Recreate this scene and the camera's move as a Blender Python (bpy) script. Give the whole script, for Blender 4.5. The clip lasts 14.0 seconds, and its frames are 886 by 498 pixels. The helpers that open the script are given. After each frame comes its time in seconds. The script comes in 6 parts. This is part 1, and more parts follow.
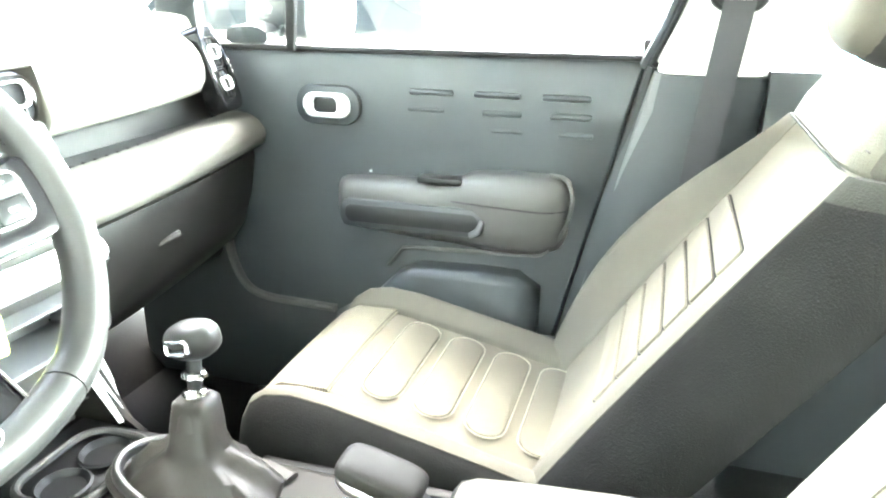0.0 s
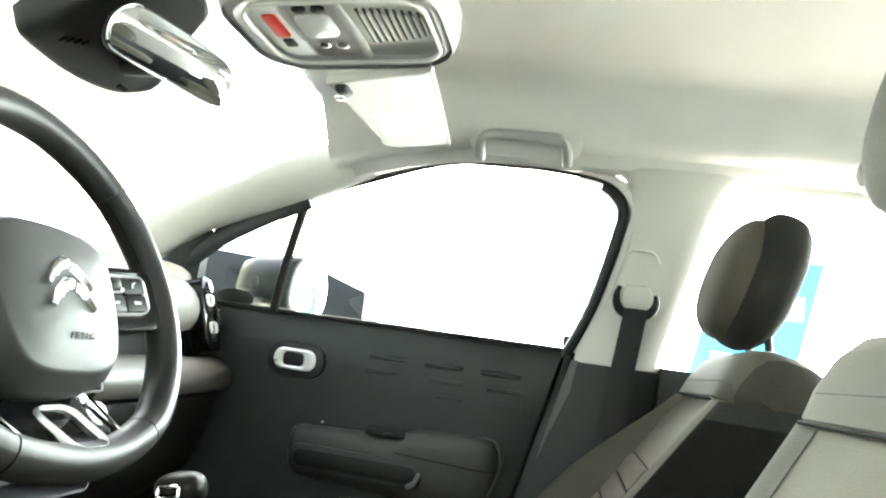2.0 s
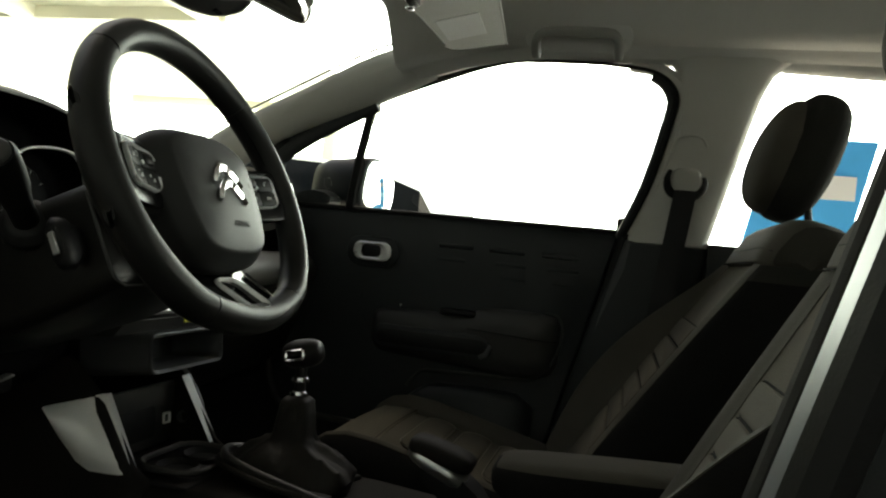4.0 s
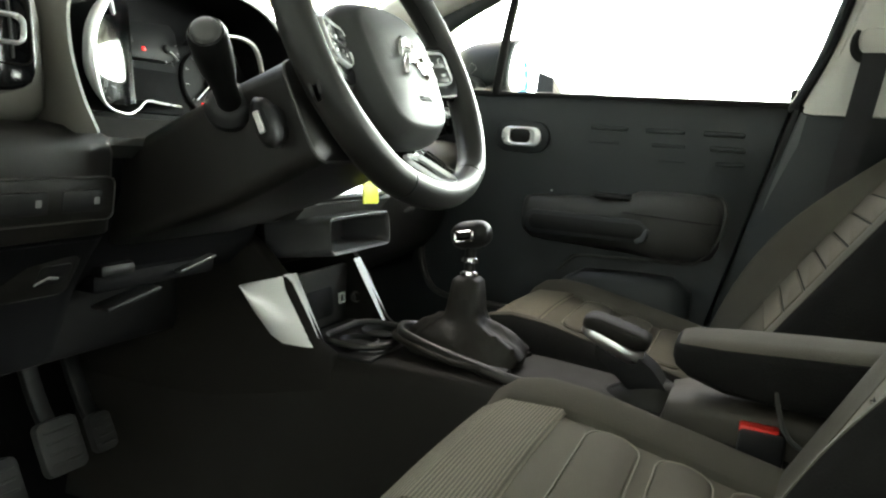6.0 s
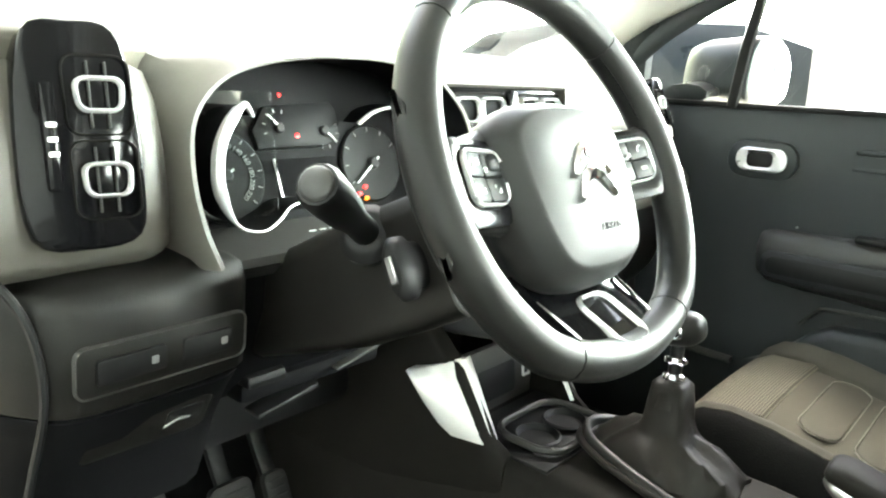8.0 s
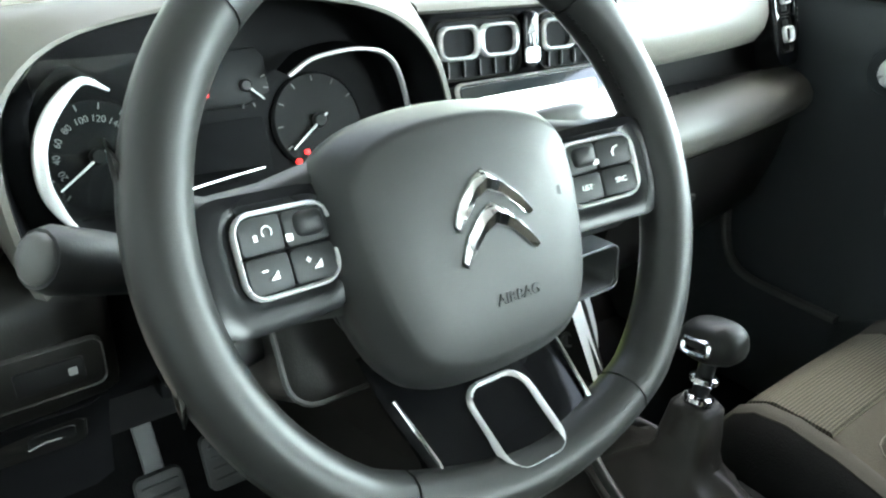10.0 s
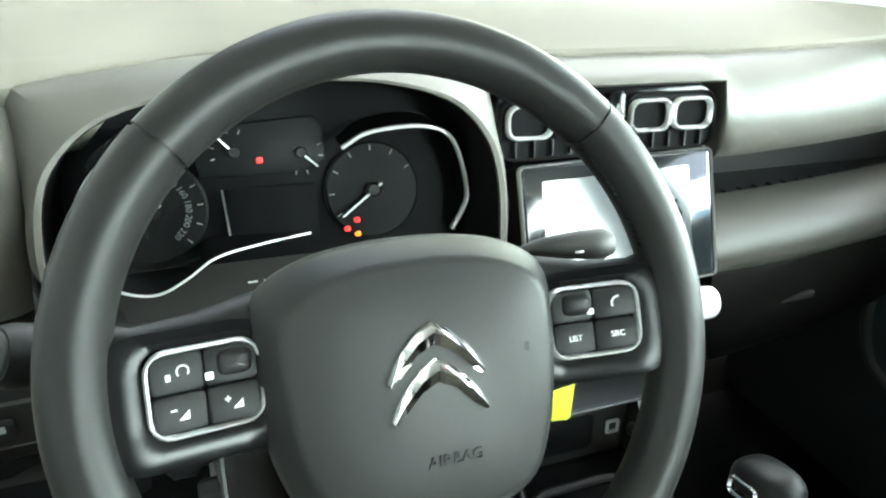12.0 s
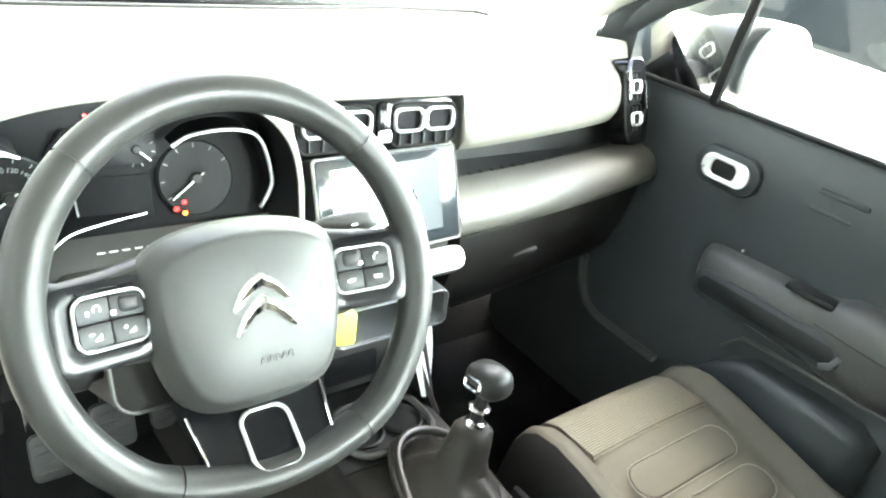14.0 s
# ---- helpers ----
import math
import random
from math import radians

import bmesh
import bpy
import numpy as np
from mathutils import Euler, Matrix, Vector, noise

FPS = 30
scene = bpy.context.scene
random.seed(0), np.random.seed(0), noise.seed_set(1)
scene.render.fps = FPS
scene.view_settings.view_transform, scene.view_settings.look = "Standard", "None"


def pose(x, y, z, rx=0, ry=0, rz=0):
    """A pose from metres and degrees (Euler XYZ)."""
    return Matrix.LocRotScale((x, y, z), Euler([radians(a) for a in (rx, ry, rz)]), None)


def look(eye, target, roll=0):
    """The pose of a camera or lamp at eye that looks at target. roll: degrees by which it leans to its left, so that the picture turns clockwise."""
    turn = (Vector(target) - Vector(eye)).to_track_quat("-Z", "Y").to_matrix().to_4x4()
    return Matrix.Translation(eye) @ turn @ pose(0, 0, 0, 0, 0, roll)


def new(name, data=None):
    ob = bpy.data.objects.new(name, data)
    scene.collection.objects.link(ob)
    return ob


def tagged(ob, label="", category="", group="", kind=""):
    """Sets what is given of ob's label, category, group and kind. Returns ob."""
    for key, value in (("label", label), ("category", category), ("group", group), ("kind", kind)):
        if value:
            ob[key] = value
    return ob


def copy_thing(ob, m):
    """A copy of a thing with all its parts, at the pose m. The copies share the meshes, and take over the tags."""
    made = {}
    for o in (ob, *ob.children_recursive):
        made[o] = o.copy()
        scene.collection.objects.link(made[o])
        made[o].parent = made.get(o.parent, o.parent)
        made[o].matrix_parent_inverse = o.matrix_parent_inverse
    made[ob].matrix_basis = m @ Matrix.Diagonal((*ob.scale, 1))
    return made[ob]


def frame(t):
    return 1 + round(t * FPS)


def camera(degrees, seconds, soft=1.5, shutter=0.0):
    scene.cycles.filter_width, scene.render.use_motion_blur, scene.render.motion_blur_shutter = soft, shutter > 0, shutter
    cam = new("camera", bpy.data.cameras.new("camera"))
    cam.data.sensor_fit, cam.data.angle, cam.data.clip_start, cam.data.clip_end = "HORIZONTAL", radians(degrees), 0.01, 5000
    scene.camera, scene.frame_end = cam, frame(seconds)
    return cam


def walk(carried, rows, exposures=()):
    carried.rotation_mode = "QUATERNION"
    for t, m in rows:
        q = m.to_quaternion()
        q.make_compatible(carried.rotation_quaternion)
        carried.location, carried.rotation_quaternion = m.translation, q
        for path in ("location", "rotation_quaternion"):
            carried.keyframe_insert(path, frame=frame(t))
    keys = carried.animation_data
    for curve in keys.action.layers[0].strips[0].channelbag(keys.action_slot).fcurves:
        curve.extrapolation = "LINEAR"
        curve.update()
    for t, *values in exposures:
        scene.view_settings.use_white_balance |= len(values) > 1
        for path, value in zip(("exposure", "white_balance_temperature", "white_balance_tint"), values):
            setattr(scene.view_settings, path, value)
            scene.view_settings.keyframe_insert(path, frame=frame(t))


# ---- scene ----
cam = camera(63.7, 14.0, 2.2)
PATH = [
    (0, (-0.581, -0.457, 0.793), (1.212, 0.102, 0.104), 0.2),
    (0.5, (-0.659, -0.446, 0.75), (1.248, 0.0, 0.348), 4.3),
    (1, (-0.721, -0.439, 0.707), (1.243, -0.076, 0.606), 5.5),
    (1.5, (-0.795, -0.413, 0.631), (1.163, -0.048, 0.803), 7.7),
    (2, (-0.842, -0.442, 0.627), (1.094, -0.04, 0.93), 8.3),
    (2.2, (-0.862, -0.44, 0.633), (1.079, -0.035, 0.934), 8.8),
    (4.3, (-0.989, -0.427, 0.581), (0.946, 0.071, 0.512), 3.4),
    (4.5, (-0.988, -0.419, 0.573), (0.946, 0.078, 0.448), 1.4),
    (5, (-0.991, -0.414, 0.57), (0.928, 0.108, 0.363), -0.4),
    (5.5, (-1.004, -0.396, 0.576), (0.883, 0.207, 0.305), 3.0),
    (6, (-0.998, -0.366, 0.564), (0.817, 0.415, 0.257), 3.9),
    (6.5, (-0.993, -0.352, 0.566), (0.75, 0.567, 0.224), 4.2),
    (7, (-0.967, -0.34, 0.57), (0.723, 0.667, 0.207), 4.2),
    (7.5, (-0.894, -0.32, 0.623), (0.679, 0.855, 0.243), 3.4),
    (7.7, (-0.861, -0.31, 0.662), (0.667, 0.914, 0.254), 3.3),
    (9.8, (-0.576, -0.299, 0.803), (0.52, 1.12, -0.085), 0.5),
    (10, (-0.546, -0.285, 0.794), (0.537, 1.154, -0.075), 1.8),
    (10.5, (-0.503, -0.277, 0.815), (0.458, 1.268, -0.017), 0.7),
    (11, (-0.471, -0.272, 0.826), (0.384, 1.335, -0.004), 1.1),
    (11.5, (-0.441, -0.278, 0.846), (0.3, 1.368, -0.016), 2.0),
    (12, (-0.427, -0.289, 0.862), (0.266, 1.359, -0.036), 3.6),
    (12.5, (-0.435, -0.339, 0.9), (0.374, 1.252, -0.003), 7.7),
    (13, (-0.453, -0.388, 0.921), (0.458, 1.137, 0.001), 9.6),
    (13.5, (-0.489, -0.439, 0.945), (0.579, 0.977, 0.021), 9.6),
    (14, (-0.527, -0.467, 0.97), (0.644, 0.869, 0.052), 10.4),
]
walk(cam, [(t, look(eye, target, roll)) for t, eye, target, roll in PATH],
     [(t, s, k, g) for t, s, k, g in ((0.0, 7.65, 6700, 0), (0.5, 5.75, 6800, 0), (1.0, 5.2, 6900, 0), (2.2, 4.35, 7000, 0), (4.3, 1.4, 7800, 0), (5.0, 1.55, 7800, 0), (5.5, 2.8, 7500, 0), (6.0, 3.9, 7300, 0), (6.5, 4.6, 7200, 0), (7.0, 5.05, 7200, 0), (7.5, 5.3, 7200, 0),
                                      (10.0, 4.45, 6300, -2), (11.0, 4.25, 6300, -3), (12.0, 4.15, 6500, -5), (13.0, 4.2, 6600, -5), (13.6, 4.6, 6700, -3), (14.0, 6.05, 6700, 0))])

# ---------------- world and lights ----------------
world = bpy.data.worlds.new("daylight")
scene.world = world
world.use_nodes = True
wn, wl = world.node_tree.nodes, world.node_tree.links
sky = wn.new("ShaderNodeTexSky")
sky.sky_type = "NISHITA"
sky.sun_disc = False
sky.air_density = 0.6
sky.dust_density = 5.0
sky.ozone_density = 0.6
sky.sun_elevation = radians(72)
sky.sun_rotation = radians(80)
wl.new(sky.outputs[0], wn["Background"].inputs[0])
wn["Background"].inputs[1].default_value = 0.12
sun = new("sun", bpy.data.lights.new("sun", "SUN"))
sun.data.energy = 3.0
sun.data.angle = radians(0.6)
sun.data.color = (1.0, 0.95, 0.86)
sun.matrix_basis = look((3.04, 0.54, 9.91), (0, 0, 0.4))


# ---------------- materials ----------------
def material(name, color, rough=0.5, metal=0.0, grain=0.0, scale=200.0, vary=0.12, coat=0.0, emit=0.0, bump_d=0.0004, spec=0.5):
    m = bpy.data.materials.new(name)
    m.use_nodes = True
    n, l = m.node_tree.nodes, m.node_tree.links
    b = n["Principled BSDF"]
    b.inputs["Roughness"].default_value = rough
    b.inputs["Metallic"].default_value = metal
    b.inputs["Coat Weight"].default_value = coat
    b.inputs["Specular IOR Level"].default_value = spec
    tc = n.new("ShaderNodeTexCoord")
    big = n.new("ShaderNodeTexNoise")
    big.inputs["Scale"].default_value = 9.0
    big.inputs["Detail"].default_value = 4.0
    l.new(tc.outputs["Object"], big.inputs["Vector"])
    ramp = n.new("ShaderNodeMix")
    ramp.data_type = "RGBA"
    ramp.inputs[6].default_value = (*[c * (1 - vary) for c in color], 1)
    ramp.inputs[7].default_value = (*[min(1, c * (1 + vary)) for c in color], 1)
    l.new(big.outputs["Fac"], ramp.inputs[0])
    l.new(ramp.outputs[2], b.inputs["Base Color"])
    rr = n.new("ShaderNodeMapRange")
    rr.inputs["To Min"].default_value = max(0.02, rough - 0.08)
    rr.inputs["To Max"].default_value = min(1, rough + 0.08)
    l.new(big.outputs["Fac"], rr.inputs["Value"])
    l.new(rr.outputs[0], b.inputs["Roughness"])
    if grain:
        g = n.new("ShaderNodeTexNoise")
        g.inputs["Scale"].default_value = scale
        g.inputs["Detail"].default_value = 3.0
        l.new(tc.outputs["Object"], g.inputs["Vector"])
        bp = n.new("ShaderNodeBump")
        bp.inputs["Strength"].default_value = grain
        bp.inputs["Distance"].default_value = bump_d
        l.new(g.outputs["Fac"], bp.inputs["Height"])
        l.new(bp.outputs[0], b.inputs["Normal"])
    if emit:
        b.inputs["Emission Color"].default_value = (*color, 1)
        b.inputs["Emission Strength"].default_value = emit
    return m


def woven(name, color, rough=0.9, scale=420.0, strength=0.5, vary=0.18, ribs=0.0, axis="X"):
    """Fabric: a fine weave in the relief and the colour, with soft blotches; ribs: bands a metre for a ribbed knit."""
    m = material(name, color, rough, vary=vary, spec=0.12)
    n, l = m.node_tree.nodes, m.node_tree.links
    b = n["Principled BSDF"]
    tc = [x for x in n if x.type == "TEX_COORD"][0]
    v = n.new("ShaderNodeTexVoronoi")
    v.inputs["Scale"].default_value = scale
    l.new(tc.outputs["Object"], v.inputs["Vector"])
    height = v.outputs["Distance"]
    if ribs:
        w = n.new("ShaderNodeTexWave")
        w.bands_direction = axis
        w.inputs["Scale"].default_value = ribs
        w.inputs["Distortion"].default_value = 0.6
        w.inputs["Detail Scale"].default_value = 30.0
        l.new(tc.outputs["Object"], w.inputs["Vector"])
        mul = n.new("ShaderNodeMath")
        mul.operation = "ADD"
        l.new(w.outputs["Fac"], mul.inputs[0])
        l.new(v.outputs["Distance"], mul.inputs[1])
        height = mul.outputs[0]
        dark = n.new("ShaderNodeMix")
        dark.data_type = "RGBA"
        old = b.inputs["Base Color"].links[0].from_socket
        dark.inputs[6].default_value = (*[c * 0.45 for c in color], 1)
        l.new(old, dark.inputs[7])
        l.new(w.outputs["Fac"], dark.inputs[0])
        l.new(dark.outputs[2], b.inputs["Base Color"])
    bp = n.new("ShaderNodeBump")
    bp.inputs["Strength"].default_value = strength
    bp.inputs["Distance"].default_value = 0.0006
    l.new(height, bp.inputs["Height"])
    l.new(bp.outputs[0], b.inputs["Normal"])
    b.inputs["Sheen Weight"].default_value = 0.01
    return m


def glass(name, color=(0.95, 0.97, 0.96)):
    m = bpy.data.materials.new(name)
    m.use_nodes = True
    n, l = m.node_tree.nodes, m.node_tree.links
    n.remove(n["Principled BSDF"])
    clear, gloss, mix, fr = (n.new("ShaderNode" + k) for k in ("BsdfTransparent", "BsdfGlossy", "MixShader", "Fresnel"))
    clear.inputs[0].default_value = (*color, 1)
    gloss.inputs["Roughness"].default_value = 0.02
    fr.inputs[0].default_value = 1.45
    l.new(fr.outputs[0], mix.inputs[0])
    l.new(clear.outputs[0], mix.inputs[1])
    l.new(gloss.outputs[0], mix.inputs[2])
    l.new(mix.outputs[0], n["Material Output"].inputs[0])
    return m


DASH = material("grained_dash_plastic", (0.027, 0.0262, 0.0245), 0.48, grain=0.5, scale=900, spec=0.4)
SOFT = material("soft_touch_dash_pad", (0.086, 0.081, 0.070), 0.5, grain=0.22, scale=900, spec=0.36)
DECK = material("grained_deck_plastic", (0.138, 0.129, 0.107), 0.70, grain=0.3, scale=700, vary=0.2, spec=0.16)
# darker copy of the pad plastic; light falloff is put into its colour
ROLL = material("soft_touch_roll_shaded", (0.056, 0.053, 0.046), 0.5, grain=0.22, scale=900, spec=0.34)
DOORP = material("dark_door_plastic", (0.0180, 0.0212, 0.0232), 0.5, grain=0.5, scale=800, spec=0.35)
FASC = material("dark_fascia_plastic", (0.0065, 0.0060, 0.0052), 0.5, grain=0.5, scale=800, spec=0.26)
CONS = material("console_plastic", (0.010, 0.0090, 0.0078), 0.6, grain=0.5, scale=800, spec=0.12)
MIDP = material("mid_grey_plastic", (0.043, 0.0425, 0.0410), 0.5, grain=0.4, scale=800, spec=0.35)
RIDGE = material("satin_console_edge", (0.020, 0.019, 0.0175), 0.34, grain=0.2, scale=800, spec=0.5)
COLUMN = material("column_cover_plastic", (0.0078, 0.0072, 0.0065), 0.42, grain=0.4, scale=900, spec=0.28)
REARB = material("console_box_cover", (0.050, 0.045, 0.037), 0.6, grain=0.4, scale=700, spec=0.2)
BLACKP = material("black_plastic", (0.007, 0.007, 0.0074), 0.5, grain=0.3, scale=700, spec=0.24)
LINING = material("matt_black_lining_and_shade", (0.004, 0.004, 0.0045), 0.7, vary=0.05, spec=0.05)
PIANO = material("piano_black", (0.004, 0.004, 0.0045), 0.08, vary=0.02, spec=0.18)
BEZEL = material("dark_switch_bezel", (0.004, 0.004, 0.0044), 0.22, vary=0.02, spec=0.12)
GLOSSB = material("deep_gloss_black", (0.003, 0.003, 0.0033), 0.06, vary=0.02, spec=0.08)
LEATH = material("wheel_leather", (0.012, 0.0118, 0.0112), 0.40, grain=0.3, scale=1400, bump_d=0.0003, spec=0.20)
HUBM = material("hub_leather_look", (0.018, 0.0180, 0.0176), 0.46, grain=0.18, scale=1600, spec=0.22)
BUTTON = material("button_plastic", (0.0065, 0.0070, 0.0072), 0.5, grain=0.2, scale=900, spec=0.2)
CHROME = material("chrome", (0.82, 0.82, 0.83), 0.08, 1.0, vary=0.03)
SATINC = material("satin_chrome", (0.84, 0.84, 0.84), 0.28, 0.55, vary=0.03)
DIMP = material("dim_print", (0.20, 0.20, 0.20), 0.6, vary=0.1)
# emits by itself, in place of bright outdoors
GLOW = material("glowing_backdrop", (0.88, 0.96, 1.0), 1.0, emit=4.2, vary=0.02)
SATIN = material("satin_silver", (0.62, 0.62, 0.62), 0.3, 1.0, grain=0.15, scale=500, vary=0.05)
BINM = material("grey_bin_plastic", (0.058, 0.060, 0.063), 0.5, grain=0.3, scale=800)
SILVERP = material("silver_paint", (0.86, 0.86, 0.85), 0.32, 0.25, grain=0.1, scale=500, vary=0.04)
LINER = woven("headliner_cloth", (0.72, 0.715, 0.69), 0.95, 600, 0.35, 0.06)
ROOFP = material("grey_roof_plastic", (0.36, 0.355, 0.335), 0.55, grain=0.4, scale=700, vary=0.05)
PILLAR = material("pale_pillar_trim", (0.60, 0.59, 0.555), 0.6, grain=0.45, scale=700, vary=0.05)
SEATC = woven("seat_cloth_pale", (0.088, 0.080, 0.064), 0.88, 520, 0.5)
SEATG = woven("headrest_cloth_dark", (0.022, 0.0213, 0.0195), 0.9, 520, 0.5)
SEATD = woven("seat_cloth_dark", (0.009, 0.0088, 0.0085), 0.9, 520, 0.5)
SEATK = woven("seat_cloth_yoke_end", (0.036, 0.034, 0.029), 0.9, 520, 0.5)
SEATM = woven("seat_cloth_mid", (0.062, 0.057, 0.047), 0.9, 520, 0.5)
KNIT = woven("seat_ribbed_knit", (0.168, 0.153, 0.122), 0.95, 520, 1.0, ribs=72.0, axis="Y")
SEAM = woven("seam_thread", (0.20, 0.185, 0.155), 0.9, 900, 0.4)
SEATD.node_tree.nodes["Principled BSDF"].inputs["Sheen Weight"].default_value = 0.0
SEATD.node_tree.nodes["Principled BSDF"].inputs["Specular IOR Level"].default_value = 0.06
# darker than real carpet: footwell shade is part of this colour
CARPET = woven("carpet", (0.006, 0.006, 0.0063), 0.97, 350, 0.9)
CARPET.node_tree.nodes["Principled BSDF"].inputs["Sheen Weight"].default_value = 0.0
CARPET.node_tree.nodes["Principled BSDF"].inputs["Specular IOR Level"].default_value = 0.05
WEB = woven("belt_webbing", (0.035, 0.035, 0.037), 0.7, 700, 0.5)
RUBBER = material("pedal_rubber", (0.020, 0.020, 0.020), 0.65, grain=0.4, scale=500)
GAITER = material("gaiter_leatherette", (0.018, 0.0165, 0.0145), 0.42, grain=0.5, scale=600, bump_d=0.0005, spec=0.12)
RED = material("red_plastic", (0.55, 0.02, 0.015), 0.4, vary=0.05)
YELLOW = material("yellow_tag_plastic", (0.72, 0.75, 0.06), 0.45, vary=0.05)
LENS = material("clear_lamp_lens", (0.80, 0.80, 0.78), 0.15, vary=0.03, spec=0.7)
WHITE = material("white_print", (0.75, 0.75, 0.74), 0.6, vary=0.04)
GLASS = glass("window_glass")
LAMPR = material("red_lamp_glow", (1.0, 0.02, 0.02), 0.4, emit=0.14, vary=0.0)
LAMPO = material("amber_warning_lamp", (1.0, 0.22, 0.02), 0.4, emit=0.12, vary=0.0)
DIALG = material("dial_grey", (0.0065, 0.0067, 0.0072), 0.5, vary=0.06, spec=0.1)
DIAL = material("dial_face", (0.004, 0.004, 0.0045), 0.55, vary=0.05, spec=0.06)
SCREEN = material("screen_glass", (0.01, 0.012, 0.014), 0.10, vary=0.0, spec=0.8)
DISPLAY = material("unlit_display", (0.055, 0.060, 0.066), 0.10, vary=0.0, spec=0.8)
MIRROR = material("mirror_glass", (0.9, 0.91, 0.92), 0.01, 1.0, vary=0.0)
CARB = material("black_car_paint", (0.012, 0.014, 0.015), 0.35, vary=0.04, spec=0.25)
FLANGE = material("blue_grey_door_frame", (0.055, 0.060, 0.068), 0.42, vary=0.08, spec=0.35)
CARW = material("white_car_paint", (0.80, 0.80, 0.79), 0.25, coat=0.5, vary=0.02)
CARG = material("teal_car_paint", (0.05, 0.12, 0.13), 0.2, coat=0.6, vary=0.04)
CARGL = material("tinted_car_glass", (0.012, 0.016, 0.018), 0.3, vary=0.05, spec=0.25)
SHOWW = material("cream_showroom_paint", (0.74, 0.72, 0.60), 0.7, grain=0.2, scale=60, vary=0.04)
TILE = material("showroom_floor", (0.085, 0.084, 0.079), 0.4, grain=0.2, scale=40, vary=0.08)
PAVE = material("pale_concrete", (0.42, 0.41, 0.39), 0.8, grain=0.3, scale=60, vary=0.12)
PALEW = material("pale_wall_paint", (0.18, 0.18, 0.176), 0.8, grain=0.2, scale=60, vary=0.04)
# tone of the added wall strip, dark so that little low light bounces back
DIMSTRIP = material("dark_strip_paint", (0.045, 0.044, 0.041), 0.7, grain=0.2, scale=60, vary=0.06)
GREYW = material("grey_wall_paint", (0.045, 0.044, 0.041), 0.8, grain=0.2, scale=60, vary=0.06)
BLUE = material("blue_banner", (0.06, 0.42, 0.85), 0.5, vary=0.08)
CYAN = material("light_blue_banner", (0.35, 0.75, 0.93), 0.5, vary=0.08)


# ---------------- building helpers ----------------
LOCAL = set()


def thing(name, m, label, category, group="", kind="", local=False):
    ob = new(name)
    ob.empty_display_size = 0.05
    ob.matrix_basis = m if isinstance(m, Matrix) else Matrix.Translation(m)
    if local:
        LOCAL.add(ob.name)
    return tagged(ob, label, category, group, kind)


def part(name, bm, mat, parent=None, label="", sharp=38):
    me = bpy.data.meshes.new(name)
    bmesh.ops.recalc_face_normals(bm, faces=bm.faces)
    bm.to_mesh(me)
    bm.free()
    me.polygons.foreach_set("use_smooth", [True] * len(me.polygons))
    me.set_sharp_from_angle(angle=radians(sharp))
    me.materials.append(mat)
    ob = new(name, me)
    if parent:
        ob.parent = parent
        if parent.type == "EMPTY" and parent.name not in LOCAL:
            ob.matrix_parent_inverse = parent.matrix_basis.inverted()
    if label:
        tagged(ob, label)
    return ob


def structure(name, bm, mat, label, category, sharp=38):
    return tagged(part(name, bm, mat, None, "", sharp), label, category, "", "structure")


def loft(secs, closed=True, cap=True, loop=False, bm=None):
    """A skin over sections of equal length; closed: each section is a ring; loop: the last joins the first."""
    bm = bm or bmesh.new()
    rows = [[bm.verts.new(p) for p in s] for s in secs]
    n = len(rows[0])
    pairs = list(zip(rows, rows[1:])) + ([(rows[-1], rows[0])] if loop else [])
    for a, b in pairs:
        for i in range(n if closed else n - 1):
            j = (i + 1) % n
            bm.faces.new((a[i], a[j], b[j], b[i]))
    if cap and closed and not loop:
        bm.faces.new(rows[0][::-1])
        bm.faces.new(rows[-1])
    return bm


def box(c, size, bev=0.0, seg=2, m=None, bm=None):
    out = bm or bmesh.new()
    made = bmesh.new()
    bmesh.ops.create_cube(made, size=1.0)
    bmesh.ops.scale(made, vec=size, verts=made.verts)
    if bev:
        bmesh.ops.bevel(made, geom=made.edges[:], offset=bev, segments=seg, profile=0.5, affect="EDGES")
    bmesh.ops.translate(made, vec=c, verts=made.verts)
    if m:
        bmesh.ops.transform(made, matrix=m, verts=made.verts)
    return merge(out, made)


def merge(a, b):
    vs = [a.verts.new(v.co) for v in b.verts]
    b.verts.index_update()
    for f in b.faces:
        a.faces.new([vs[v.index] for v in f.verts])
    b.free()
    return a


def rrect(w, h, r, n=5, cx=0.0, cy=0.0):
    pts = []
    for sx, sy, a0 in ((1, 1, 0), (-1, 1, 90), (-1, -1, 180), (1, -1, 270)):
        for k in range(n + 1):
            a = radians(a0 + 90 * k / n)
            pts.append((cx + sx * (w / 2 - r) + r * math.cos(a), cy + sy * (h / 2 - r) + r * math.sin(a)))
    return pts


def shrink(pts, d):
    """A 2D ring moved inwards by d (counter-clockwise ring)."""
    out, n = [], len(pts)
    for i in range(n):
        p, q, s = Vector(pts[i - 1]), Vector(pts[i]), Vector(pts[(i + 1) % n])
        e1, e2 = (q - p), (s - q)
        if e1.length < 1e-9 or e2.length < 1e-9:
            e1 = e2 = s - p
        n1, n2 = Vector((-e1.y, e1.x)).normalized(), Vector((-e2.y, e2.x)).normalized()
        b = n1 + n2
        b = b / max(0.35, b.length_squared) * 2 * 0.5 * 2 if b.length > 1e-6 else n1
        out.append(tuple(q + b * d * 0.5 if b.length > 1.0 else q + b * d))
    return out


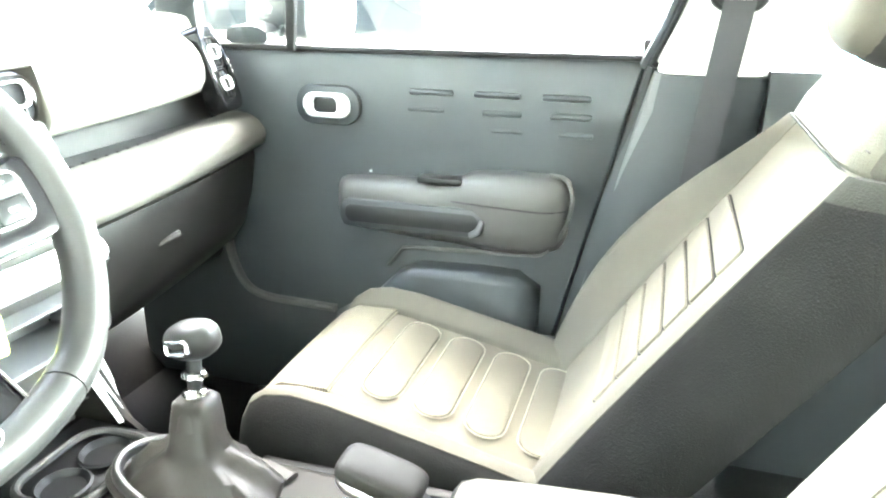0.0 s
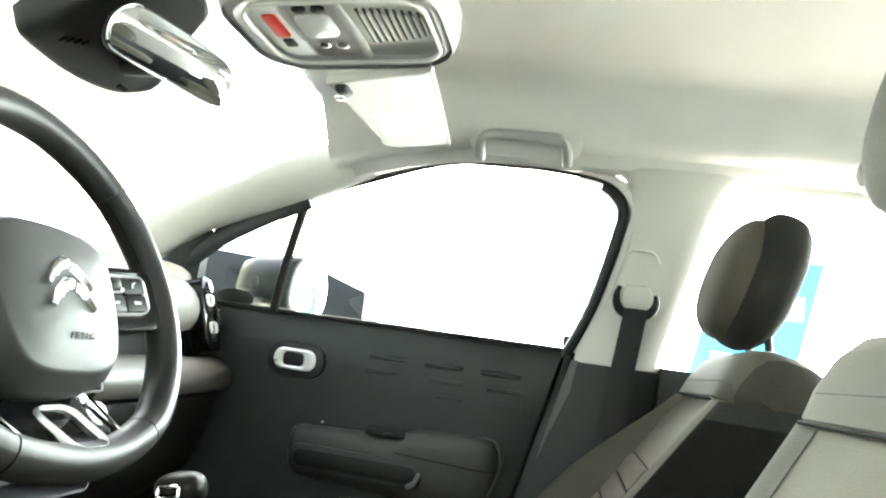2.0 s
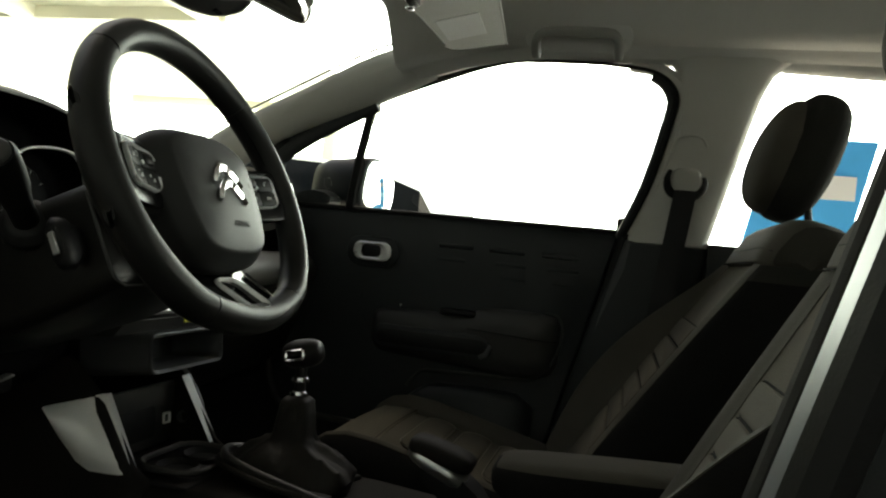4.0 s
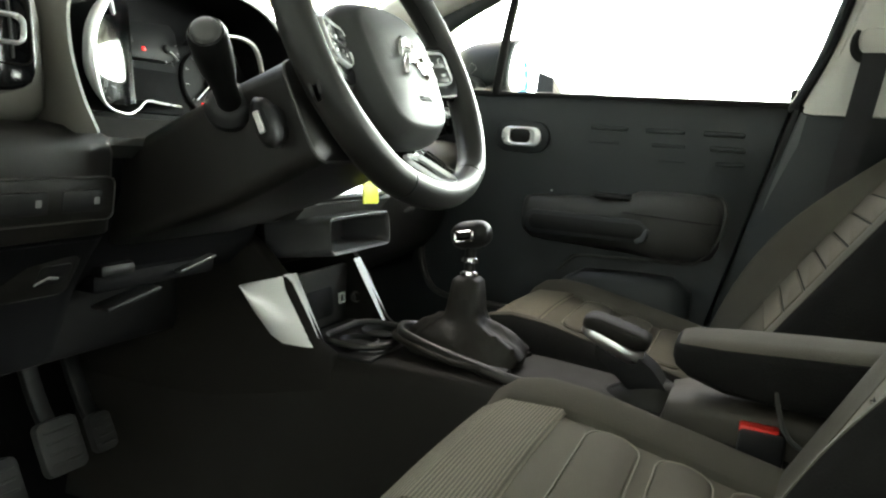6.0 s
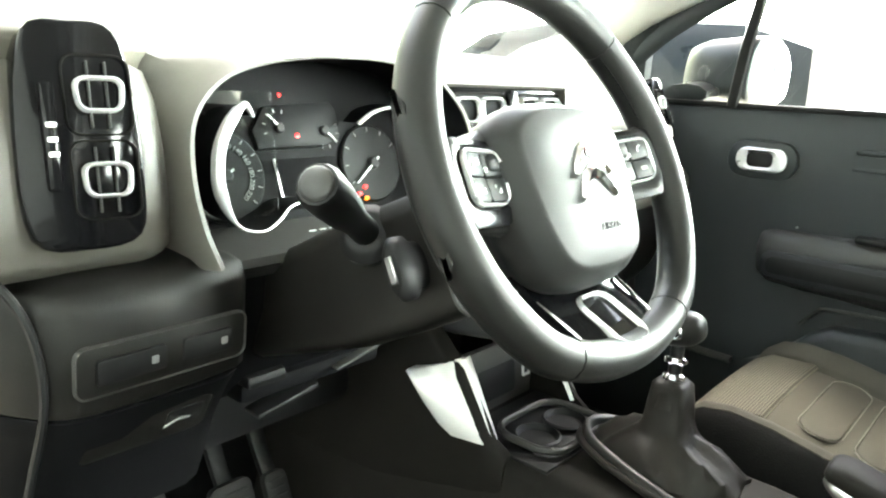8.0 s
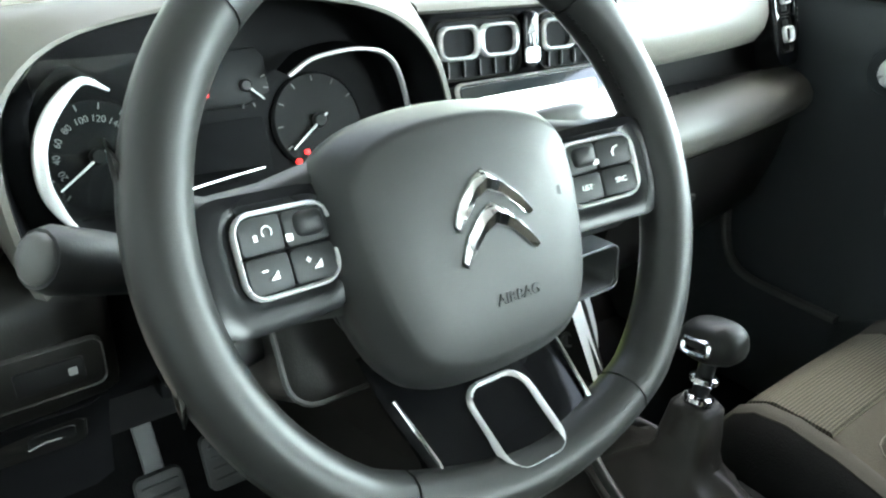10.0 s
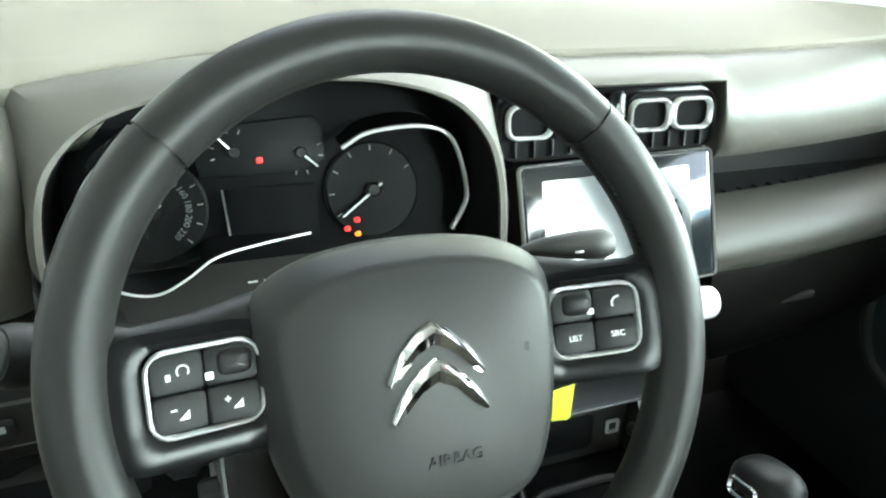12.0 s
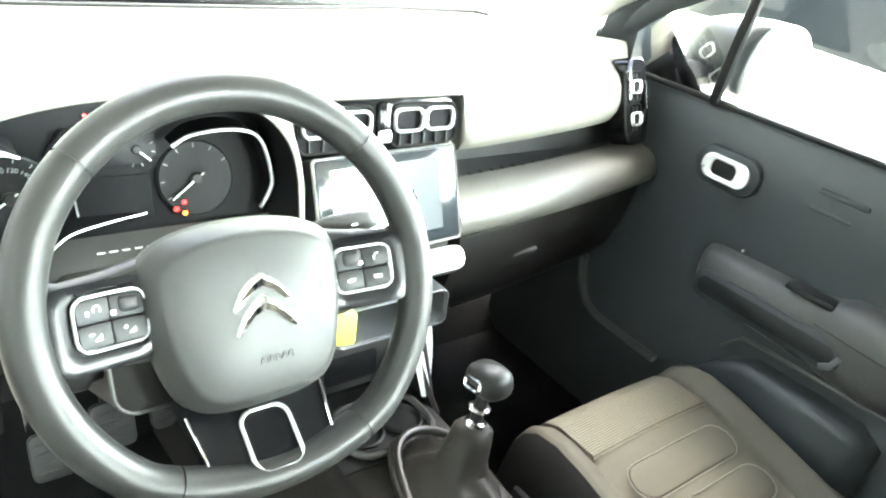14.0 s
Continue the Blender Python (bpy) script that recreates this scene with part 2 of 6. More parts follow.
def ccw(pts):
    a = sum(p[0] * q[1] - q[0] * p[1] for p, q in zip(pts, pts[1:] + pts[:1]))
    return list(pts) if a > 0 else list(pts)[::-1]


def slab(pts, z0, z1, bev=0.0, m=None, dome=0.0, bm=None):
    """A plate of a 2D outline between two heights, with a rounded upper rim."""
    pts = ccw(pts)
    m = m or Matrix()
    secs = [[(x, y, z0) for x, y in pts]]
    if bev:
        for k in range(4):
            a = radians(30 * k)
            ring = shrink(pts, bev * (1 - math.cos(a)))
            secs.append([(x, y, z1 - bev + bev * math.sin(a)) for x, y in ring])
    else:
        secs.append([(x, y, z1) for x, y in pts])
    secs = [[m @ Vector(p) for p in s] for s in secs]
    return loft(secs, bm=bm)


def frame_ring(outer, inner, z0, z1, m=None, bm=None):
    m = m or Matrix()
    o, i = ccw(outer), ccw(inner)
    mid = [((a[0] + b[0]) / 2, (a[1] + b[1]) / 2) for a, b in zip(o, i)]
    e = (z1 - z0) * 0.3
    secs = [[(x, y, z0) for x, y in o], [(x, y, z1 - e) for x, y in o], [(x, y, z1) for x, y in mid], [(x, y, z1 - e) for x, y in i], [(x, y, z0) for x, y in i]]
    return loft([[m @ Vector(p) for p in s] for s in secs], loop=True, bm=bm)


def spline(pts, n=6, closed=False):
    """Catmull-Rom through the points."""
    P = [Vector(p) for p in pts]
    k = len(P)
    out = []
    for i in range(k if closed else k - 1):
        a = P[i - 1] if closed or i else P[0] * 2 - P[1]
        b, c = P[i], P[(i + 1) % k]
        d = P[(i + 2) % k] if closed or i + 2 < k else c * 2 - b
        for j in range(n):
            t = j / n
            out.append(0.5 * ((2 * b) + (c - a) * t + (2 * a - 5 * b + 4 * c - d) * t * t + (3 * b - a - 3 * c + d) * t ** 3))
    if not closed:
        out.append(P[-1])
    return out


def sweep(path, prof, closed=False, up=(0, 0, 1), scale=None, bm=None):
    """A 2D profile (side, up) drawn along a path."""
    path = [Vector(p) for p in path]
    k = len(path)
    secs = []
    up = Vector(up)
    for i, p in enumerate(path):
        a = path[i - 1] if (i or closed) else p
        b = path[(i + 1) % k] if (i + 1 < k or closed) else p
        t = (b - a).normalized()
        side = t.cross(up).normalized()
        u = side.cross(t)
        s = scale[i] if scale else 1.0
        secs.append([p + side * x * s + u * y * s for x, y in prof])
    return loft(secs, loop=closed, bm=bm)


def circle(r, n=10, ry=None):
    return [(r * math.cos(2 * math.pi * i / n), (ry or r) * math.sin(2 * math.pi * i / n)) for i in range(n)]


def tube(path, r, n=8, closed=False, up=(0, 0, 1), bm=None, ry=None):
    return sweep(path, circle(r, n, ry), closed, up, bm=bm)


def lathe(prof, n=24, m=None, bm=None):
    """Prof: (radius, height) from bottom to top."""
    m = m or Matrix()
    return loft([[m @ Vector((r * math.cos(2 * math.pi * i / n), r * math.sin(2 * math.pi * i / n), z)) for i in range(n)] for r, z in prof], bm=bm)


def across(stations, bm=None, closed=True, cap=True):
    """Sections in y and z at given x: [(x, [(y, z), ...]), ...]."""
    return loft([[(x, y, z) for y, z in s] for x, s in stations], closed=closed, cap=cap, bm=bm)


def pillow(sx, sy, sz, e=3.2, f=2.6, m=None, n=28, k=14, bm=None):
    """A rounded box by a superellipsoid."""
    m = m or Matrix()

    def pw(v, p):
        return math.copysign(abs(v) ** p, v)

    secs = []
    for j in range(k + 1):
        a = -math.pi / 2 + math.pi * j / k
        ca, sa = max(pw(math.cos(a), 2 / f), 0.002), pw(math.sin(a), 2 / f)
        secs.append([m @ Vector((sx * ca * pw(math.cos(2 * math.pi * i / n), 2 / e), sy * ca * pw(math.sin(2 * math.pi * i / n), 2 / e), sz * sa)) for i in range(n)])
    return loft(secs, bm=bm)


def text_mesh(name, words, size, m, mat, parent, depth=0.0004):
    cu = bpy.data.curves.new(name, "FONT")
    cu.body, cu.size, cu.extrude, cu.align_x, cu.align_y = words, size, depth, "CENTER", "CENTER"
    tmp = bpy.data.objects.new(name, cu)
    scene.collection.objects.link(tmp)
    me = bpy.data.meshes.new_from_object(tmp.evaluated_get(bpy.context.evaluated_depsgraph_get()))
    bpy.data.objects.remove(tmp)
    me.transform(m)
    me.materials.clear()
    me.materials.append(mat)
    ob = new(name, me)
    ob.parent = parent
    if parent.type == "EMPTY" and parent.name not in LOCAL:
        ob.matrix_parent_inverse = parent.matrix_basis.inverted()
    return ob


def facing(p, normal, up=(0, 0, 1)):
    """A frame at p whose z axis is the normal and whose y axis is near up."""
    z = Vector(normal).normalized()
    x = Vector(up).cross(z).normalized()
    y = z.cross(x)
    return Matrix((( x.x, y.x, z.x, p[0]), (x.y, y.y, z.y, p[1]), (x.z, y.z, z.z, p[2]), (0, 0, 0, 1)))


# ---------------- the showroom round the car ----------------
FLOORZ, GROUNDZ = -0.06, -0.42
# Ground toned dark, to hold bounce light out of the footwell.
structure("ground", box((0, 0, GROUNDZ - 0.1), (120, 120, 0.2)), TILE, "dark floor under and round the car, toned to limit bounce light", "ground")
bm = box((0, 13.0, 3.6), (40, 16, 0.12))
for i in range(6):
    box((0, 5.2 + 3.0 * i, 3.42), (40, 0.18, 0.25), 0.01, 1, bm=bm)
for i in (-2, -1, 0, 1, 2):
    box((i * 6.0 + 1.5, 13.0, 3.45), (0.14, 16, 0.18), 0.01, 1, bm=bm)
structure("ceiling", bm, SHOWW, "cream showroom canopy with pale beams", "ceiling")
structure("wall_north", box((0, 20.9, 1.58), (40, 0.2, 4.0)), SHOWW, "cream end wall of the showroom", "wall")
for sx in (-10.5, -4.5, 13.5):
    structure("column", box((sx, 6.0, 1.56), (0.3, 0.3, 3.96), 0.02), SHOWW, "cream column holding the showroom canopy", "column")

# Unseen walls, soffit and roof, added to block and shape light round the car.
structure("wall_west", box((-2.4, 1.0, 1.64), (0.2, 18.0, 2.76)), PALEW, "unseen pale wall added to shape light through the open door", "wall")
# Added dark strip: weakens the light that comes in low at the doorway.
structure("wall_base", box((-2.38, 1.0, -0.08), (0.24, 18.0, 0.68)), DIMSTRIP, "unseen dark strip added to keep low light off the footwell", "wall")
structure("wall_south", box((-1.25, -6.0, 1.3), (4.9, 0.2, 3.44)), GREYW, "unseen grey wall added to hold back light from behind", "wall")
structure("ceiling", box((-2.0, 1.0, 2.96), (2.2, 18.0, 0.12)), GREYW, "unseen grey soffit added to block sky light beside the wall", "ceiling")
structure("ceiling", box((0.55, -3.4, 2.96), (2.9, 9.2, 0.12)), GREYW, "unseen grey roof added to keep sun and sky off the car", "ceiling")

# Added pale slab: throws sunlight up through the windows onto the headliner.
structure("pavement", box((7.6, 0, GROUNDZ + 0.02), (13.0, 40, 0.04), 0.005, 1), PAVE, "pale concrete slab added to bounce sun up to the headliner", "pavement")
# glowing backdrop beyond the passenger's side; its emission also lights the cabin
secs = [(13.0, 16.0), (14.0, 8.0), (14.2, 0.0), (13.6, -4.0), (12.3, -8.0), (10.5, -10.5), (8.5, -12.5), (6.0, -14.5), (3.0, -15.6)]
structure("backdrop", loft([[(x, y, GROUNDZ), (x, y, 6.5), (x * 1.01, y * 1.01, 6.5), (x * 1.01, y * 1.01, GROUNDZ)] for x, y in secs]), GLOW, "plain white glowing backdrop standing in for the bright outdoors", "backdrop")

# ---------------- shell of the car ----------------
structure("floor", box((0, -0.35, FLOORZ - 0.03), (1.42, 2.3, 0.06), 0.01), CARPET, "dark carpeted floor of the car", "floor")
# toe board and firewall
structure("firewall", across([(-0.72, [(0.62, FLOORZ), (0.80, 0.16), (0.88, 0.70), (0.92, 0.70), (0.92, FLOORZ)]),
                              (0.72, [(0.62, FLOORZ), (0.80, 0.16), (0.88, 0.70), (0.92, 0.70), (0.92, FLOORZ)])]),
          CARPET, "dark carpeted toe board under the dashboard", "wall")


def roof_z(x, y):
    k = min(1.0, max(0.0, (abs(x) - 0.375) / 0.115))
    return 1.165 - 0.020 * (x / 0.53) ** 2 - 0.088 * k * k * (3 - 2 * k) - 0.075 * max(0.0, (y + 0.35) / 0.45) ** 2 - 0.05 * max(0.0, (-0.9 - y) / 0.8) ** 2


bm = bmesh.new()
ys = [0.09, 0.05, 0.0, -0.1, -0.2, -0.35, -0.5, -0.7, -0.9, -1.1, -1.3, -1.5]
xs = [-0.53, -0.51, -0.49, -0.475, -0.46, -0.445, -0.43, -0.415, -0.4, -0.38, -0.28, -0.14, 0, 0.14, 0.28, 0.38, 0.4, 0.415, 0.43, 0.445, 0.46, 0.475, 0.49, 0.51, 0.53]
loft([[(x, y, roof_z(x, y)) for x in xs] + [(x, y, roof_z(x, y) + 0.03) for x in xs[::-1]] for y in ys], bm=bm)
structure("ceiling", bm, LINER, "pale grey fabric headliner of the car", "headliner", 60)


def pillar_a(s):
    """Trim of a front pillar: a rounded strip from the dash to the roof."""
    up = spline([(0.66, 0.72, 0.768), (0.60, 0.56, 0.850), (0.55, 0.335, 0.943), (0.525, 0.15, 1.023), (0.52, 0.02, 1.060)], 6)
    lo = spline([(0.668, 0.600, 0.712), (0.642, 0.505, 0.776), (0.624, 0.385, 0.846), (0.60, 0.18, 0.918), (0.575, 0.02, 0.985)], 6)
    secs = []
    for a, b in zip(up, lo):
        d = b - a
        inn = Vector((-0.80, -0.35, -0.25)).normalized() * 0.022
        out = Vector((0.8, 0.45, 0.3)).normalized() * 0.02
        ring = [a + out * 0.6, a, a + d * 0.12 + inn * 0.75, a + d * 0.35 + inn, a + d * 0.65 + inn, a + d * 0.9 + inn * 0.6, b, b + out]
        secs.append([(p.x * s, p.y, p.z) for p in ring])
    return loft(secs)


for s in (1, -1):
    line = spline([(s * 0.650, 0.712, 0.782), (s * 0.590, 0.556, 0.861), (s * 0.540, 0.335, 0.954), (s * 0.515, 0.15, 1.033), (s * 0.510, 0.03, 1.066)], 6)
    structure("trim", tube(line, 0.0028, 6, up=(1, 0, 0)), BLACKP, "black seal along the edge of the windscreen", "seal")
    structure("trim", pillar_a(s), PILLAR, "pale grey moulded trim of the windscreen pillar", "pillar trim", 50)


def rail(s):
    """Edge of the roof over the doors, down to the window seal."""
    secs = []
    for y in (0.075, 0.04, -0.05, -0.15, -0.3, -0.45, -0.6, -0.8, -1.0, -1.2, -1.45):
        top = roof_z(0.53, y)
        z0 = 0.990 + 0.048 * min(1, max(0, (0.04 - y) / 0.16)) - 0.05 * max(0, -0.6 - y)
        x0 = 0.575 - 0.01 * min(1, max(0, (0.04 - y) / 0.16))
        d = 0.022 if y > 0.05 else 0.0
        secs.append([(s * (x + d), y, z) for x, z in ((0.50, top + 0.012), (0.525, top - 0.004), (0.545, top - 0.018), (0.556, (top + z0) / 2), (x0 - 0.004, z0 + 0.008), (x0 + 0.004, z0), (x0 + 0.05, z0 + 0.005), (x0 + 0.05, top + 0.02))])
    return loft(secs)


for s in (1, -1):
    structure("trim", rail(s), LINER, "pale grey cloth roof edge above the side windows", "roof trim", 55)


def pillar_b(s):
    """Upper trim (pale) and lower trim (dark) of a middle pillar; the open doorway's one shows its set-back flange."""
    def sec(z, yf, yr, x):
        if s < 0:
            yf, yr = yf - 0.115, yr - 0.10
        w = yr - yf
        return [(s * (x + 0.05), yf - 0.002, z), (s * (x + 0.012), yf, z), (s * x, yf + w * 0.08, z), (s * (x - 0.008), yf + w * 0.3, z), (s * (x - 0.008), yf + w * 0.7, z),
                (s * x, yf + w * 0.92, z), (s * (x + 0.012), yr, z), (s * (x + 0.05), yr + 0.002, z)]
    upper = loft([sec(0.662, -0.432, -0.603, 0.665), sec(0.78, -0.468, -0.63, 0.642), sec(0.90, -0.502, -0.655, 0.61), sec(0.975, -0.515, -0.672, 0.582), sec(1.02, -0.508, -0.69, 0.556), sec(1.045, -0.48, -0.72, 0.54)])
    lower = loft([sec(FLOORZ, -0.25, -0.60, 0.67), sec(0.20, -0.305, -0.60, 0.66), sec(0.43, -0.36, -0.60, 0.66), sec(0.60, -0.405, -0.60, 0.664), sec(0.66, -0.425, -0.608, 0.662)])
    return upper, lower


for s in (1, -1):
    up, lo = pillar_b(s)
    structure("trim", up, PILLAR, "pale grey upper trim of the middle pillar", "pillar trim", 50)
    structure("trim", lo, DOORP, "dark grey lower trim of the middle pillar", "pillar trim", 50)

# open doorway: lip, groove and painted flange down the front of the driver's pillar
lip = spline([(-0.662, -0.366, FLOORZ), (-0.654, -0.420, 0.20), (-0.654, -0.475, 0.43), (-0.657, -0.520, 0.60), (-0.655, -0.542, 0.68), (-0.638, -0.580, 0.78), (-0.606, -0.612, 0.90), (-0.578, -0.625, 0.975)], 5)
structure("trim", tube(lip, 0.0040, 8, up=(0, 1, 0)), MIDP, "grey lip along the edge of the middle pillar", "seal")
structure("trim", tube([p + Vector((-0.034, 0.003, 0)) for p in lip], 0.0022, 6, up=(0, 1, 0)), LINING, "dark groove down the middle pillar", "seal")
structure("trim", sweep([p + Vector((-0.066, 0.004, 0)) for p in lip], rrect(0.050, 0.012, 0.005, 3), up=(0, 1, 0)), FLANGE, "painted blue-grey flange of the door opening", "door frame", 55)
structure("trim", tube([p + Vector((-0.098, 0.010, 0)) for p in lip], 0.010, 8, up=(0, 1, 0)), BLACKP, "black rubber seal of the door opening", "seal")

# plain rear quarter and tail that close the car behind the seats
for s in (1, -1):
    structure("wall_rear_side", loft([[(s * 0.665, y, FLOORZ), (s * 0.655, y, 0.55), (s * 0.66, y, 0.672), (s * 0.72, y, 0.672), (s * 0.72, y, FLOORZ)] for y in (-0.606, -1.0, -1.5)]),
              DOORP, "dark inner panel of the rear door", "door panel")
    structure("pillar_rear", loft([[(s * 0.665, -1.15, 0.67), (s * 0.72, -1.15, 0.67), (s * 0.72, -1.5, 0.67), (s * 0.665, -1.5, 0.67)],
                                   [(s * 0.55, -1.3, 1.07), (s * 0.60, -1.3, 1.07), (s * 0.60, -1.52, 1.07), (s * 0.55, -1.52, 1.07)]]), PILLAR, "pale grey rear pillar trim", "pillar trim")
structure("tailgate", box((0, -1.52, 0.31), (1.42, 0.05, 0.72), 0.01), DOORP, "dark inner panel of the tailgate", "wall")


def pane(name, pts, label):
    bm = bmesh.new()
    bm.faces.new([bm.verts.new(p) for p in pts])
    bmesh.ops.solidify(bm, geom=bm.faces[:], thickness=0.004)
    ob = structure(name, bm, GLASS, label, "window")
    ob.visible_shadow = False
    return ob


pane("window_1", [(-0.66, 0.745, 0.722), (0.66, 0.745, 0.722), (0.535, 0.085, 1.07), (-0.535, 0.085, 1.07)], "clear raked windscreen of the car")
# black band along the foot of the windscreen
structure("windscreen_band", across([(x, [(0.60, 0.700), (0.745, 0.705), (0.92, 0.672), (0.92, 0.64), (0.60, 0.64)]) for x in (-0.70, 0.70)]),
          BLACKP, "black band along the foot of the windscreen", "trim")

# ---------------- dashboard ----------------
dash = thing("dashboard", (0, 0.5, 0.3), "dark grey moulded dashboard with silver and gloss black inserts", "dashboard")


def bow(x):
    """The dash runs further ahead towards its ends."""
    return 0.07 * max(0.0, (x - 0.12) / 0.48) ** 1.6 if x > 0.12 else 0.0


def deck_z(x, y):
    return 0.724 + 0.03 * math.sin(min(1, max(0, (y - 0.36) / 0.44)) * math.pi) * 0.7 + 0.012 * (y - 0.36) / 0.44 - 0.02 * max(0, (abs(x) - 0.5) / 0.2) ** 2


def far_edge(x):
    """Edge of the deck below the windscreen: it sweeps back to the dash's end."""
    k = [(-0.70, 0.585), (-0.35, 0.600), (0.0, 0.632), (0.25, 0.672), (0.44, 0.668), (0.485, 0.590), (0.52, 0.526), (0.554, 0.476), (0.60, 0.455), (0.70, 0.470)]
    for (a, b), (c, d) in zip(k, k[1:]):
        if a <= x <= c:
            return b + (d - b) * (x - a) / (c - a)


def crease(x):
    """Front edge of the deck: swings round the hood over the dials."""
    if x > -0.14:
        return 0.355 + bow(x)
    k = [(-0.70, 0.262), (-0.62, 0.276), (-0.56, 0.278), (-0.525, 0.288), (-0.47, 0.320), (-0.43, 0.347), (-0.40, 0.366), (-0.33, 0.385), (-0.25, 0.386), (-0.19, 0.375), (-0.14, 0.355)]
    for (a, b), (c, d) in zip(k, k[1:]):
        if a <= x <= c:
            return b + (d - b) * (x - a) / (c - a)
    return k[0][1]


xs = [-0.69, -0.66, -0.62, -0.56, -0.525, -0.47, -0.43, -0.40, -0.33, -0.25, -0.19, -0.14, -0.1, 0.0, 0.05, 0.15, 0.25, 0.35, 0.42, 0.44, 0.455, 0.47, 0.485, 0.50, 0.52, 0.537, 0.554, 0.58, 0.60, 0.63, 0.67, 0.69]
ys = [0.355, 0.36, 0.40, 0.46, 0.54, 0.62, 0.70, 0.78, 0.86]
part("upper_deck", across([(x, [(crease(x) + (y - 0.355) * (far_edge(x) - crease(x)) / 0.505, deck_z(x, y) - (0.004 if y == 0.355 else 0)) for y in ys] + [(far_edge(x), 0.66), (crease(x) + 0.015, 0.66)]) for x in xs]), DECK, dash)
part("deck_seal", tube([(x, far_edge(x) + 0.004, deck_z(x, 0.86) + 0.001) for x in xs if x < 0.46], 0.0042, 8), BLACKP, dash, "black rubber edge of the deck")
part("deck_seam", tube([(x, far_edge(x) * 0.5 + crease(x) * 0.5 + 0.10 * s, deck_z(x, 0.62 + 0.34 * s) + 0.0002) for x, s in [(-0.268 + 0.016 * i / 6, -0.45 + 0.9 * i / 6) for i in range(7)]], 0.0007, 5), DASH, dash)
# pale foot of the windscreen pillar beside the deck, with a round tweeter cover
for s in (1, -1):
    lo = spline([(0.43, 0.70, 0.728), (0.485, 0.598, 0.728), (0.52, 0.536, 0.724), (0.56, 0.505, 0.719), (0.605, 0.505, 0.712)], 4)
    hi = spline([(0.60, 0.71, 0.790), (0.600, 0.62, 0.812), (0.604, 0.575, 0.808), (0.612, 0.548, 0.790), (0.628, 0.526, 0.748)], 4)
    if s < 0:
        lo = [Vector((p.x + 0.06, p.y, p.z)) for p in lo]
    structure("trim", loft([[Vector((s * p.x, p.y, p.z)) for p in (a, a.lerp(b, 0.35) + Vector((-0.012, -0.004, -0.006)), a.lerp(b, 0.7) + Vector((-0.010, -0.004, -0.003)), b, b + Vector((0.03, 0.01, 0.0)), a + Vector((0.05, 0.02, -0.03)))] for a, b in zip(lo, hi)]), PILLAR, "pale moulded foot of the windscreen pillar", "pillar trim", 60)
structure("trim", lathe([(0.019, -0.004), (0.019, 0.002), (0.016, 0.004), (0.002, 0.0045)], 28, facing((0.546, 0.560, 0.757), (-0.66, -0.50, 0.55))), PILLAR, "round pale tweeter cover on the pillar foot", "speaker cover")
# step along the front of the deck above the pad
def pad_prof(x, k=1.0):
    b = bow(x)
    p = [(0.372, 0.71), (0.352, 0.716), (0.332, 0.710), (0.312, 0.697), (0.297, 0.678), (0.289, 0.655), (0.291, 0.632), (0.303, 0.612), (0.33, 0.602), (0.40, 0.60), (0.40, 0.69)]
    c = [(0.372, 0.71), (0.352, 0.717), (0.332, 0.7155), (0.312, 0.7135), (0.300, 0.711), (0.292, 0.7075), (0.289, 0.7035), (0.294, 0.700), (0.34, 0.697), (0.40, 0.65), (0.40, 0.69)]
    f = min(1.0, max(0.0, (0.142 - x) / 0.018))
    p = [(a + (u - a) * f, z + (w - z) * f) for (a, z), (u, w) in zip(p, c)]
    return [(0.37 + (y - 0.37) * k + b, z if k == 1 else 0.67 + (z - 0.67) * (0.6 + 0.4 * k)) for y, z in p]
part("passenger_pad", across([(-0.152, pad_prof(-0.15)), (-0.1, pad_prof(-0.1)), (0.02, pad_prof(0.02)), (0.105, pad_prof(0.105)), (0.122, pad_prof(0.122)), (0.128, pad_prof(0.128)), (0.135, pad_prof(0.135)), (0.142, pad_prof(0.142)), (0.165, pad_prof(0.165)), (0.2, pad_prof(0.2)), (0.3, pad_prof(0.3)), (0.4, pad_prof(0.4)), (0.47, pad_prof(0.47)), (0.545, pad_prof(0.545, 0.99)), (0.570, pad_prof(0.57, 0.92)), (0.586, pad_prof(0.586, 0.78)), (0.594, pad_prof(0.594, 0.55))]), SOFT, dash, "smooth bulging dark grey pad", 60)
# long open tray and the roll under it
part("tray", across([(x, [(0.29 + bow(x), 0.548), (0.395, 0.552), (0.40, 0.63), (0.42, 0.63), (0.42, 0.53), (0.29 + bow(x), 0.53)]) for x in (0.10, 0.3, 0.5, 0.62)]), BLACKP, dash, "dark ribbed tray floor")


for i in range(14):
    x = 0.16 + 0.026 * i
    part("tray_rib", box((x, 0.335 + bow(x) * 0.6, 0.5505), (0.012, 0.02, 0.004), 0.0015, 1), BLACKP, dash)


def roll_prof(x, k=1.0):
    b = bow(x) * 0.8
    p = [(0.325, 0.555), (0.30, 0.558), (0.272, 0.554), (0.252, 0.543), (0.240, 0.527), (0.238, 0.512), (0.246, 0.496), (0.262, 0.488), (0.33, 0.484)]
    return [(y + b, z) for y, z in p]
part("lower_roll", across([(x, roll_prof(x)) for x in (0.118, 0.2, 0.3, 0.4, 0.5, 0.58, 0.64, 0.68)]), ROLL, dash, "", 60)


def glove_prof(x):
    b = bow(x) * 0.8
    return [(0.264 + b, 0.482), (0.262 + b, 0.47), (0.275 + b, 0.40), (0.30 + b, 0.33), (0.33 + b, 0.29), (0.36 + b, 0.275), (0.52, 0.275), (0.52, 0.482)]
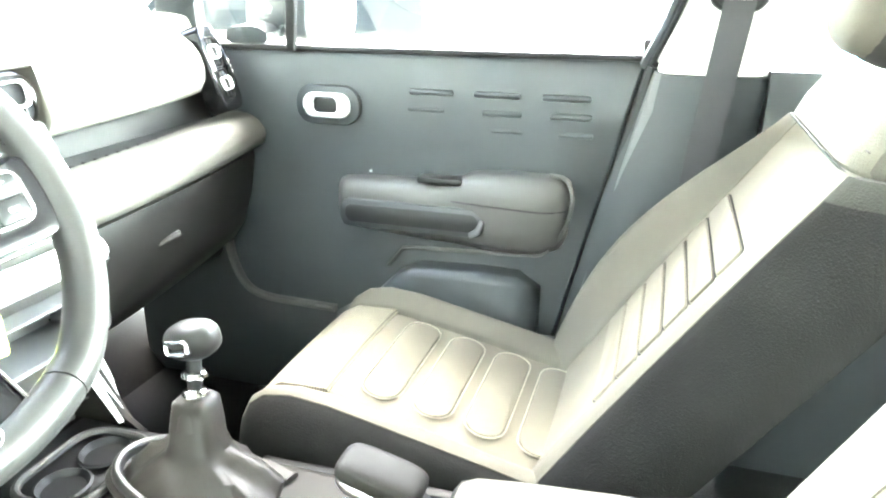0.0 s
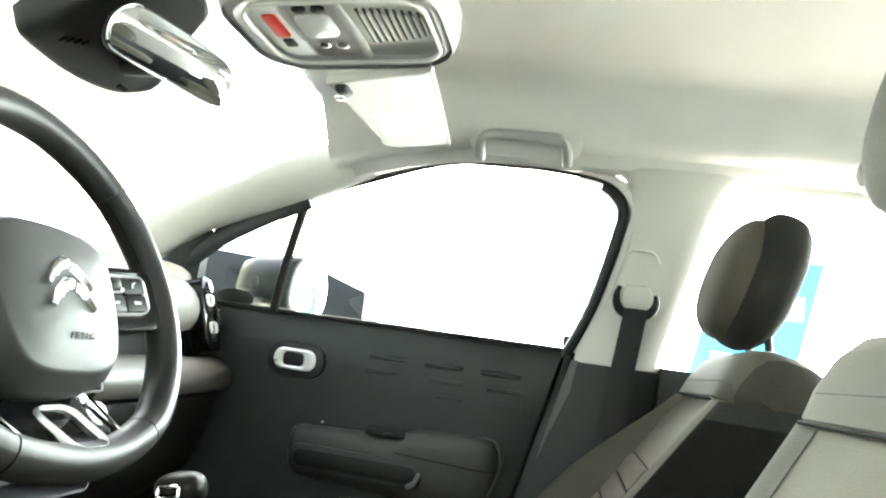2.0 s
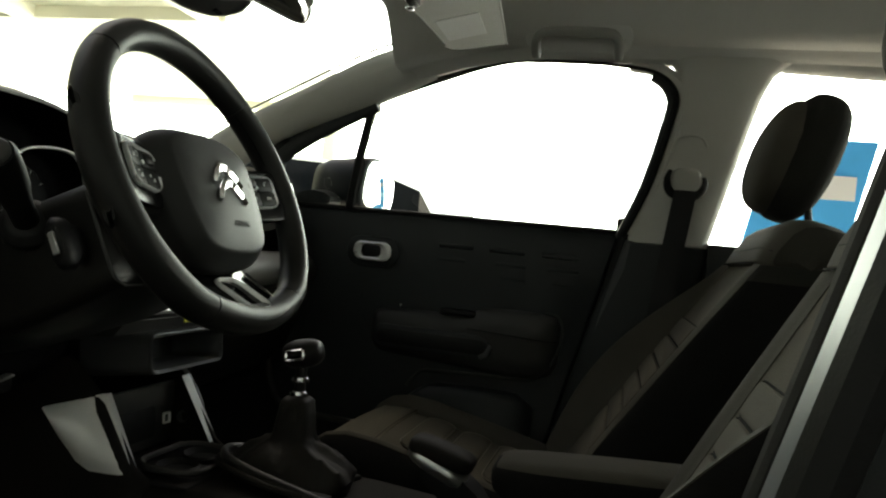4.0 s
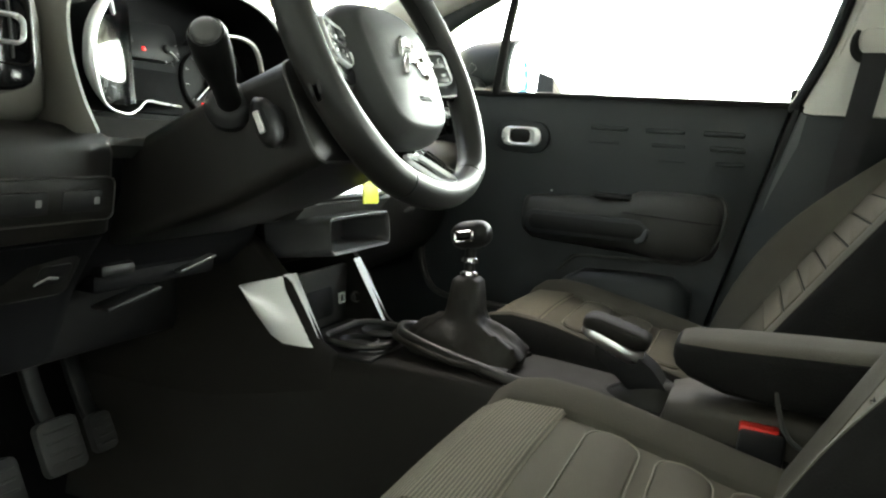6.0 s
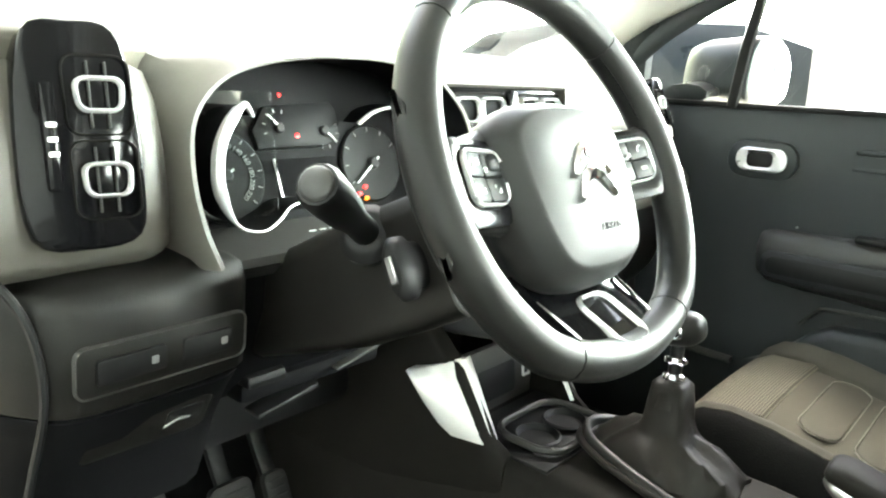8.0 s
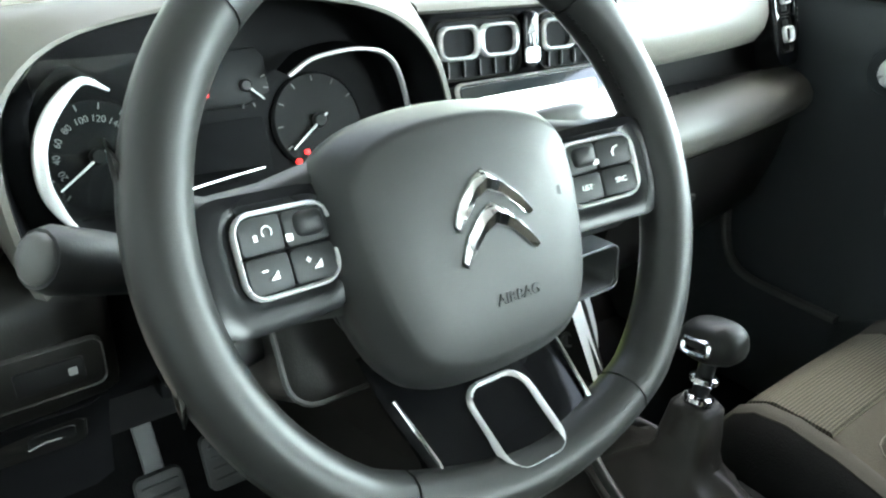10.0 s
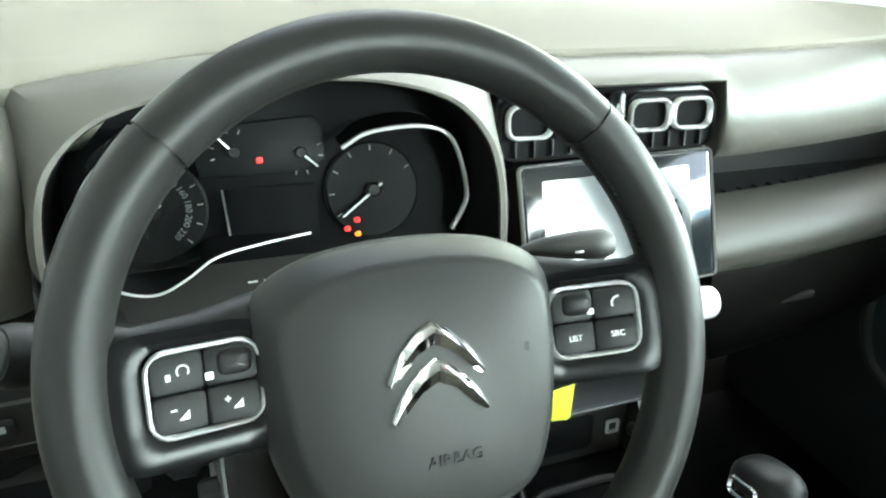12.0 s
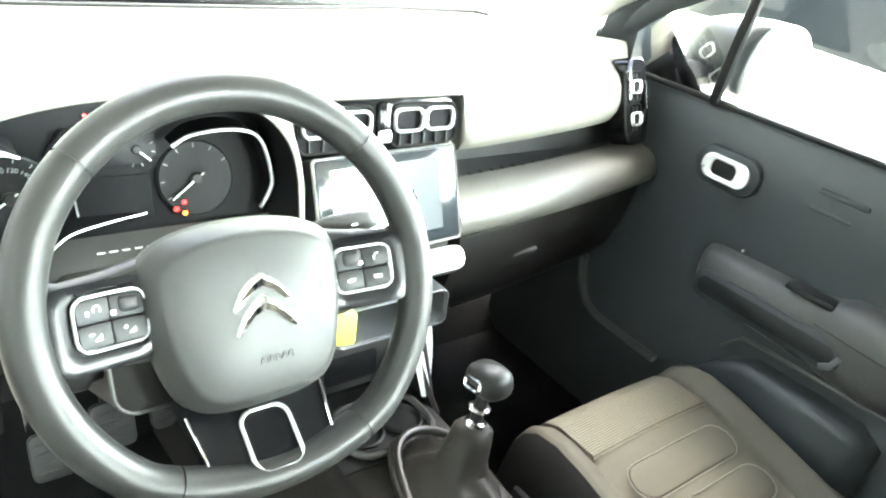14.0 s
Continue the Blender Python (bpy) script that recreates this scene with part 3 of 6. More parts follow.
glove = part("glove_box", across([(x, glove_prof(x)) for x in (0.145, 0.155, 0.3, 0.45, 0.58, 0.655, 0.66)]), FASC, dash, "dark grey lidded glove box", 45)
part("latch", box((0.322, 0.277 + bow(0.32) * 0.8, 0.412), (0.06, 0.014, 0.012), 0.004), MIDP, glove)
part("panel_under_dash", box((0, 0.60, 0.44), (1.36, 0.34, 0.40), 0.02), BLACKP, dash)

# centre stack
part("stack_housing", across([(x, [(0.36, 0.70), (0.325, 0.698), (0.308, 0.690), (0.300, 0.64), (0.27, 0.60), (0.262, 0.48), (0.258, 0.44), (0.30, 0.42), (0.42, 0.42), (0.42, 0.70)]) for x in (-0.162, -0.155, 0.0, 0.112, 0.118)]), DASH, dash, "", 30)

# ---------------- steering wheel ----------------
WC = Vector((-0.3145, 0.015, 0.637))
WM = pose(*WC, 63.2, 0, 0)
wheel = thing("steering_wheel", WM, "dark grey leather steering wheel with a flattened foot and silver trim", "steering wheel", local=True)
RR = 0.1665


def rim_pt(a, r=RR):
    """The rim's middle line: round above, flattened at the foot."""
    x, y = r * math.cos(a), r * math.sin(a)
    if y < -0.13:
        y = -0.13 - (abs(y) - 0.13) * 0.72
    return Vector((x, y, 0))


def rim_arc(a0, a1, n, r0=0.0165, rz=0.0178, bm=None, thumb=False):
    secs = []
    for i in range(n + 1):
        a = radians(a0 + (a1 - a0) * i / n)
        p = rim_pt(a)
        t = (rim_pt(a + 0.01) - rim_pt(a - 0.01)).normalized()
        nrm = Vector((t.y, -t.x, 0))
        ring = []
        for k in range(14):
            b = 2 * math.pi * k / 14
            w = r0
            if thumb and math.cos(b) < 0:
                w = r0 * (1 + 0.35 * max(0, 1 - abs(math.degrees(a) % 180 - (55 if math.degrees(a) % 360 < 90 else 125)) / 22))
            ring.append(p + nrm * w * math.cos(b) + Vector((0, 0, rz * math.sin(b))))
        secs.append(ring)
    return loft(secs, bm=bm)


part("rim_core", rim_arc(0, 360, 96, 0.0152, 0.0165), BLACKP, wheel, "", 70)
rim = part("rim", rim_arc(-59.6, 43.9, 34), LEATH, wheel, "", 70)
part("rim", rim_arc(44.6, 134.4, 34), LEATH, wheel, "", 70)
part("rim", rim_arc(135.1, 239.6, 34), LEATH, wheel, "", 70)
part("rim", rim_arc(240.3, 299.7, 28), LEATH, wheel, "", 70)
hub_pts = spline([(0.086, 0.012), (0.081, 0.040), (0.050, 0.057), (0.0, 0.062), (-0.050, 0.057), (-0.081, 0.040), (-0.086, 0.012), (-0.084, -0.022), (-0.077, -0.056), (-0.064, -0.082), (-0.040, -0.094), (0.0, -0.097), (0.040, -0.094), (0.064, -0.082), (0.077, -0.056), (0.084, -0.022)], 4, True)
hp = [(v.x, v.y) for v in hub_pts]
secs = []
for k, z in ((0.86, -0.034), (0.97, -0.018), (1.0, -0.006), (0.995, 0.003), (0.965, 0.010), (0.86, 0.0235), (0.835, 0.0262), (0.80, 0.0275), (0.55, 0.0310), (0.25, 0.0330), (0.05, 0.0335)):
    secs.append([((x) * k, (y + 0.02) * k - 0.02, z) for x, y in hp])
hub = part("hub", loft(secs), HUBM, wheel, "smooth domed dark grey airbag cover", 75)

# ---------------- seats ----------------
def seat_parts(seat, recline, base_y, head_y, outer, high, drop=0.0):
    """A front seat about its own origin: x across, y ahead; z as in the car."""
    def cushion(z_add, nose):
        p = [(-0.40, 0.165), (-0.32, 0.182), (-0.22, 0.204), (-0.12, 0.226), (-0.04, 0.243), (0.02, 0.250), (0.06, 0.246), (0.085, 0.230), (0.100, 0.203), (0.106, 0.170), (0.102, 0.125), (0.085, 0.085)]
        top = [(min(y, 0.106) - nose * max(0, (y + 0.1) / 0.2), z + z_add * min(1, max(0, (z - 0.085) / 0.10)) * (1 - 0.35 * max(0, y / 0.1))) for y, z in p]
        return top + [(-0.40, 0.085)]
    mid = across([(x, cushion(-0.006 * (abs(x) > 0.14) + 0.006 * (1 - (x / 0.145) ** 2), 0.0)) for x in (-0.147, -0.143, -0.12, -0.06, 0, 0.06, 0.12, 0.143, 0.147)])
    base = part("cushion", mid, SEATC, seat, "pale grey-brown cloth cushion with stitched pads", 50)
    for s in (1, -1):
        st = [(0.149, 0.003, 0.0), (0.155, 0.010, 0.0), (0.172, 0.020, 0.0), (0.186, 0.024, 0.003), (0.196, 0.021, 0.006)]
        part("bolster", across([(s * v[0], cushion(v[1], v[2])) for v in spline(st, 3)]), SEATM, seat, "raised cushion side in grey cloth", 55)
        st = [(0.1963, 0.020, 0.0065), (0.207, 0.012, 0.010), (0.219, -0.004, 0.016), (0.230, -0.030, 0.022), (0.235, -0.06, 0.03)]
        part("cushion_side", across([(s * v[0], cushion(v[1], v[2])) for v in spline(st, 3)]), SEATD, seat, "dark cloth flank of the cushion", 55)
    part("seat_frame", box((0, -0.15, 0.06), (0.42, 0.44, 0.09), 0.02), BLACKP, seat)
    for s in (1, -1):
        part("seat_rail", box((s * 0.16, -0.14, -0.022), (0.035, 0.5, 0.076), 0.005), BLACKP, seat)
    part("side_cover", box((-0.2345, -0.18, 0.130), (0.020, 0.44, 0.13), 0.009), BLACKP, seat)
    part("side_cover", box((0.2345, -0.18, 0.130), (0.020, 0.44, 0.13), 0.009), BLACKP, seat)
    # ribbed knit over the front of the cushion
    secs = []
    for x in (-0.141, -0.12, -0.06, 0, 0.06, 0.12, 0.141):
        c = cushion(0.006 * (1 - (x / 0.145) ** 2) + 0.0055, 0.0)[5:10]
        c = [(-0.012, 0.2525 + 0.006 * (1 - (x / 0.145) ** 2))] + c[1:]
        secs.append([(x, y + (0.004 if i > 1 else 0), z) for i, (y, z) in enumerate(c)] + [(x, y - 0.004, z - 0.006) for y, z in c[::-1]])
    part("front_panel", loft(secs), KNIT, seat, "ribbed grey knit panel", 60)

    def stadium(w, h, n=7):
        return [(w / 2 - h / 2 + h / 2 * math.cos(a), h / 2 * math.sin(a)) for a in [radians(-90 + 180 * k / n) for k in range(n + 1)]] + \
               [(-w / 2 + h / 2 + h / 2 * math.cos(a), h / 2 * math.sin(a)) for a in [radians(90 + 180 * k / n) for k in range(n + 1)]]

    for i in range(4):
        y = -0.080 - 0.078 * i
        z = 0.243 - (abs(y) - 0.04) * 0.215 + 0.0055
        m = facing((0, y, z), (0, -0.20, 1), (0, 1, 0))
        part("pad", slab(stadium(0.240, 0.056), -0.008, 0.0030, 0.0025, m), SEATC, base, "", 60)
        part("seam", tube([m @ Vector((x, yy, 0.0015)) for x, yy in stadium(0.246, 0.062)], 0.0011, 5, True, (0, 0.3, 1)), SEAM, base)

    # backrest: drawn along its slope
    ang = radians(recline)
    d, n0 = Vector((0, -math.sin(ang), math.cos(ang))), Vector((0, math.cos(ang), math.sin(ang)))
    b0 = Vector((0, base_y, 0.159)) - d * drop

    def P(x, s, t):
        return Vector((x, 0, 0)) + b0 + d * s + n0 * t

    def wing(s):
        """Height of the door-side bolster along the backrest."""
        k = s / 0.55
        return 0.012 + high * max(0.0, math.sin(math.pi * min(1, max(0, 0.14 + 0.86 * k)))) ** 1.2

    def face(s):
        return 0.009 + 0.004 * math.sin(min(1, s / 0.55) * math.pi)

    def back_sec(x, lift, top, thick, raise_=0.0, s0=0.0):
        back_off = 0.66 * max(0.0, 0.010 - (face(top) + lift + raise_ * (wing(top) - face(top))))
        if s0:
            s0 += back_off
        top += back_off
        ss = [s0 + (top - s0) * i / 20 for i in range(21)]
        f = [(s, max(face(s) + lift + raise_ * (wing(s) - face(s)), 0.004 - thick)) for s in ss]
        if s0 == 0.0:
            f += [(top + 0.33 * (f[-1][1] + thick), (f[-1][1] - thick) / 2), (top + 0.66 * (f[-1][1] + thick), -thick), (0.2, -thick), (0.0, -thick * 0.9)]
        else:
            f += [(top + 0.66 * (f[-1][1] + thick), -thick), (s0 + 0.66 * (f[0][1] + thick), -thick)]
        return [P(x, s, t) for s, t in f]

    st = [(-0.132, -0.001), (-0.127, -0.002), (-0.08, -0.003), (0, -0.003), (0.08, -0.003), (0.127, -0.002), (0.132, -0.001)]
    back = part("backrest", loft([back_sec(x, h, 0.552, 0.118) for x, h in st]), SEATC, seat, "reclined grey-brown cloth backrest with stitched pads", 55)
    for s in (1, -1):
        far = s == outer
        st = [(0.1325, 0.0, 0.0), (0.142, 0.001, 0.06), (0.155, 0.003, 0.32), (0.168, 0.004, 0.66), (0.180, 0.003, 0.92), (0.192, 0.000, 1.0)]
        part("bolster", loft([back_sec(s * v[0], v[1], 0.552, 0.117, v[2] * far) for v in spline(st, 3)]), SEATM, back, "raised backrest side in grey-brown cloth", 60)
        st = [(0.1925, -0.001, 1.0), (0.202, -0.007, 0.98), (0.213, -0.020, 0.90), (0.225, -0.042, 0.72), (0.233, -0.062, 0.45), (0.237, -0.082, 0.1)]
        part("side_panel", loft([back_sec(s * v[0], v[1], 0.522, 0.108, v[2] * far) for v in spline(st, 3)]), SEATM if far and s > 0 else SEATD, back, "cloth side of the backrest", 60)
        part("side_band", loft([back_sec(s * v[0] + s * 0.001, v[1] + 0.001, 0.5525, 0.106, v[2] * far, 0.521) for v in spline(st, 3)]), SEATG, back, "grey cloth band under the yoke", 60)
    for i in range(6):
        s = 0.1725 + 0.0455 * i
        m = facing(P(0, s, face(s) - 0.003), n0, d)
        part("pad", slab(rrect(0.250, 0.0405, 0.009, 4), -0.008, 0.0042, 0.0036, m, dome=0.002), SEATC, back, "", 60)
        part("seam", tube([m @ Vector((x, yy, 0.0004)) for x, yy in rrect(0.255, 0.0445, 0.011, 4)], 0.0013, 5, True, tuple(n0)), SEATD, back)
    # yoke across the shoulders
    def yoke_sec(x):
        e = max(0.0, (abs(x) - 0.150) / 0.088)
        dt, ds = 0.060 * e ** 2.4, 0.034 * e ** 2.2
        row = [(0.553, 0.008), (0.556, 0.016), (0.585, 0.020), (0.620, 0.019), (0.642, 0.011), (0.658, -0.010), (0.668, -0.040), (0.670, -0.075), (0.664, -0.100), (0.654, -0.114), (0.634, -0.118), (0.592, -0.055)]
        out = []
        for i, (s, t) in enumerate(row):
            drop = dt * max(0.0, (t + 0.11) / 0.12)
            out.append(P(x, s + 0.66 * drop if i in (0, 1, 11) else s - ds * max(0, (s - 0.58) / 0.09), t - drop))
        return out
    xs = [-0.200, -0.18, -0.15, -0.1, -0.05, 0, 0.05, 0.1, 0.15, 0.18, 0.200]
    yk = part("yoke", loft([yoke_sec(x) for x in xs]), SEATM, back, "grey cloth band across the shoulders", 50)
    for s in (1, -1):
        part("yoke_end", loft([yoke_sec(s * x) for x in (0.2004, 0.212, 0.224, 0.232, 0.237)]), SEATK, back, "darker cloth end of the shoulder band", 50)
    part("seam", tube([P(x, 0.5525, 0.0165 - 0.060 * max(0.0, (abs(x) - 0.15) / 0.088) ** 2.4) for x in [-0.2 + 0.04 * i for i in range(11)]], 0.0016, 5, False, tuple(n0)), SEATD, yk)
    part("seam", tube([P(x, 0.580, 0.0188 - 0.060 * max(0.0, (abs(x) - 0.15) / 0.088) ** 2.4) for x in [-0.19 + 0.038 * i for i in range(11)]], 0.0010, 5, False, tuple(n0)), SEATG, yk)
    # head restraint
    hc = P(0, 0.80 + drop, -0.020) + Vector((0, head_y, 0))
    hm = Matrix.Translation(hc) @ Matrix.Rotation(radians(recline * 0.5), 4, "X")
    head = part("headrest", pillow(0.122, 0.050, 0.112, 2.9, 2.6, hm @ Matrix.Translation((0, -0.006, 0.004))), SEATG, seat, "rounded two-tone cloth head restraint", 70)
    part("front_panel", pillow(0.112, 0.050, 0.100, 2.6, 2.4, hm @ Matrix.Translation((0, 0.022, -0.004))), SEATM, head, "paler cloth face", 70)
    for s in (1, -1):
        part("post", tube([P(s * 0.062, 0.635, -0.050), hc + Vector((s * 0.062, -0.012, -0.08))], 0.006, 8, up=(0, 1, 0)), BLACKP, head)


PSX, DSX = 0.360, -0.325
seat = thing("car_seat", (PSX, -0.02, FLOORZ), "grey-brown cloth front passenger seat with stitched pads", "car seat", "front seats", local=True)
# the seat is drawn in the car's heights
def lower(ob):
    for c in ob.children_recursive:
        if c.type == "MESH" and c.parent == ob:
            c.matrix_parent_inverse = Matrix.Translation((0, 0, -FLOORZ))
seat_parts(seat, 33.5, -0.311, 0.087, 1, 0.066)
lower(seat)
dseat = thing("car_seat", (DSX, -0.175, FLOORZ), "grey-brown cloth driver's seat with a folding armrest", "car seat", "front seats", local=True)
seat_parts(dseat, 27, -0.243, 0.087, -1, 0.088, 0.045)
lower(dseat)

# ---------------- passenger door ----------------
door = thing("door_1", (0.70, 0.05, 0.0), "dark grey front passenger door panel with armrest, closed", "door", kind="structure")


def edge_y(z):
    """Rear edge of the door panel, which leans back as it rises."""
    return -0.295 - 0.118 * (z - 0.16) / 0.5


secs = []
for z, x in ((FLOORZ, 0.655), (0.05, 0.655), (0.15, 0.66), (0.30, 0.672), (0.45, 0.680), (0.54, 0.679), (0.60, 0.682), (0.64, 0.688), (0.668, 0.696), (0.679, 0.702), (0.681, 0.708)):
    ye = edge_y(z)
    secs.append([(0.73, ye, z), (x + 0.006, ye + 0.002, z), (x, ye + 0.008, z)] + [(x - 0.004 * math.sin(math.pi * k / 8), ye + 0.008 + (0.62 - ye) * k / 8, z) for k in range(1, 8)] + [(x, 0.66, z), (0.73, 0.66, z)])
part("inner_panel", loft(secs), DOORP, door, "", 45)
# window frame of the door: a seal round the opening
fr = spline([(0.692, 0.62, 0.685), (0.665, 0.49, 0.742), (0.64, 0.36, 0.838), (0.605, 0.18, 0.924), (0.583, 0.03, 0.978), (0.573, -0.14, 1.030), (0.573, -0.30, 1.036), (0.576, -0.42, 1.028), (0.581, -0.475, 1.012), (0.588, -0.505, 0.975), (0.602, -0.50, 0.92), (0.640, -0.468, 0.785), (0.682, -0.425, 0.675)], 6)
part("window_seal", tube(fr, 0.0045, 8, up=(1, 0, 0), ry=0.004), BLACKP, door, "black rubber window seal")
part("window_frame", tube([p + Vector((0.022, 0.0, 0.016)) for p in fr], 0.009, 8, up=(1, 0, 0)), BLACKP, door)
part("quarter_trim", tube([p + Vector((-0.004, 0.012, -0.004)) for p in fr[:20]], 0.024, 10, up=(1, 0, 0), ry=0.012), DOORP, door, "dark moulded trim round the quarter light")
part("frame_edge", tube([p + Vector((0.010, 0.010, -0.004)) for p in fr[46:]], 0.011, 8, up=(1, 0, 0)), DOORP, door, "dark blue-grey edge of the door frame")
sail = zip([(0.650, 0.515, 0.690), (0.645, 0.512, 0.750), (0.636, 0.490, 0.802), (0.633, 0.450, 0.827), (0.629, 0.400, 0.841)], [(0.662, 0.434, 0.690), (0.656, 0.431, 0.740), (0.646, 0.425, 0.788), (0.639, 0.416, 0.812), (0.633, 0.398, 0.831)])
rows = []
for a, b in zip(*[spline(q, 4) for q in zip(*sail)]):
    rows.append([a + Vector((0.03, 0, 0)), a, a.lerp(b, 0.3) + Vector((-0.008, 0, 0)), a.lerp(b, 0.75) + Vector((-0.006, 0, 0)), b, b + Vector((0.03, 0, 0))])
part("sail_panel", loft(rows), DOORP, door, "dark rounded panel ahead of the quarter light", 60)
part("pillar_rim", tube([p + Vector((0.012, -0.018, 0.004)) for p in fr[40:]], 0.014, 8, up=(1, 0, 0)), PILLAR, door, "pale rim behind the door frame")
part("corner_piece", box((0.706, -0.432, 0.690), (0.03, 0.05, 0.05), 0.006), BLACKP, door)
part("divider", tube([(0.688, 0.246, 0.68), (0.660, 0.222, 0.80), (0.628, 0.190, 0.915)], 0.012, 8, up=(1, 0, 0), ry=0.007), BLACKP, door, "black bar between quarter light and window")
part("sill_strip", box((0.702, 0.085, 0.682), (0.016, 1.06, 0.012), 0.004), BLACKP, door, "black rubber strip along the window foot")
bm = bmesh.new()
bm.faces.new([bm.verts.new(p) for p in ((0.70, 0.60, 0.68), (0.648, 0.36, 0.835), (0.61, 0.18, 0.92), (0.583, -0.14, 1.015), (0.583, -0.42, 1.015), (0.60, -0.5, 0.95), (0.70, -0.42, 0.68))])
g = part("pane", bm, GLASS, door)
g.visible_shadow = False

# armrest
secs = []
for y, x, zt, zb in ((0.150, 0.668, 0.430, 0.375), (0.143, 0.650, 0.440, 0.352), (0.12, 0.632, 0.446, 0.344), (0.06, 0.625, 0.449, 0.340), (-0.05, 0.622, 0.453, 0.335), (-0.10, 0.622, 0.460, 0.333), (-0.13, 0.615, 0.474, 0.331), (-0.20, 0.610, 0.478, 0.328), (-0.26, 0.614, 0.476, 0.330), (-0.29, 0.628, 0.472, 0.338), (-0.306, 0.655, 0.466, 0.355)):
    h = zt - zb
    secs.append([(0.69, y, zt), (x + 0.035, y, zt + 0.002), (x + 0.014, y, zt - 0.003), (x + 0.003, y, zt - 0.016), (x, y, zt - 0.04), (x + 0.004, y, zb + 0.35 * h), (x + 0.014, y, zb + 0.12 * h), (x + 0.034, y, zb), (0.69, y, zb - 0.002)])
arm = part("armrest", loft(secs), MIDP, door, "padded dark grey armrest", 60)
m = facing((0.6215, -0.018, 0.387), (-1, 0, 0.02))
part("pull_handle", slab(rrect(0.285, 0.054, 0.02), -0.003, 0.006, 0.004, m), DOORP, arm)
# no hollow is cut; a black plate gives the recess its shade
part("grip_recess", slab(rrect(0.262, 0.034, 0.014), 0.003, 0.0068, 0.001, m), BLACKP, arm, "black plate standing in for the shaded grip recess")
part("grip_tip", slab([(0.118, -0.028), (0.136, -0.018), (0.144, 0.006), (0.136, 0.010), (0.128, -0.008), (0.114, -0.018)], 0.004, 0.009, 0.002, m), BINM, arm, "paler grey tip")
part("window_switch", box((0.640, -0.072, 0.4595), (0.035, 0.085, 0.012), 0.004), BLACKP, arm)
part("armrest_seam", tube(spline([(0.612, -0.10, 0.428), (0.6085, -0.2, 0.424), (0.617, -0.27, 0.42), (0.645, -0.303, 0.418)], 5), 0.0013, 5), BLACKP, arm)
part("armrest_trim", tube(spline([(0.655, -0.27, 0.480), (0.652, -0.300, 0.474), (0.645, -0.314, 0.44), (0.645, -0.303, 0.385), (0.648, -0.272, 0.338), (0.652, -0.235, 0.325), (0.655, -0.10, 0.318), (0.658, 0.0, 0.312), (0.66, 0.02, 0.30), (0.66, 0.045, 0.27)], 6), 0.004, 6), MIDP, arm, "thin grey line round the armrest")
# lower door pocket and its raised line
part("door_pocket", loft([[(0.67, y, 0.02), (xx, y, 0.03), (xx - 0.004, y, zt - 0.02), (xx + 0.004, y, zt - 0.004), (xx + 0.016, y, zt), (0.67, y, zt)] for y, xx, zt in ((0.16, 0.652, 0.16), (0.08, 0.632, 0.20), (0.02, 0.622, 0.262), (-0.02, 0.62, 0.285), (-0.14, 0.62, 0.29), (-0.22, 0.622, 0.288), (-0.262, 0.64, 0.26))]), DOORP, door, "", 60)
part("pocket_line", sweep(spline([(0.668, 0.43, 0.44), (0.664, 0.415, 0.34), (0.660, 0.404, 0.25), (0.658, 0.375, 0.19), (0.656, 0.33, 0.168), (0.654, 0.25, 0.164), (0.652, 0.16, 0.162)], 6), rrect(0.012, 0.026, 0.004, 2), up=(1, 0, 0)), MIDP, door, "raised grey moulding round the lower panel")
# release handle
hm = facing((0.672, 0.165, 0.581), (-1, 0.03, 0))
part("handle_plate", slab(rrect(0.135, 0.074, 0.034, 6), -0.004, 0.006, 0.005, hm), DOORP, door)
hd = part("door_handle", frame_ring(rrect(0.098, 0.046, 0.021, 6), rrect(0.052, 0.030, 0.011, 6, -0.003), 0.004, 0.013, hm), SATINC, door, "satin chrome release handle")
part("handle_cup", slab(rrect(0.056, 0.034, 0.012), 0.0045, 0.0075, 0.001, hm), BLACKP, hd)
# pressed ribs
for i in range(3):
    for j in range(3):
        y0 = -0.04 - 0.124 * i
        L = 0.086 - 0.012 * j
        part("rib", box((0.681, y0 + 0.01 * (j if i == 0 else -j), 0.612 - 0.032 * j), (0.010, L, 0.011), 0.0045), DOORP, door)
part("lock_pin", lathe([(0.0022, 0), (0.0022, 0.003), (0.0008, 0.004)], 10, facing((0.670, 0.080, 0.458), (-1, 0, 0))), SATIN, door)

# body side behind the shut line, and the seal along it
part("shut_panel", loft([[(0.722, edge_y(z) + 0.05, z), (0.722, edge_y(z) - 0.25, z), (0.742, edge_y(z) - 0.25, z), (0.742, edge_y(z) + 0.05, z)] for z in (FLOORZ, 0.3, 0.675)]), BLACKP, door)
part("door_seal", tube([(0.682, edge_y(z) - 0.012, z) for z in (FLOORZ, 0.1, 0.25, 0.4, 0.55, 0.67)], 0.012, 8, up=(1, 0, 0)), BLACKP, door, "black rubber door seal")
part("pillar_edge", sweep([(0.668, edge_y(z) - 0.032, z) for z in (FLOORZ, 0.1, 0.25, 0.4, 0.55, 0.662)], rrect(0.032, 0.013, 0.005, 3), up=(1, 0, 0)), BINM, door, "grey lip of the pillar beside the door")

# ---------------- centre console ----------------
console = thing("centre_console", (-0.02, 0.0, FLOORZ), "dark grey centre console between the front seats", "console")
CX = -0.022


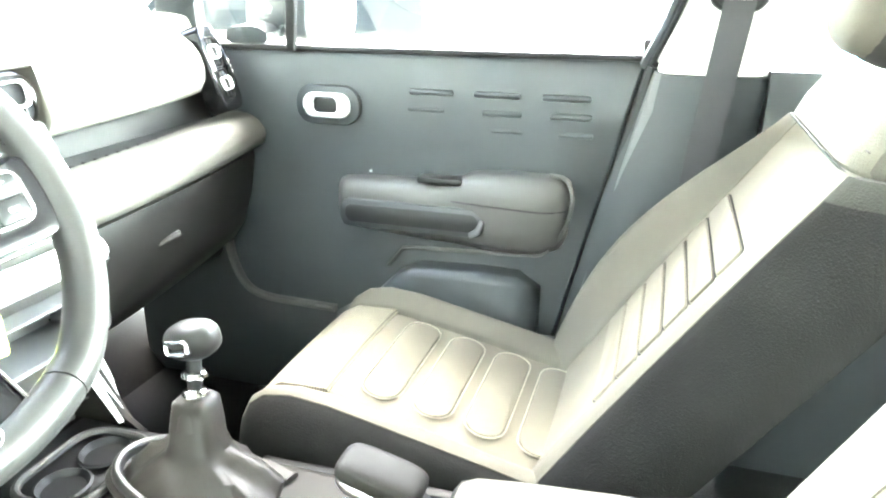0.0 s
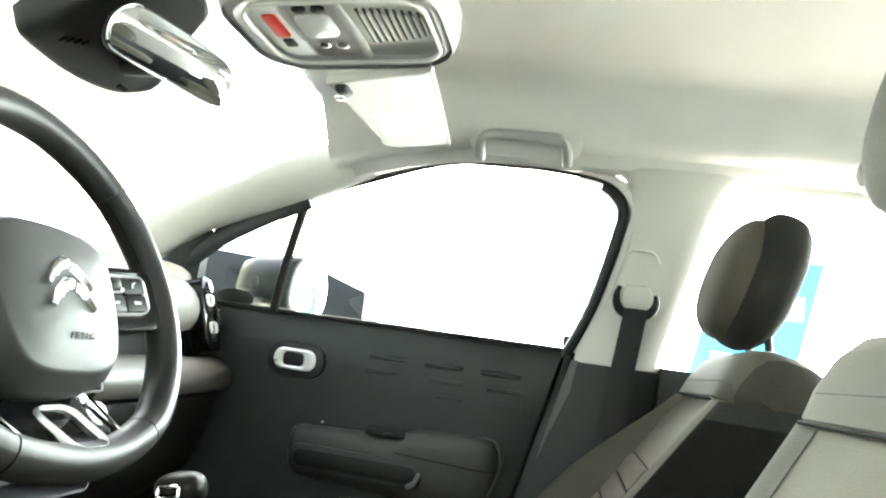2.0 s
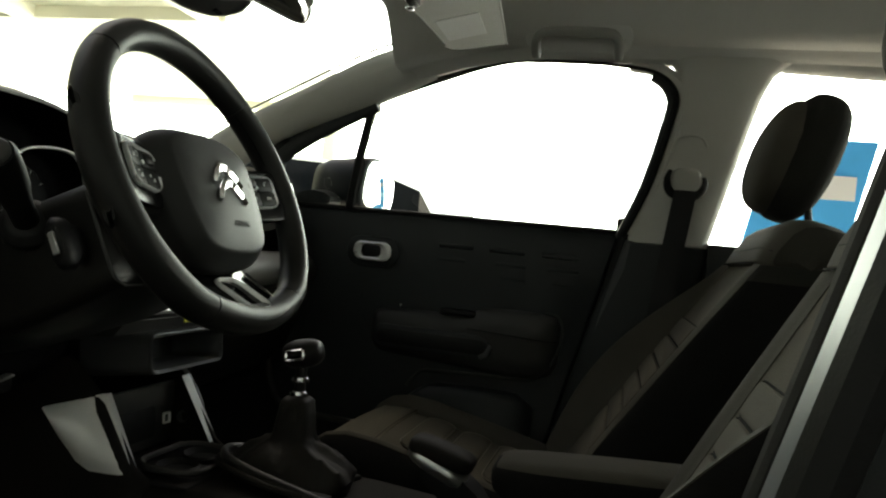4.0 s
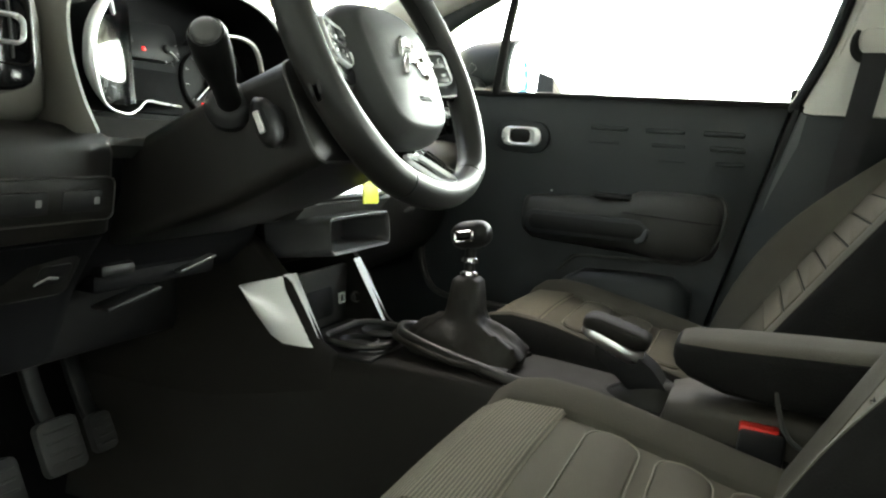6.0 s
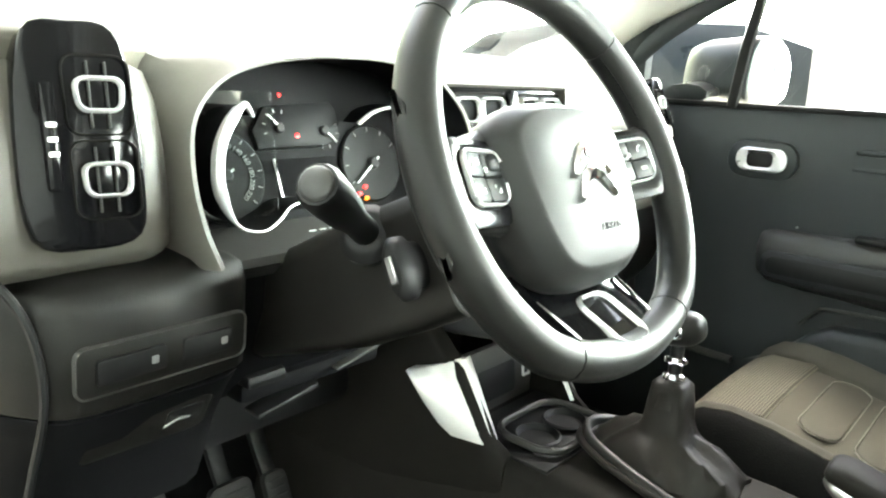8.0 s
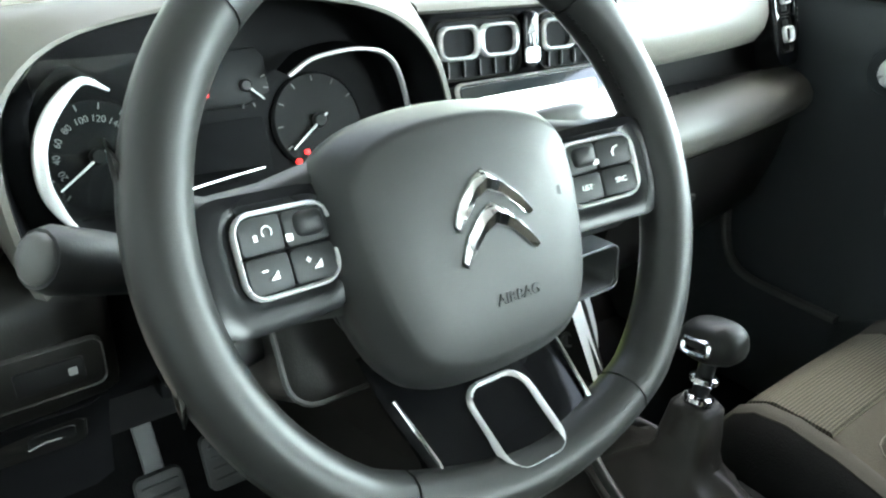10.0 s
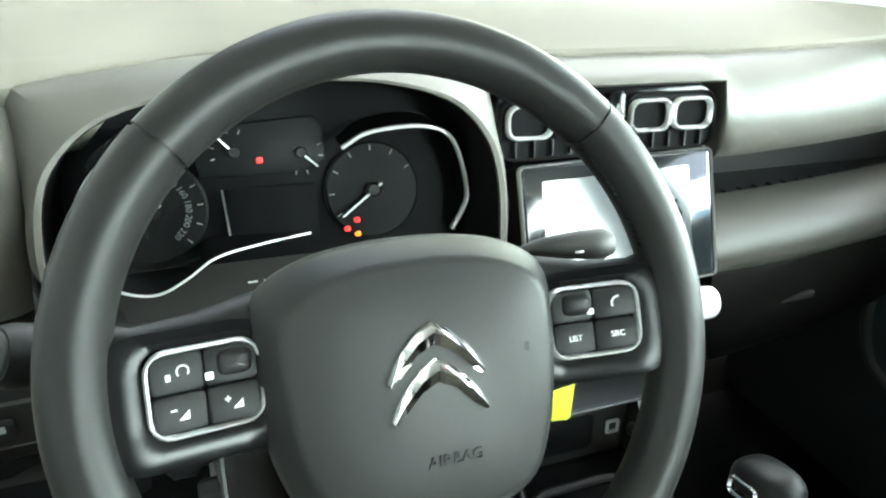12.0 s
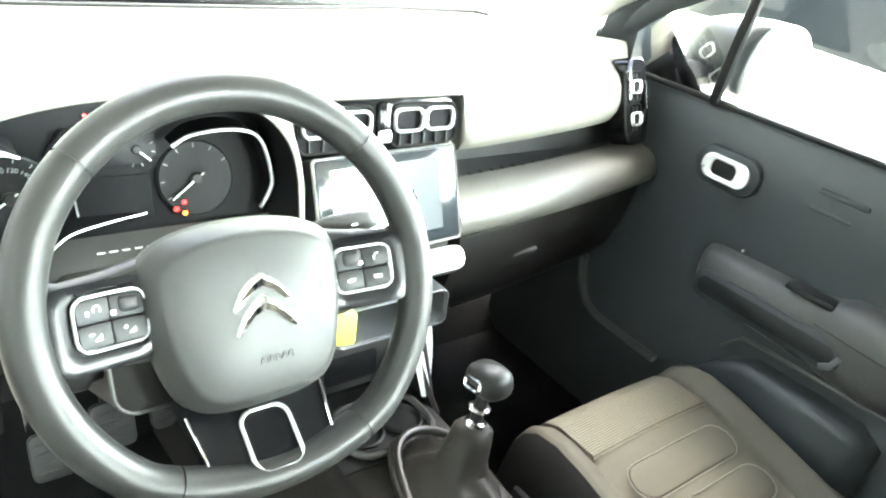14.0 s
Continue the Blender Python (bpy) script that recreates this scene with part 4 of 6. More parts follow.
def cons_sec(y, hw, zt, flare):
    return [(CX - hw - flare, y, FLOORZ), (CX - hw - flare * 0.55, y, 0.08), (CX - hw - flare * 0.2, y, zt - 0.07), (CX - hw, y, zt - 0.02), (CX - hw + 0.006, y, zt - 0.005), (CX - hw + 0.018, y, zt),
            (CX + hw - 0.018, y, zt), (CX + hw - 0.006, y, zt - 0.005), (CX + hw, y, zt - 0.02), (CX + hw + flare * 0.2, y, zt - 0.07), (CX + hw + flare * 0.55, y, 0.08), (CX + hw + flare, y, FLOORZ)]


part("console_body", loft([cons_sec(y, hw, zt, f) for y, hw, zt, f in ((0.62, 0.15, 0.25, 0.05), (0.42, 0.135, 0.245, 0.05), (0.28, 0.118, 0.235, 0.05), (0.18, 0.108, 0.232, 0.04), (0.05, 0.102, 0.236, 0.03), (-0.10, 0.098, 0.238, 0.02), (-0.20, 0.095, 0.232, 0.015), (-0.26, 0.09, 0.225, 0.01), (-0.45, 0.085, 0.21, 0.01), (-0.62, 0.08, 0.20, 0.01))]), CONS, console, "", 55)
# upper flanks that climb to the dash
for s in (1, -1):
    fl = []
    for y, xo, xt, zt, xi in ((0.172, 0.111, 0.106, 0.238, 0.094), (0.195, 0.114, 0.108, 0.252, 0.096), (0.25, 0.122, 0.114, 0.336, 0.098), (0.30, 0.130, 0.124, 0.385, 0.100), (0.36, 0.140, 0.136, 0.42, 0.102), (0.46, 0.155, 0.150, 0.43, 0.11), (0.78, 0.175, 0.165, 0.43, 0.12)):
        zb = 0.165
        fl.append([(CX + s * (xo + 0.002), y, zb - 0.02), (CX + s * xo, y, zb + 0.4 * (zt - zb)), (CX + s * (xt + 0.004), y, zt - 0.012), (CX + s * (xt - 0.003), y, zt - 0.002), (CX + s * xi, y, zt), (CX + s * xi, y, zb - 0.02)])
    part("flank", loft(fl), CONS, console, "", 60)
    # silver fin: a curved plate on the flank
    a, b, dd, c = Vector((CX + s * 0.1447, 0.3034, 0.332)), Vector((CX + s * 0.098, 0.253, 0.347)), Vector((CX + s * 0.103, 0.192, 0.2445)), Vector((CX + s * 0.129, 0.252, 0.244))
    top = [a.lerp(b, k / 6) + Vector((s * 0.017 * math.sin(math.pi * k / 6), 0, 0)) for k in range(7)]
    cc = spline([a, a.lerp(c, 0.55) + Vector((0, 0.004, -0.006)), c + Vector((0, -0.006, 0.004)), dd], 4)
    low = [cc[round(k * (len(cc) - 1) / 6)] for k in range(7)]
    secs = []
    for k in range(9):
        t = k / 8
        row = [u.lerp(v, t) + Vector((s * 0.016 * math.sin(math.pi * t), 0, 0)) for u, v in zip(top, low)]
        row[-1] = b.lerp(dd, t)
        row = row[:-1] + [b.lerp(dd, t) + Vector((s * 0.009, 0.008, 0)), b.lerp(dd, t) + Vector((s * 0.002, 0, 0)), b.lerp(dd, t) + Vector((-s * 0.006, 0.002, 0))]
        secs.append(row + [Vector((p.x - s * 0.008, p.y + 0.003, p.z)) for p in row[::-1]])
    part("side_fin", loft(secs), SILVERP, console, "curved satin silver fin", 45)
# niche with socket under the bin
part("niche_back", box((CX, 0.281, 0.280), (0.19, 0.012, 0.11), 0.003), MIDP, console)
# flat black plate: the cubby's inner shade is only its colour
part("niche_hole", slab(rrect(0.092, 0.050, 0.010), 0, 0.0025, 0.001, facing((-0.021, 0.2748, 0.277), (0, -1, 0.1))), BLACKP, console, "black plate standing in for the shaded open cubby")
sm = facing((0.053, 0.2735, 0.2765), (0, -1, 0.1))
part("socket", frame_ring(rrect(0.019, 0.019, 0.003, 3), rrect(0.012, 0.012, 0.001, 3), 0, 0.004, sm), WHITE, console, "small white-edged socket")
part("socket", lathe([(0.011, 0), (0.011, 0.003), (0.008, 0.005), (0.007, 0.001)], 16, facing((0.0775, 0.258, 0.276), (-1, -0.5, 0.1))), MIDP, console)
# cup holders and tray edge
part("tray_floor", box((CX, 0.19, 0.2345), (0.19, 0.15, 0.006), 0.002), BLACKP, console)
part("tray_rim", tube([Vector((x - 0.022, y + 0.172, 0.246)) for x, y in rrect(0.142, 0.104, 0.034, 5)], 0.0055, 8, True), DASH, console)
for x in (-0.034, 0.034):
    part("cup_holder", lathe([(0.030, 0.2375), (0.033, 0.244), (0.030, 0.246), (0.027, 0.24), (0.025, 0.2378)], 24, Matrix.Translation((CX + x, 0.172, 0))), BLACKP, console)
# collar round the gaiter
col = spline([(-0.092, -0.085), (-0.086, -0.02), (-0.070, 0.05), (-0.045, 0.105), (-0.010, 0.122), (0.025, 0.112), (0.048, 0.080), (0.056, 0.02), (0.050, -0.04), (0.040, -0.075)], 4)
part("gaiter_collar", sweep([(p.x, p.y, 0.240 + 0.014 * max(0, p.y / 0.12) + 0.010 * max(0, -p.x / 0.09)) for p in col], rrect(0.020, 0.009, 0.004, 4)), GAITER, console, "flat dark collar round the gaiter")
ridge = spline([(0.054, 0.075, 0.248), (0.040, 0.104, 0.255), (0.008, 0.121, 0.262), (-0.026, 0.115, 0.265), (-0.052, 0.090, 0.263), (-0.072, 0.035, 0.257), (-0.090, -0.035, 0.251), (-0.104, -0.10, 0.245), (-0.106, -0.17, 0.238)], 5)
part("console_ridge", tube(ridge, 0.0060, 10, ry=0.009), RIDGE, console, "raised rounded edge beside the gaiter", 60)

# gear lever
gear = thing("gear_lever", (-0.02, 0.02, 0.236), "dark gear lever with leather gaiter and silver badge", "gear lever")
g0, g1 = Vector((-0.018, 0.010, 0.25)), Vector((0.019, 0.025, 0.408))
secs = []
for k, (hx, hy, w) in enumerate(((0.056, 0.094, -0.006), (0.060, 0.098, 0.006), (0.058, 0.092, 0.020), (0.049, 0.072, 0.034), (0.038, 0.050, 0.044), (0.031, 0.036, 0.050), (0.0285, 0.030, 0.062), (0.027, 0.028, 0.080), (0.024, 0.024, 0.104), (0.018, 0.018, 0.109))):
    c = g0.lerp(g1, w / 0.16)
    ring = []
    for i in range(56):
        a = 2 * math.pi * i / 56
        fold = (0.0, 0.5, 1.0, 1.0, 0.8, 0.3, 0.0, 0.0, 0.0, 0.0)[k]
        sq = (abs(math.cos(a)) ** 4 + abs(math.sin(a)) ** 4) ** -0.25 if k > 4 else 1.0
        f = sq * 0.92 if k > 4 else 1.0
        f += fold * (0.20 * (0.5 - abs(math.sin(3.5 * a + 0.5 * k))) + 0.05 * math.sin(3 * a - 0.4 * k))
        ring.append(Vector((c.x + hx * f * math.cos(a), c.y + hy * f * math.sin(a), 0.248 + w + fold * 0.009 * (0.4 - abs(math.sin(2.5 * a + 0.7 * k + 0.4))))))
    secs.append(ring)
part("gaiter", loft(secs), GAITER, gear, "creased dark leatherette gaiter", 42)
ax = (g1 - g0).normalized()
gm = facing(g0, ax, (0, 1, 0))
part("shaft", lathe([(0.0085, 0.07), (0.0085, 0.125), (0.0085, 0.16)], 16, gm), BLACKP, gear)
for h in (0.113, 0.134):
    part("shaft_ring", lathe([(0.012, h - 0.004), (0.0145, h - 0.002), (0.0145, h + 0.003), (0.012, h + 0.005)], 20, gm), CHROME, gear)
part("shaft_sleeve", lathe([(0.0265, 0.074), (0.0235, 0.092), (0.020, 0.104), (0.014, 0.109)], 18, gm), GAITER, gear)
km = Matrix.Translation(g1 + ax * 0.012) @ Matrix.Rotation(radians(-12), 4, "X")
knob = part("knob", pillow(0.024, 0.032, 0.022, 2.7, 2.6, km), LEATH, gear, "", 80)
bmx = km @ facing((-0.0205, 0.004, -0.001), (-1, 0.05, 0.25))
part("badge", frame_ring(rrect(0.034, 0.018, 0.006, 4), rrect(0.024, 0.010, 0.003, 4), 0.0, 0.006, bmx), CHROME, knob, "chrome badge frame")
part("badge_plate", slab(rrect(0.028, 0.013, 0.004, 4), -0.002, 0.003, 0.0008, bmx), PIANO, knob)

# parking brake
brake = thing("handbrake", (-0.01, -0.25, 0.225), "dark handbrake lever with padded grip and silver button", "handbrake")
part("lever", loft([[(CX + 0.012 + w * c, y, z + h * s_) for c, s_ in ((-1, -1), (1, -1), (1.1, 0), (1, 1), (-1, 1), (-1.1, 0))] for y, z, w, h in ((-0.30, 0.215, 0.02, 0.02), (-0.27, 0.245, 0.022, 0.028), (-0.235, 0.272, 0.023, 0.026), (-0.190, 0.297, 0.022, 0.016))]), BLACKP, brake, "", 60)
grip = part("grip", pillow(0.028, 0.048, 0.014, 4.5, 3.2, Matrix.Translation((CX + 0.010, -0.214, 0.316)) @ Matrix.Rotation(radians(14), 4, "X")), CONS, brake, "padded dark grip", 80)
part("grip_trim", pillow(0.026, 0.046, 0.013, 3.4, 2.8, Matrix.Translation((CX + 0.007, -0.210, 0.300)) @ Matrix.Rotation(radians(24), 4, "X")), SATIN, brake, "satin silver underside", 80)
part("brake_boot", loft([[(CX + 0.012 + a * hx, -0.27 + b * hy, z) for a, b in circle(1, 18)] for hx, hy, z in ((0.04, 0.07, 0.222), (0.036, 0.062, 0.234), (0.026, 0.036, 0.247), (0.02, 0.024, 0.255))]), GAITER, brake, "", 70)

# rear part of the console and the driver's armrest
part("rear_box", loft([cons_sec(y, hw, zt, 0.0) for y, hw, zt in ((-0.285, 0.055, 0.215), (-0.295, 0.06, 0.252), (-0.33, 0.066, 0.262), (-0.45, 0.068, 0.262), (-0.60, 0.068, 0.258))]), REARB, console, "", 55)
arms = part("armrest", loft([[(x * w - 0.060, y, zc + h * s_) for x, s_ in ((-1, -0.7), (-0.92, -0.95), (0.92, -0.95), (1, -0.7), (1, 0.55), (0.93, 0.85), (0.75, 1), (-0.75, 1), (-0.93, 0.85), (-1, 0.55))] for y, w, zc, h in ((-0.297, 0.034, 0.324, 0.008), (-0.302, 0.046, 0.322, 0.014), (-0.318, 0.052, 0.318, 0.021), (-0.36, 0.054, 0.313, 0.029), (-0.45, 0.054, 0.313, 0.036), (-0.60, 0.054, 0.322, 0.036))]), SEATD, None, "", 55)
arms.parent = dseat
arms.matrix_parent_inverse = dseat.matrix_basis.inverted()
tagged(arms, "dark cloth folding armrest")
part("armrest_top", loft([[(-0.060 + a * w, y, z + b) for a, b in ((-1, -0.006), (-0.92, 0.002), (-0.6, 0.006), (0.6, 0.006), (0.92, 0.002), (1, -0.006))] for y, w, z in ((-0.303, 0.042, 0.333), (-0.318, 0.048, 0.3375), (-0.36, 0.0505, 0.3415), (-0.45, 0.0505, 0.3485), (-0.60, 0.0505, 0.3575))]), SEATM, arms, "paler cloth top", 60)
# belt buckles
buck = thing("belt_buckle", (-0.098, -0.41, 0.20), "black belt buckle with a red button", "buckle", "belt buckles")
part("buckle_body", box((-0.099, -0.408, 0.214), (0.026, 0.052, 0.07), 0.006), BLACKP, buck)
part("buckle_stalk", tube(spline([(-0.112, -0.416, 0.300), (-0.114, -0.424, 0.270), (-0.116, -0.436, 0.248), (-0.118, -0.455, 0.236)], 5), 0.003, 7), MIDP, buck, "thin grey belt cable")
part("button", box((-0.099, -0.404, 0.2465), (0.020, 0.044, 0.010), 0.003), RED, buck, "red release button")


# ---------------- instrument binnacle ----------------
arch = spline([(-0.506, 0.548), (-0.515, 0.585), (-0.516, 0.63), (-0.504, 0.672), (-0.466, 0.704), (-0.40, 0.720), (-0.33, 0.725), (-0.26, 0.722), (-0.202, 0.707), (-0.170, 0.678), (-0.158, 0.64), (-0.158, 0.59), (-0.162, 0.548)], 4)
AC = Vector((-0.337, 0.625))


def arch_ring(k, y, dz=0.0, lean=0.30):
    out = []
    for p in arch:
        q = AC + (Vector((p.x, p.y)) - AC) * k
        out.append((q.x, y + (q.y - 0.64) * lean, q.y + dz))
    return out


def flare():
    """Where the hood runs out into the deck."""
    out, n = [], len(arch)
    for i, p in enumerate(arch):
        q = AC + (Vector((p.x, p.y)) - AC) * 1.10
        k = min(1.0, max(0.0, (p.y - 0.63) / 0.06))
        x = q.x * (1 + 0.05 * k) if q.x < -0.337 else q.x + 0.035 * k
        out.append((x, 0.33 + (crease(x) + 0.006 - 0.33) * k, q.y + (0.7215 - q.y) * k))
    return out


def midway(a, b, t, lift):
    return [tuple(Vector(u).lerp(Vector(v), t) + Vector((0, 0, lift * min(1.0, max(0.0, (u[2] - 0.66) / 0.04))))) for u, v in zip(a, b)]


lip = arch_ring(1.055, 0.243, 0.002)
hood = part("binnacle", loft([[(x, y + 0.02, z - 0.03) for x, y, z in flare()], flare(), midway(lip, flare(), 0.75, 0.003), midway(lip, flare(), 0.45, 0.006), midway(lip, flare(), 0.2, 0.005), lip, arch_ring(1.02, 0.232, 0.0), arch_ring(0.995, 0.233), arch_ring(0.98, 0.245), arch_ring(0.97, 0.285), arch_ring(0.965, 0.325)], closed=False), SOFT, dash, "rounded hood over the dials", 30)
part("binnacle_lining", loft([arch_ring(0.988, 0.2345), arch_ring(0.972, 0.25), arch_ring(0.962, 0.29), arch_ring(0.955, 0.33)], closed=False), LINING, hood, "black lining of the hood", 70)
# slightly sloped dial plate
CM = facing((-0.338, 0.312, 0.62), (0, -1, 0.30))
plate = [AC + (Vector((p.x, p.y)) - AC) * 0.975 for p in arch]
cluster = part("instrument_panel", slab([(p.x + 0.335, (p.y - 0.62) * 1.027) for p in plate], -0.012, 0.0, 0.0, CM), DIAL, dash, "black instrument panel with chrome-ringed dials")


# broad chrome loop round the speedometer, standing well proud of the plate
ringL = spline([(-0.436, 0.266, 0.668), (-0.455, 0.252, 0.679), (-0.474, 0.241, 0.668), (-0.488, 0.236, 0.648), (-0.4925, 0.234, 0.628), (-0.491, 0.234, 0.608), (-0.482, 0.234, 0.586), (-0.468, 0.235, 0.5715), (-0.445, 0.236, 0.5665), (-0.422, 0.245, 0.5726), (-0.398, 0.258, 0.582), (-0.36, 0.275, 0.5815), (-0.314, 0.290, 0.580)], 5)
part("chrome_ring", sweep(ringL, rrect(0.009, 0.012, 0.003, 3), up=(0, -1, 0.2), scale=[min(1.0, 0.25 + 0.075 * i) if i < 26 else max(0.22, 1.0 - 0.11 * (i - 26)) for i in range(len(ringL))]), SATINC, cluster, "broad satin chrome loop round the dial")
part("dial_wall", loft([[p + Vector((0, 0.002, 0)) for p in ringL], [Vector((-0.42 + (p.x + 0.42) * 0.93, 0.304 + (p.z - 0.62) * 0.3, 0.622 + (p.z - 0.622) * 0.96)) for p in ringL]], closed=False), LINING, cluster, "black inner wall of the dial", 70)
ringR = spline([(-0.2835, 0.293, 0.657), (-0.260, 0.288, 0.6715), (-0.2135, 0.282, 0.676), (-0.1845, 0.280, 0.6615), (-0.168, 0.279, 0.6135), (-0.171, 0.279, 0.592), (-0.181, 0.279, 0.574)], 6)
part("chrome_ring", sweep(ringR, rrect(0.0034, 0.007, 0.0015, 3), up=(0, -1, 0.2)), SATINC, cluster, "slim chrome arc round the dial")
part("dial_wall", loft([[p + Vector((0, 0.002, 0)) for p in ringR], [Vector((p.x, 0.309 + (p.z - 0.62) * 0.3, p.z)) for p in ringR]], closed=False), LINING, cluster, "black inner wall of the dial", 70)


def on_plate(x, z, h=0.0):
    return CM @ Matrix.Translation((x + 0.338, (z - 0.62) * 1.044, h))


def dial(cx, cz, r, a0, a1, n, needle, words):
    face = part("dial", lathe([(r, 0.0), (r, 0.003), (r * 0.95, 0.005), (0.001, 0.005)], 36, on_plate(cx, cz)), DIALG, cluster, "", 30)
    for i in range(n):
        a = radians(a0 + (a1 - a0) * i / (n - 1))
        m = on_plate(cx, cz) @ Matrix.Translation((r * 0.86 * math.cos(a), r * 0.86 * math.sin(a), 0.006)) @ Matrix.Rotation(a, 4, "Z")
        part("tick", box((0, 0, 0), (r * 0.11, 0.0010, 0.0006), 0, m=m), DIMP, face)
        if i < len(words) and words[i]:
            q = on_plate(cx, cz) @ Matrix.Translation((r * 0.64 * math.cos(a), r * 0.64 * math.sin(a), 0.006)) @ Matrix.Rotation(a - math.pi / 2, 4, "Z")
            text_mesh("numeral", words[i], r * 0.16, q, DIMP, face)
    m = on_plate(cx, cz, 0.009) @ Matrix.Rotation(radians(needle), 4, "Z")
    part("needle", loft([[m @ Vector((x, w, h)) for w, h in ((-hw, 0), (hw, 0), (hw, 0.0012), (-hw, 0.0012))] for x, hw in ((-0.010, 0.0009), (0.0, 0.0011), (r * 0.84, 0.0006))]), WHITE, face, "slim white needle")
    part("needle_hub", lathe([(0.007, 0), (0.007, 0.004), (0.005, 0.006), (0.001, 0.006)], 16, on_plate(cx, cz, 0.005)), BLACKP, face)


dial(-0.444, 0.607, 0.046, 225, -45, 12, 214, ["", "20", "40", "60", "80", "100", "120", "140", "160", "180", "200", "220"])
dial(-0.252, 0.609, 0.045, 212, 30, 7, 216, [])
part("display", slab(rrect(0.078, 0.053, 0.003, 2), 0.0, 0.004, 0.0005, on_plate(-0.343, 0.594)), LINING, cluster, "dark display between the dials")
part("display_edge", box((0, 0, 0), (0.0016, 0.052, 0.002), 0, m=on_plate(-0.384, 0.595, 0.006) @ Matrix.Rotation(radians(4), 4, "Z")), SATIN, cluster)
# housing of the two small gauges over the display
gz = part("gauge_housing", slab([(-0.064, 0.010), (-0.068, 0.030), (-0.050, 0.054), (0.036, 0.059), (0.043, 0.050), (0.043, 0.020), (0.022, 0.011)], 0.0, 0.007, 0.002, CM), DIALG, cluster, "dark housing of two small gauges")
for x0, z0, tip in ((-0.3735, 0.650, 133), (-0.316, 0.646, -43)):
    for i in range(5):
        a = radians(tip + 64 - 32 * i)
        m = on_plate(x0, z0, 0.0075) @ Matrix.Rotation(a, 4, "Z") @ Matrix.Translation((0.018, 0, 0))
        part("tick", box((0, 0, 0), (0.004, 0.0010, 0.0006), 0, m=m), DIMP, gz)
    m = on_plate(x0, z0, 0.0095) @ Matrix.Rotation(radians(tip), 4, "Z")
    part("needle", loft([[m @ Vector((x, w, h)) for w, h in ((-hw, 0), (hw, 0), (hw, 0.001), (-hw, 0.001))] for x, hw in ((0.004, 0.0009), (0.019, 0.0005))]), WHITE, gz, "short white needle")
    part("needle_hub", lathe([(0.0055, 0), (0.0055, 0.003), (0.004, 0.0045), (0.001, 0.0045)], 14, on_plate(x0, z0, 0.0065)), BLACKP, gz)
# second entry is no lamp: a red reflection in the cover, drawn as glow
for (x, z), mt, w, h in (((-0.352, 0.642), LAMPR, 0.0056, 0.0075), ((-0.363, 0.684), LAMPR, 0.0036, 0.003), ((-0.269, 0.5835), LAMPR, 0.0054, 0.0065), ((-0.2785, 0.5765), LAMPR, 0.0054, 0.0065), ((-0.269, 0.571), LAMPO, 0.0052, 0.0065)):
    part("warning_lamp", slab(rrect(w, w * 0.85, w * 0.3, 3), 0.003, h, 0.0004, on_plate(x, z)), mt, cluster)
g = part("cover_glass", loft([[(x, 0.262 - 0.05 * (x + 0.33) ** 2, 0.575), (x, 0.275 - 0.05 * (x + 0.33) ** 2, 0.690), (x, 0.277 - 0.05 * (x + 0.33) ** 2, 0.690), (x, 0.264 - 0.05 * (x + 0.33) ** 2, 0.575)] for x in (-0.484, -0.465, -0.445, -0.425, -0.410)]), GLASS, cluster, "clear cover over the speedometer", 70)
g.visible_shadow = False
part("cluster_sill", across([(x, [(0.236, 0.534), (0.238, 0.542), (0.285, 0.562), (0.30, 0.55), (0.30, 0.52), (0.25, 0.52)]) for x in (-0.512, -0.168)]), DASH, dash)
for i in range(6):
    part("sill_mark", box((0, 0, 0), (0.008, 0.0018, 0.0006), 0, m=facing((-0.37 + 0.013 * i, 0.262, 0.5528), (0, -0.2, 1), (0, 1, 0))), WHITE, dash)

# ---------------- driver's end of the dash ----------------
def end_prof(x, k):
    return [(0.38, 0.716 * k + 0.6 * (1 - k)), (0.30, 0.716 * k + 0.6 * (1 - k)), (0.262, 0.708), (0.243, 0.687), (0.232, 0.65), (0.226, 0.60), (0.228, 0.57), (0.25, 0.552), (0.40, 0.55)]
part("end_panel", across([(-0.69, end_prof(-0.69, 0.95)), (-0.67, end_prof(-0.67, 0.99)), (-0.62, end_prof(-0.62, 1)), (-0.56, end_prof(-0.56, 1)), (-0.545, [(y + 0.006, z - 0.001) for y, z in end_prof(0, 1)]), (-0.53, [(y + 0.022, z - 0.004) for y, z in end_prof(0, 1)]), (-0.518, [(min(0.38, y + 0.06), z - 0.012) for y, z in end_prof(0, 1)])]), SOFT, dash, "", 55)
# raised shoulder of the deck with a creased front edge
secs = []
for x, yc, yb, f in ((-0.69, 0.258, 0.57, 1.0), (-0.62, 0.268, 0.56, 1.0), (-0.56, 0.279, 0.54, 1.0), (-0.525, 0.289, 0.53, 1.0), (-0.47, 0.321, 0.50, 0.75), (-0.43, 0.348, 0.46, 0.35), (-0.405, 0.363, 0.42, 0.10), (-0.395, 0.368, 0.40, 0.0)):
    row = [(yc + 0.004, 0.700), (yc, 0.720 + 0.002 * f), (yc + 0.002, 0.722 + 0.006 * f), (yc + 0.008, 0.723 + 0.0085 * f)]
    for k in range(1, 7):
        y = yc + 0.008 + (yb - yc - 0.008) * k / 6
        row.append((y, max(0.723 + 0.0085 * f, deck_z(x, y) + 0.010 * f + 0.0005 if k < 6 else deck_z(x, y) - 0.002)))
    row += [(yb, 0.69)]
    secs.append((x, row))
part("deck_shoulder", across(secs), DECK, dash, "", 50)


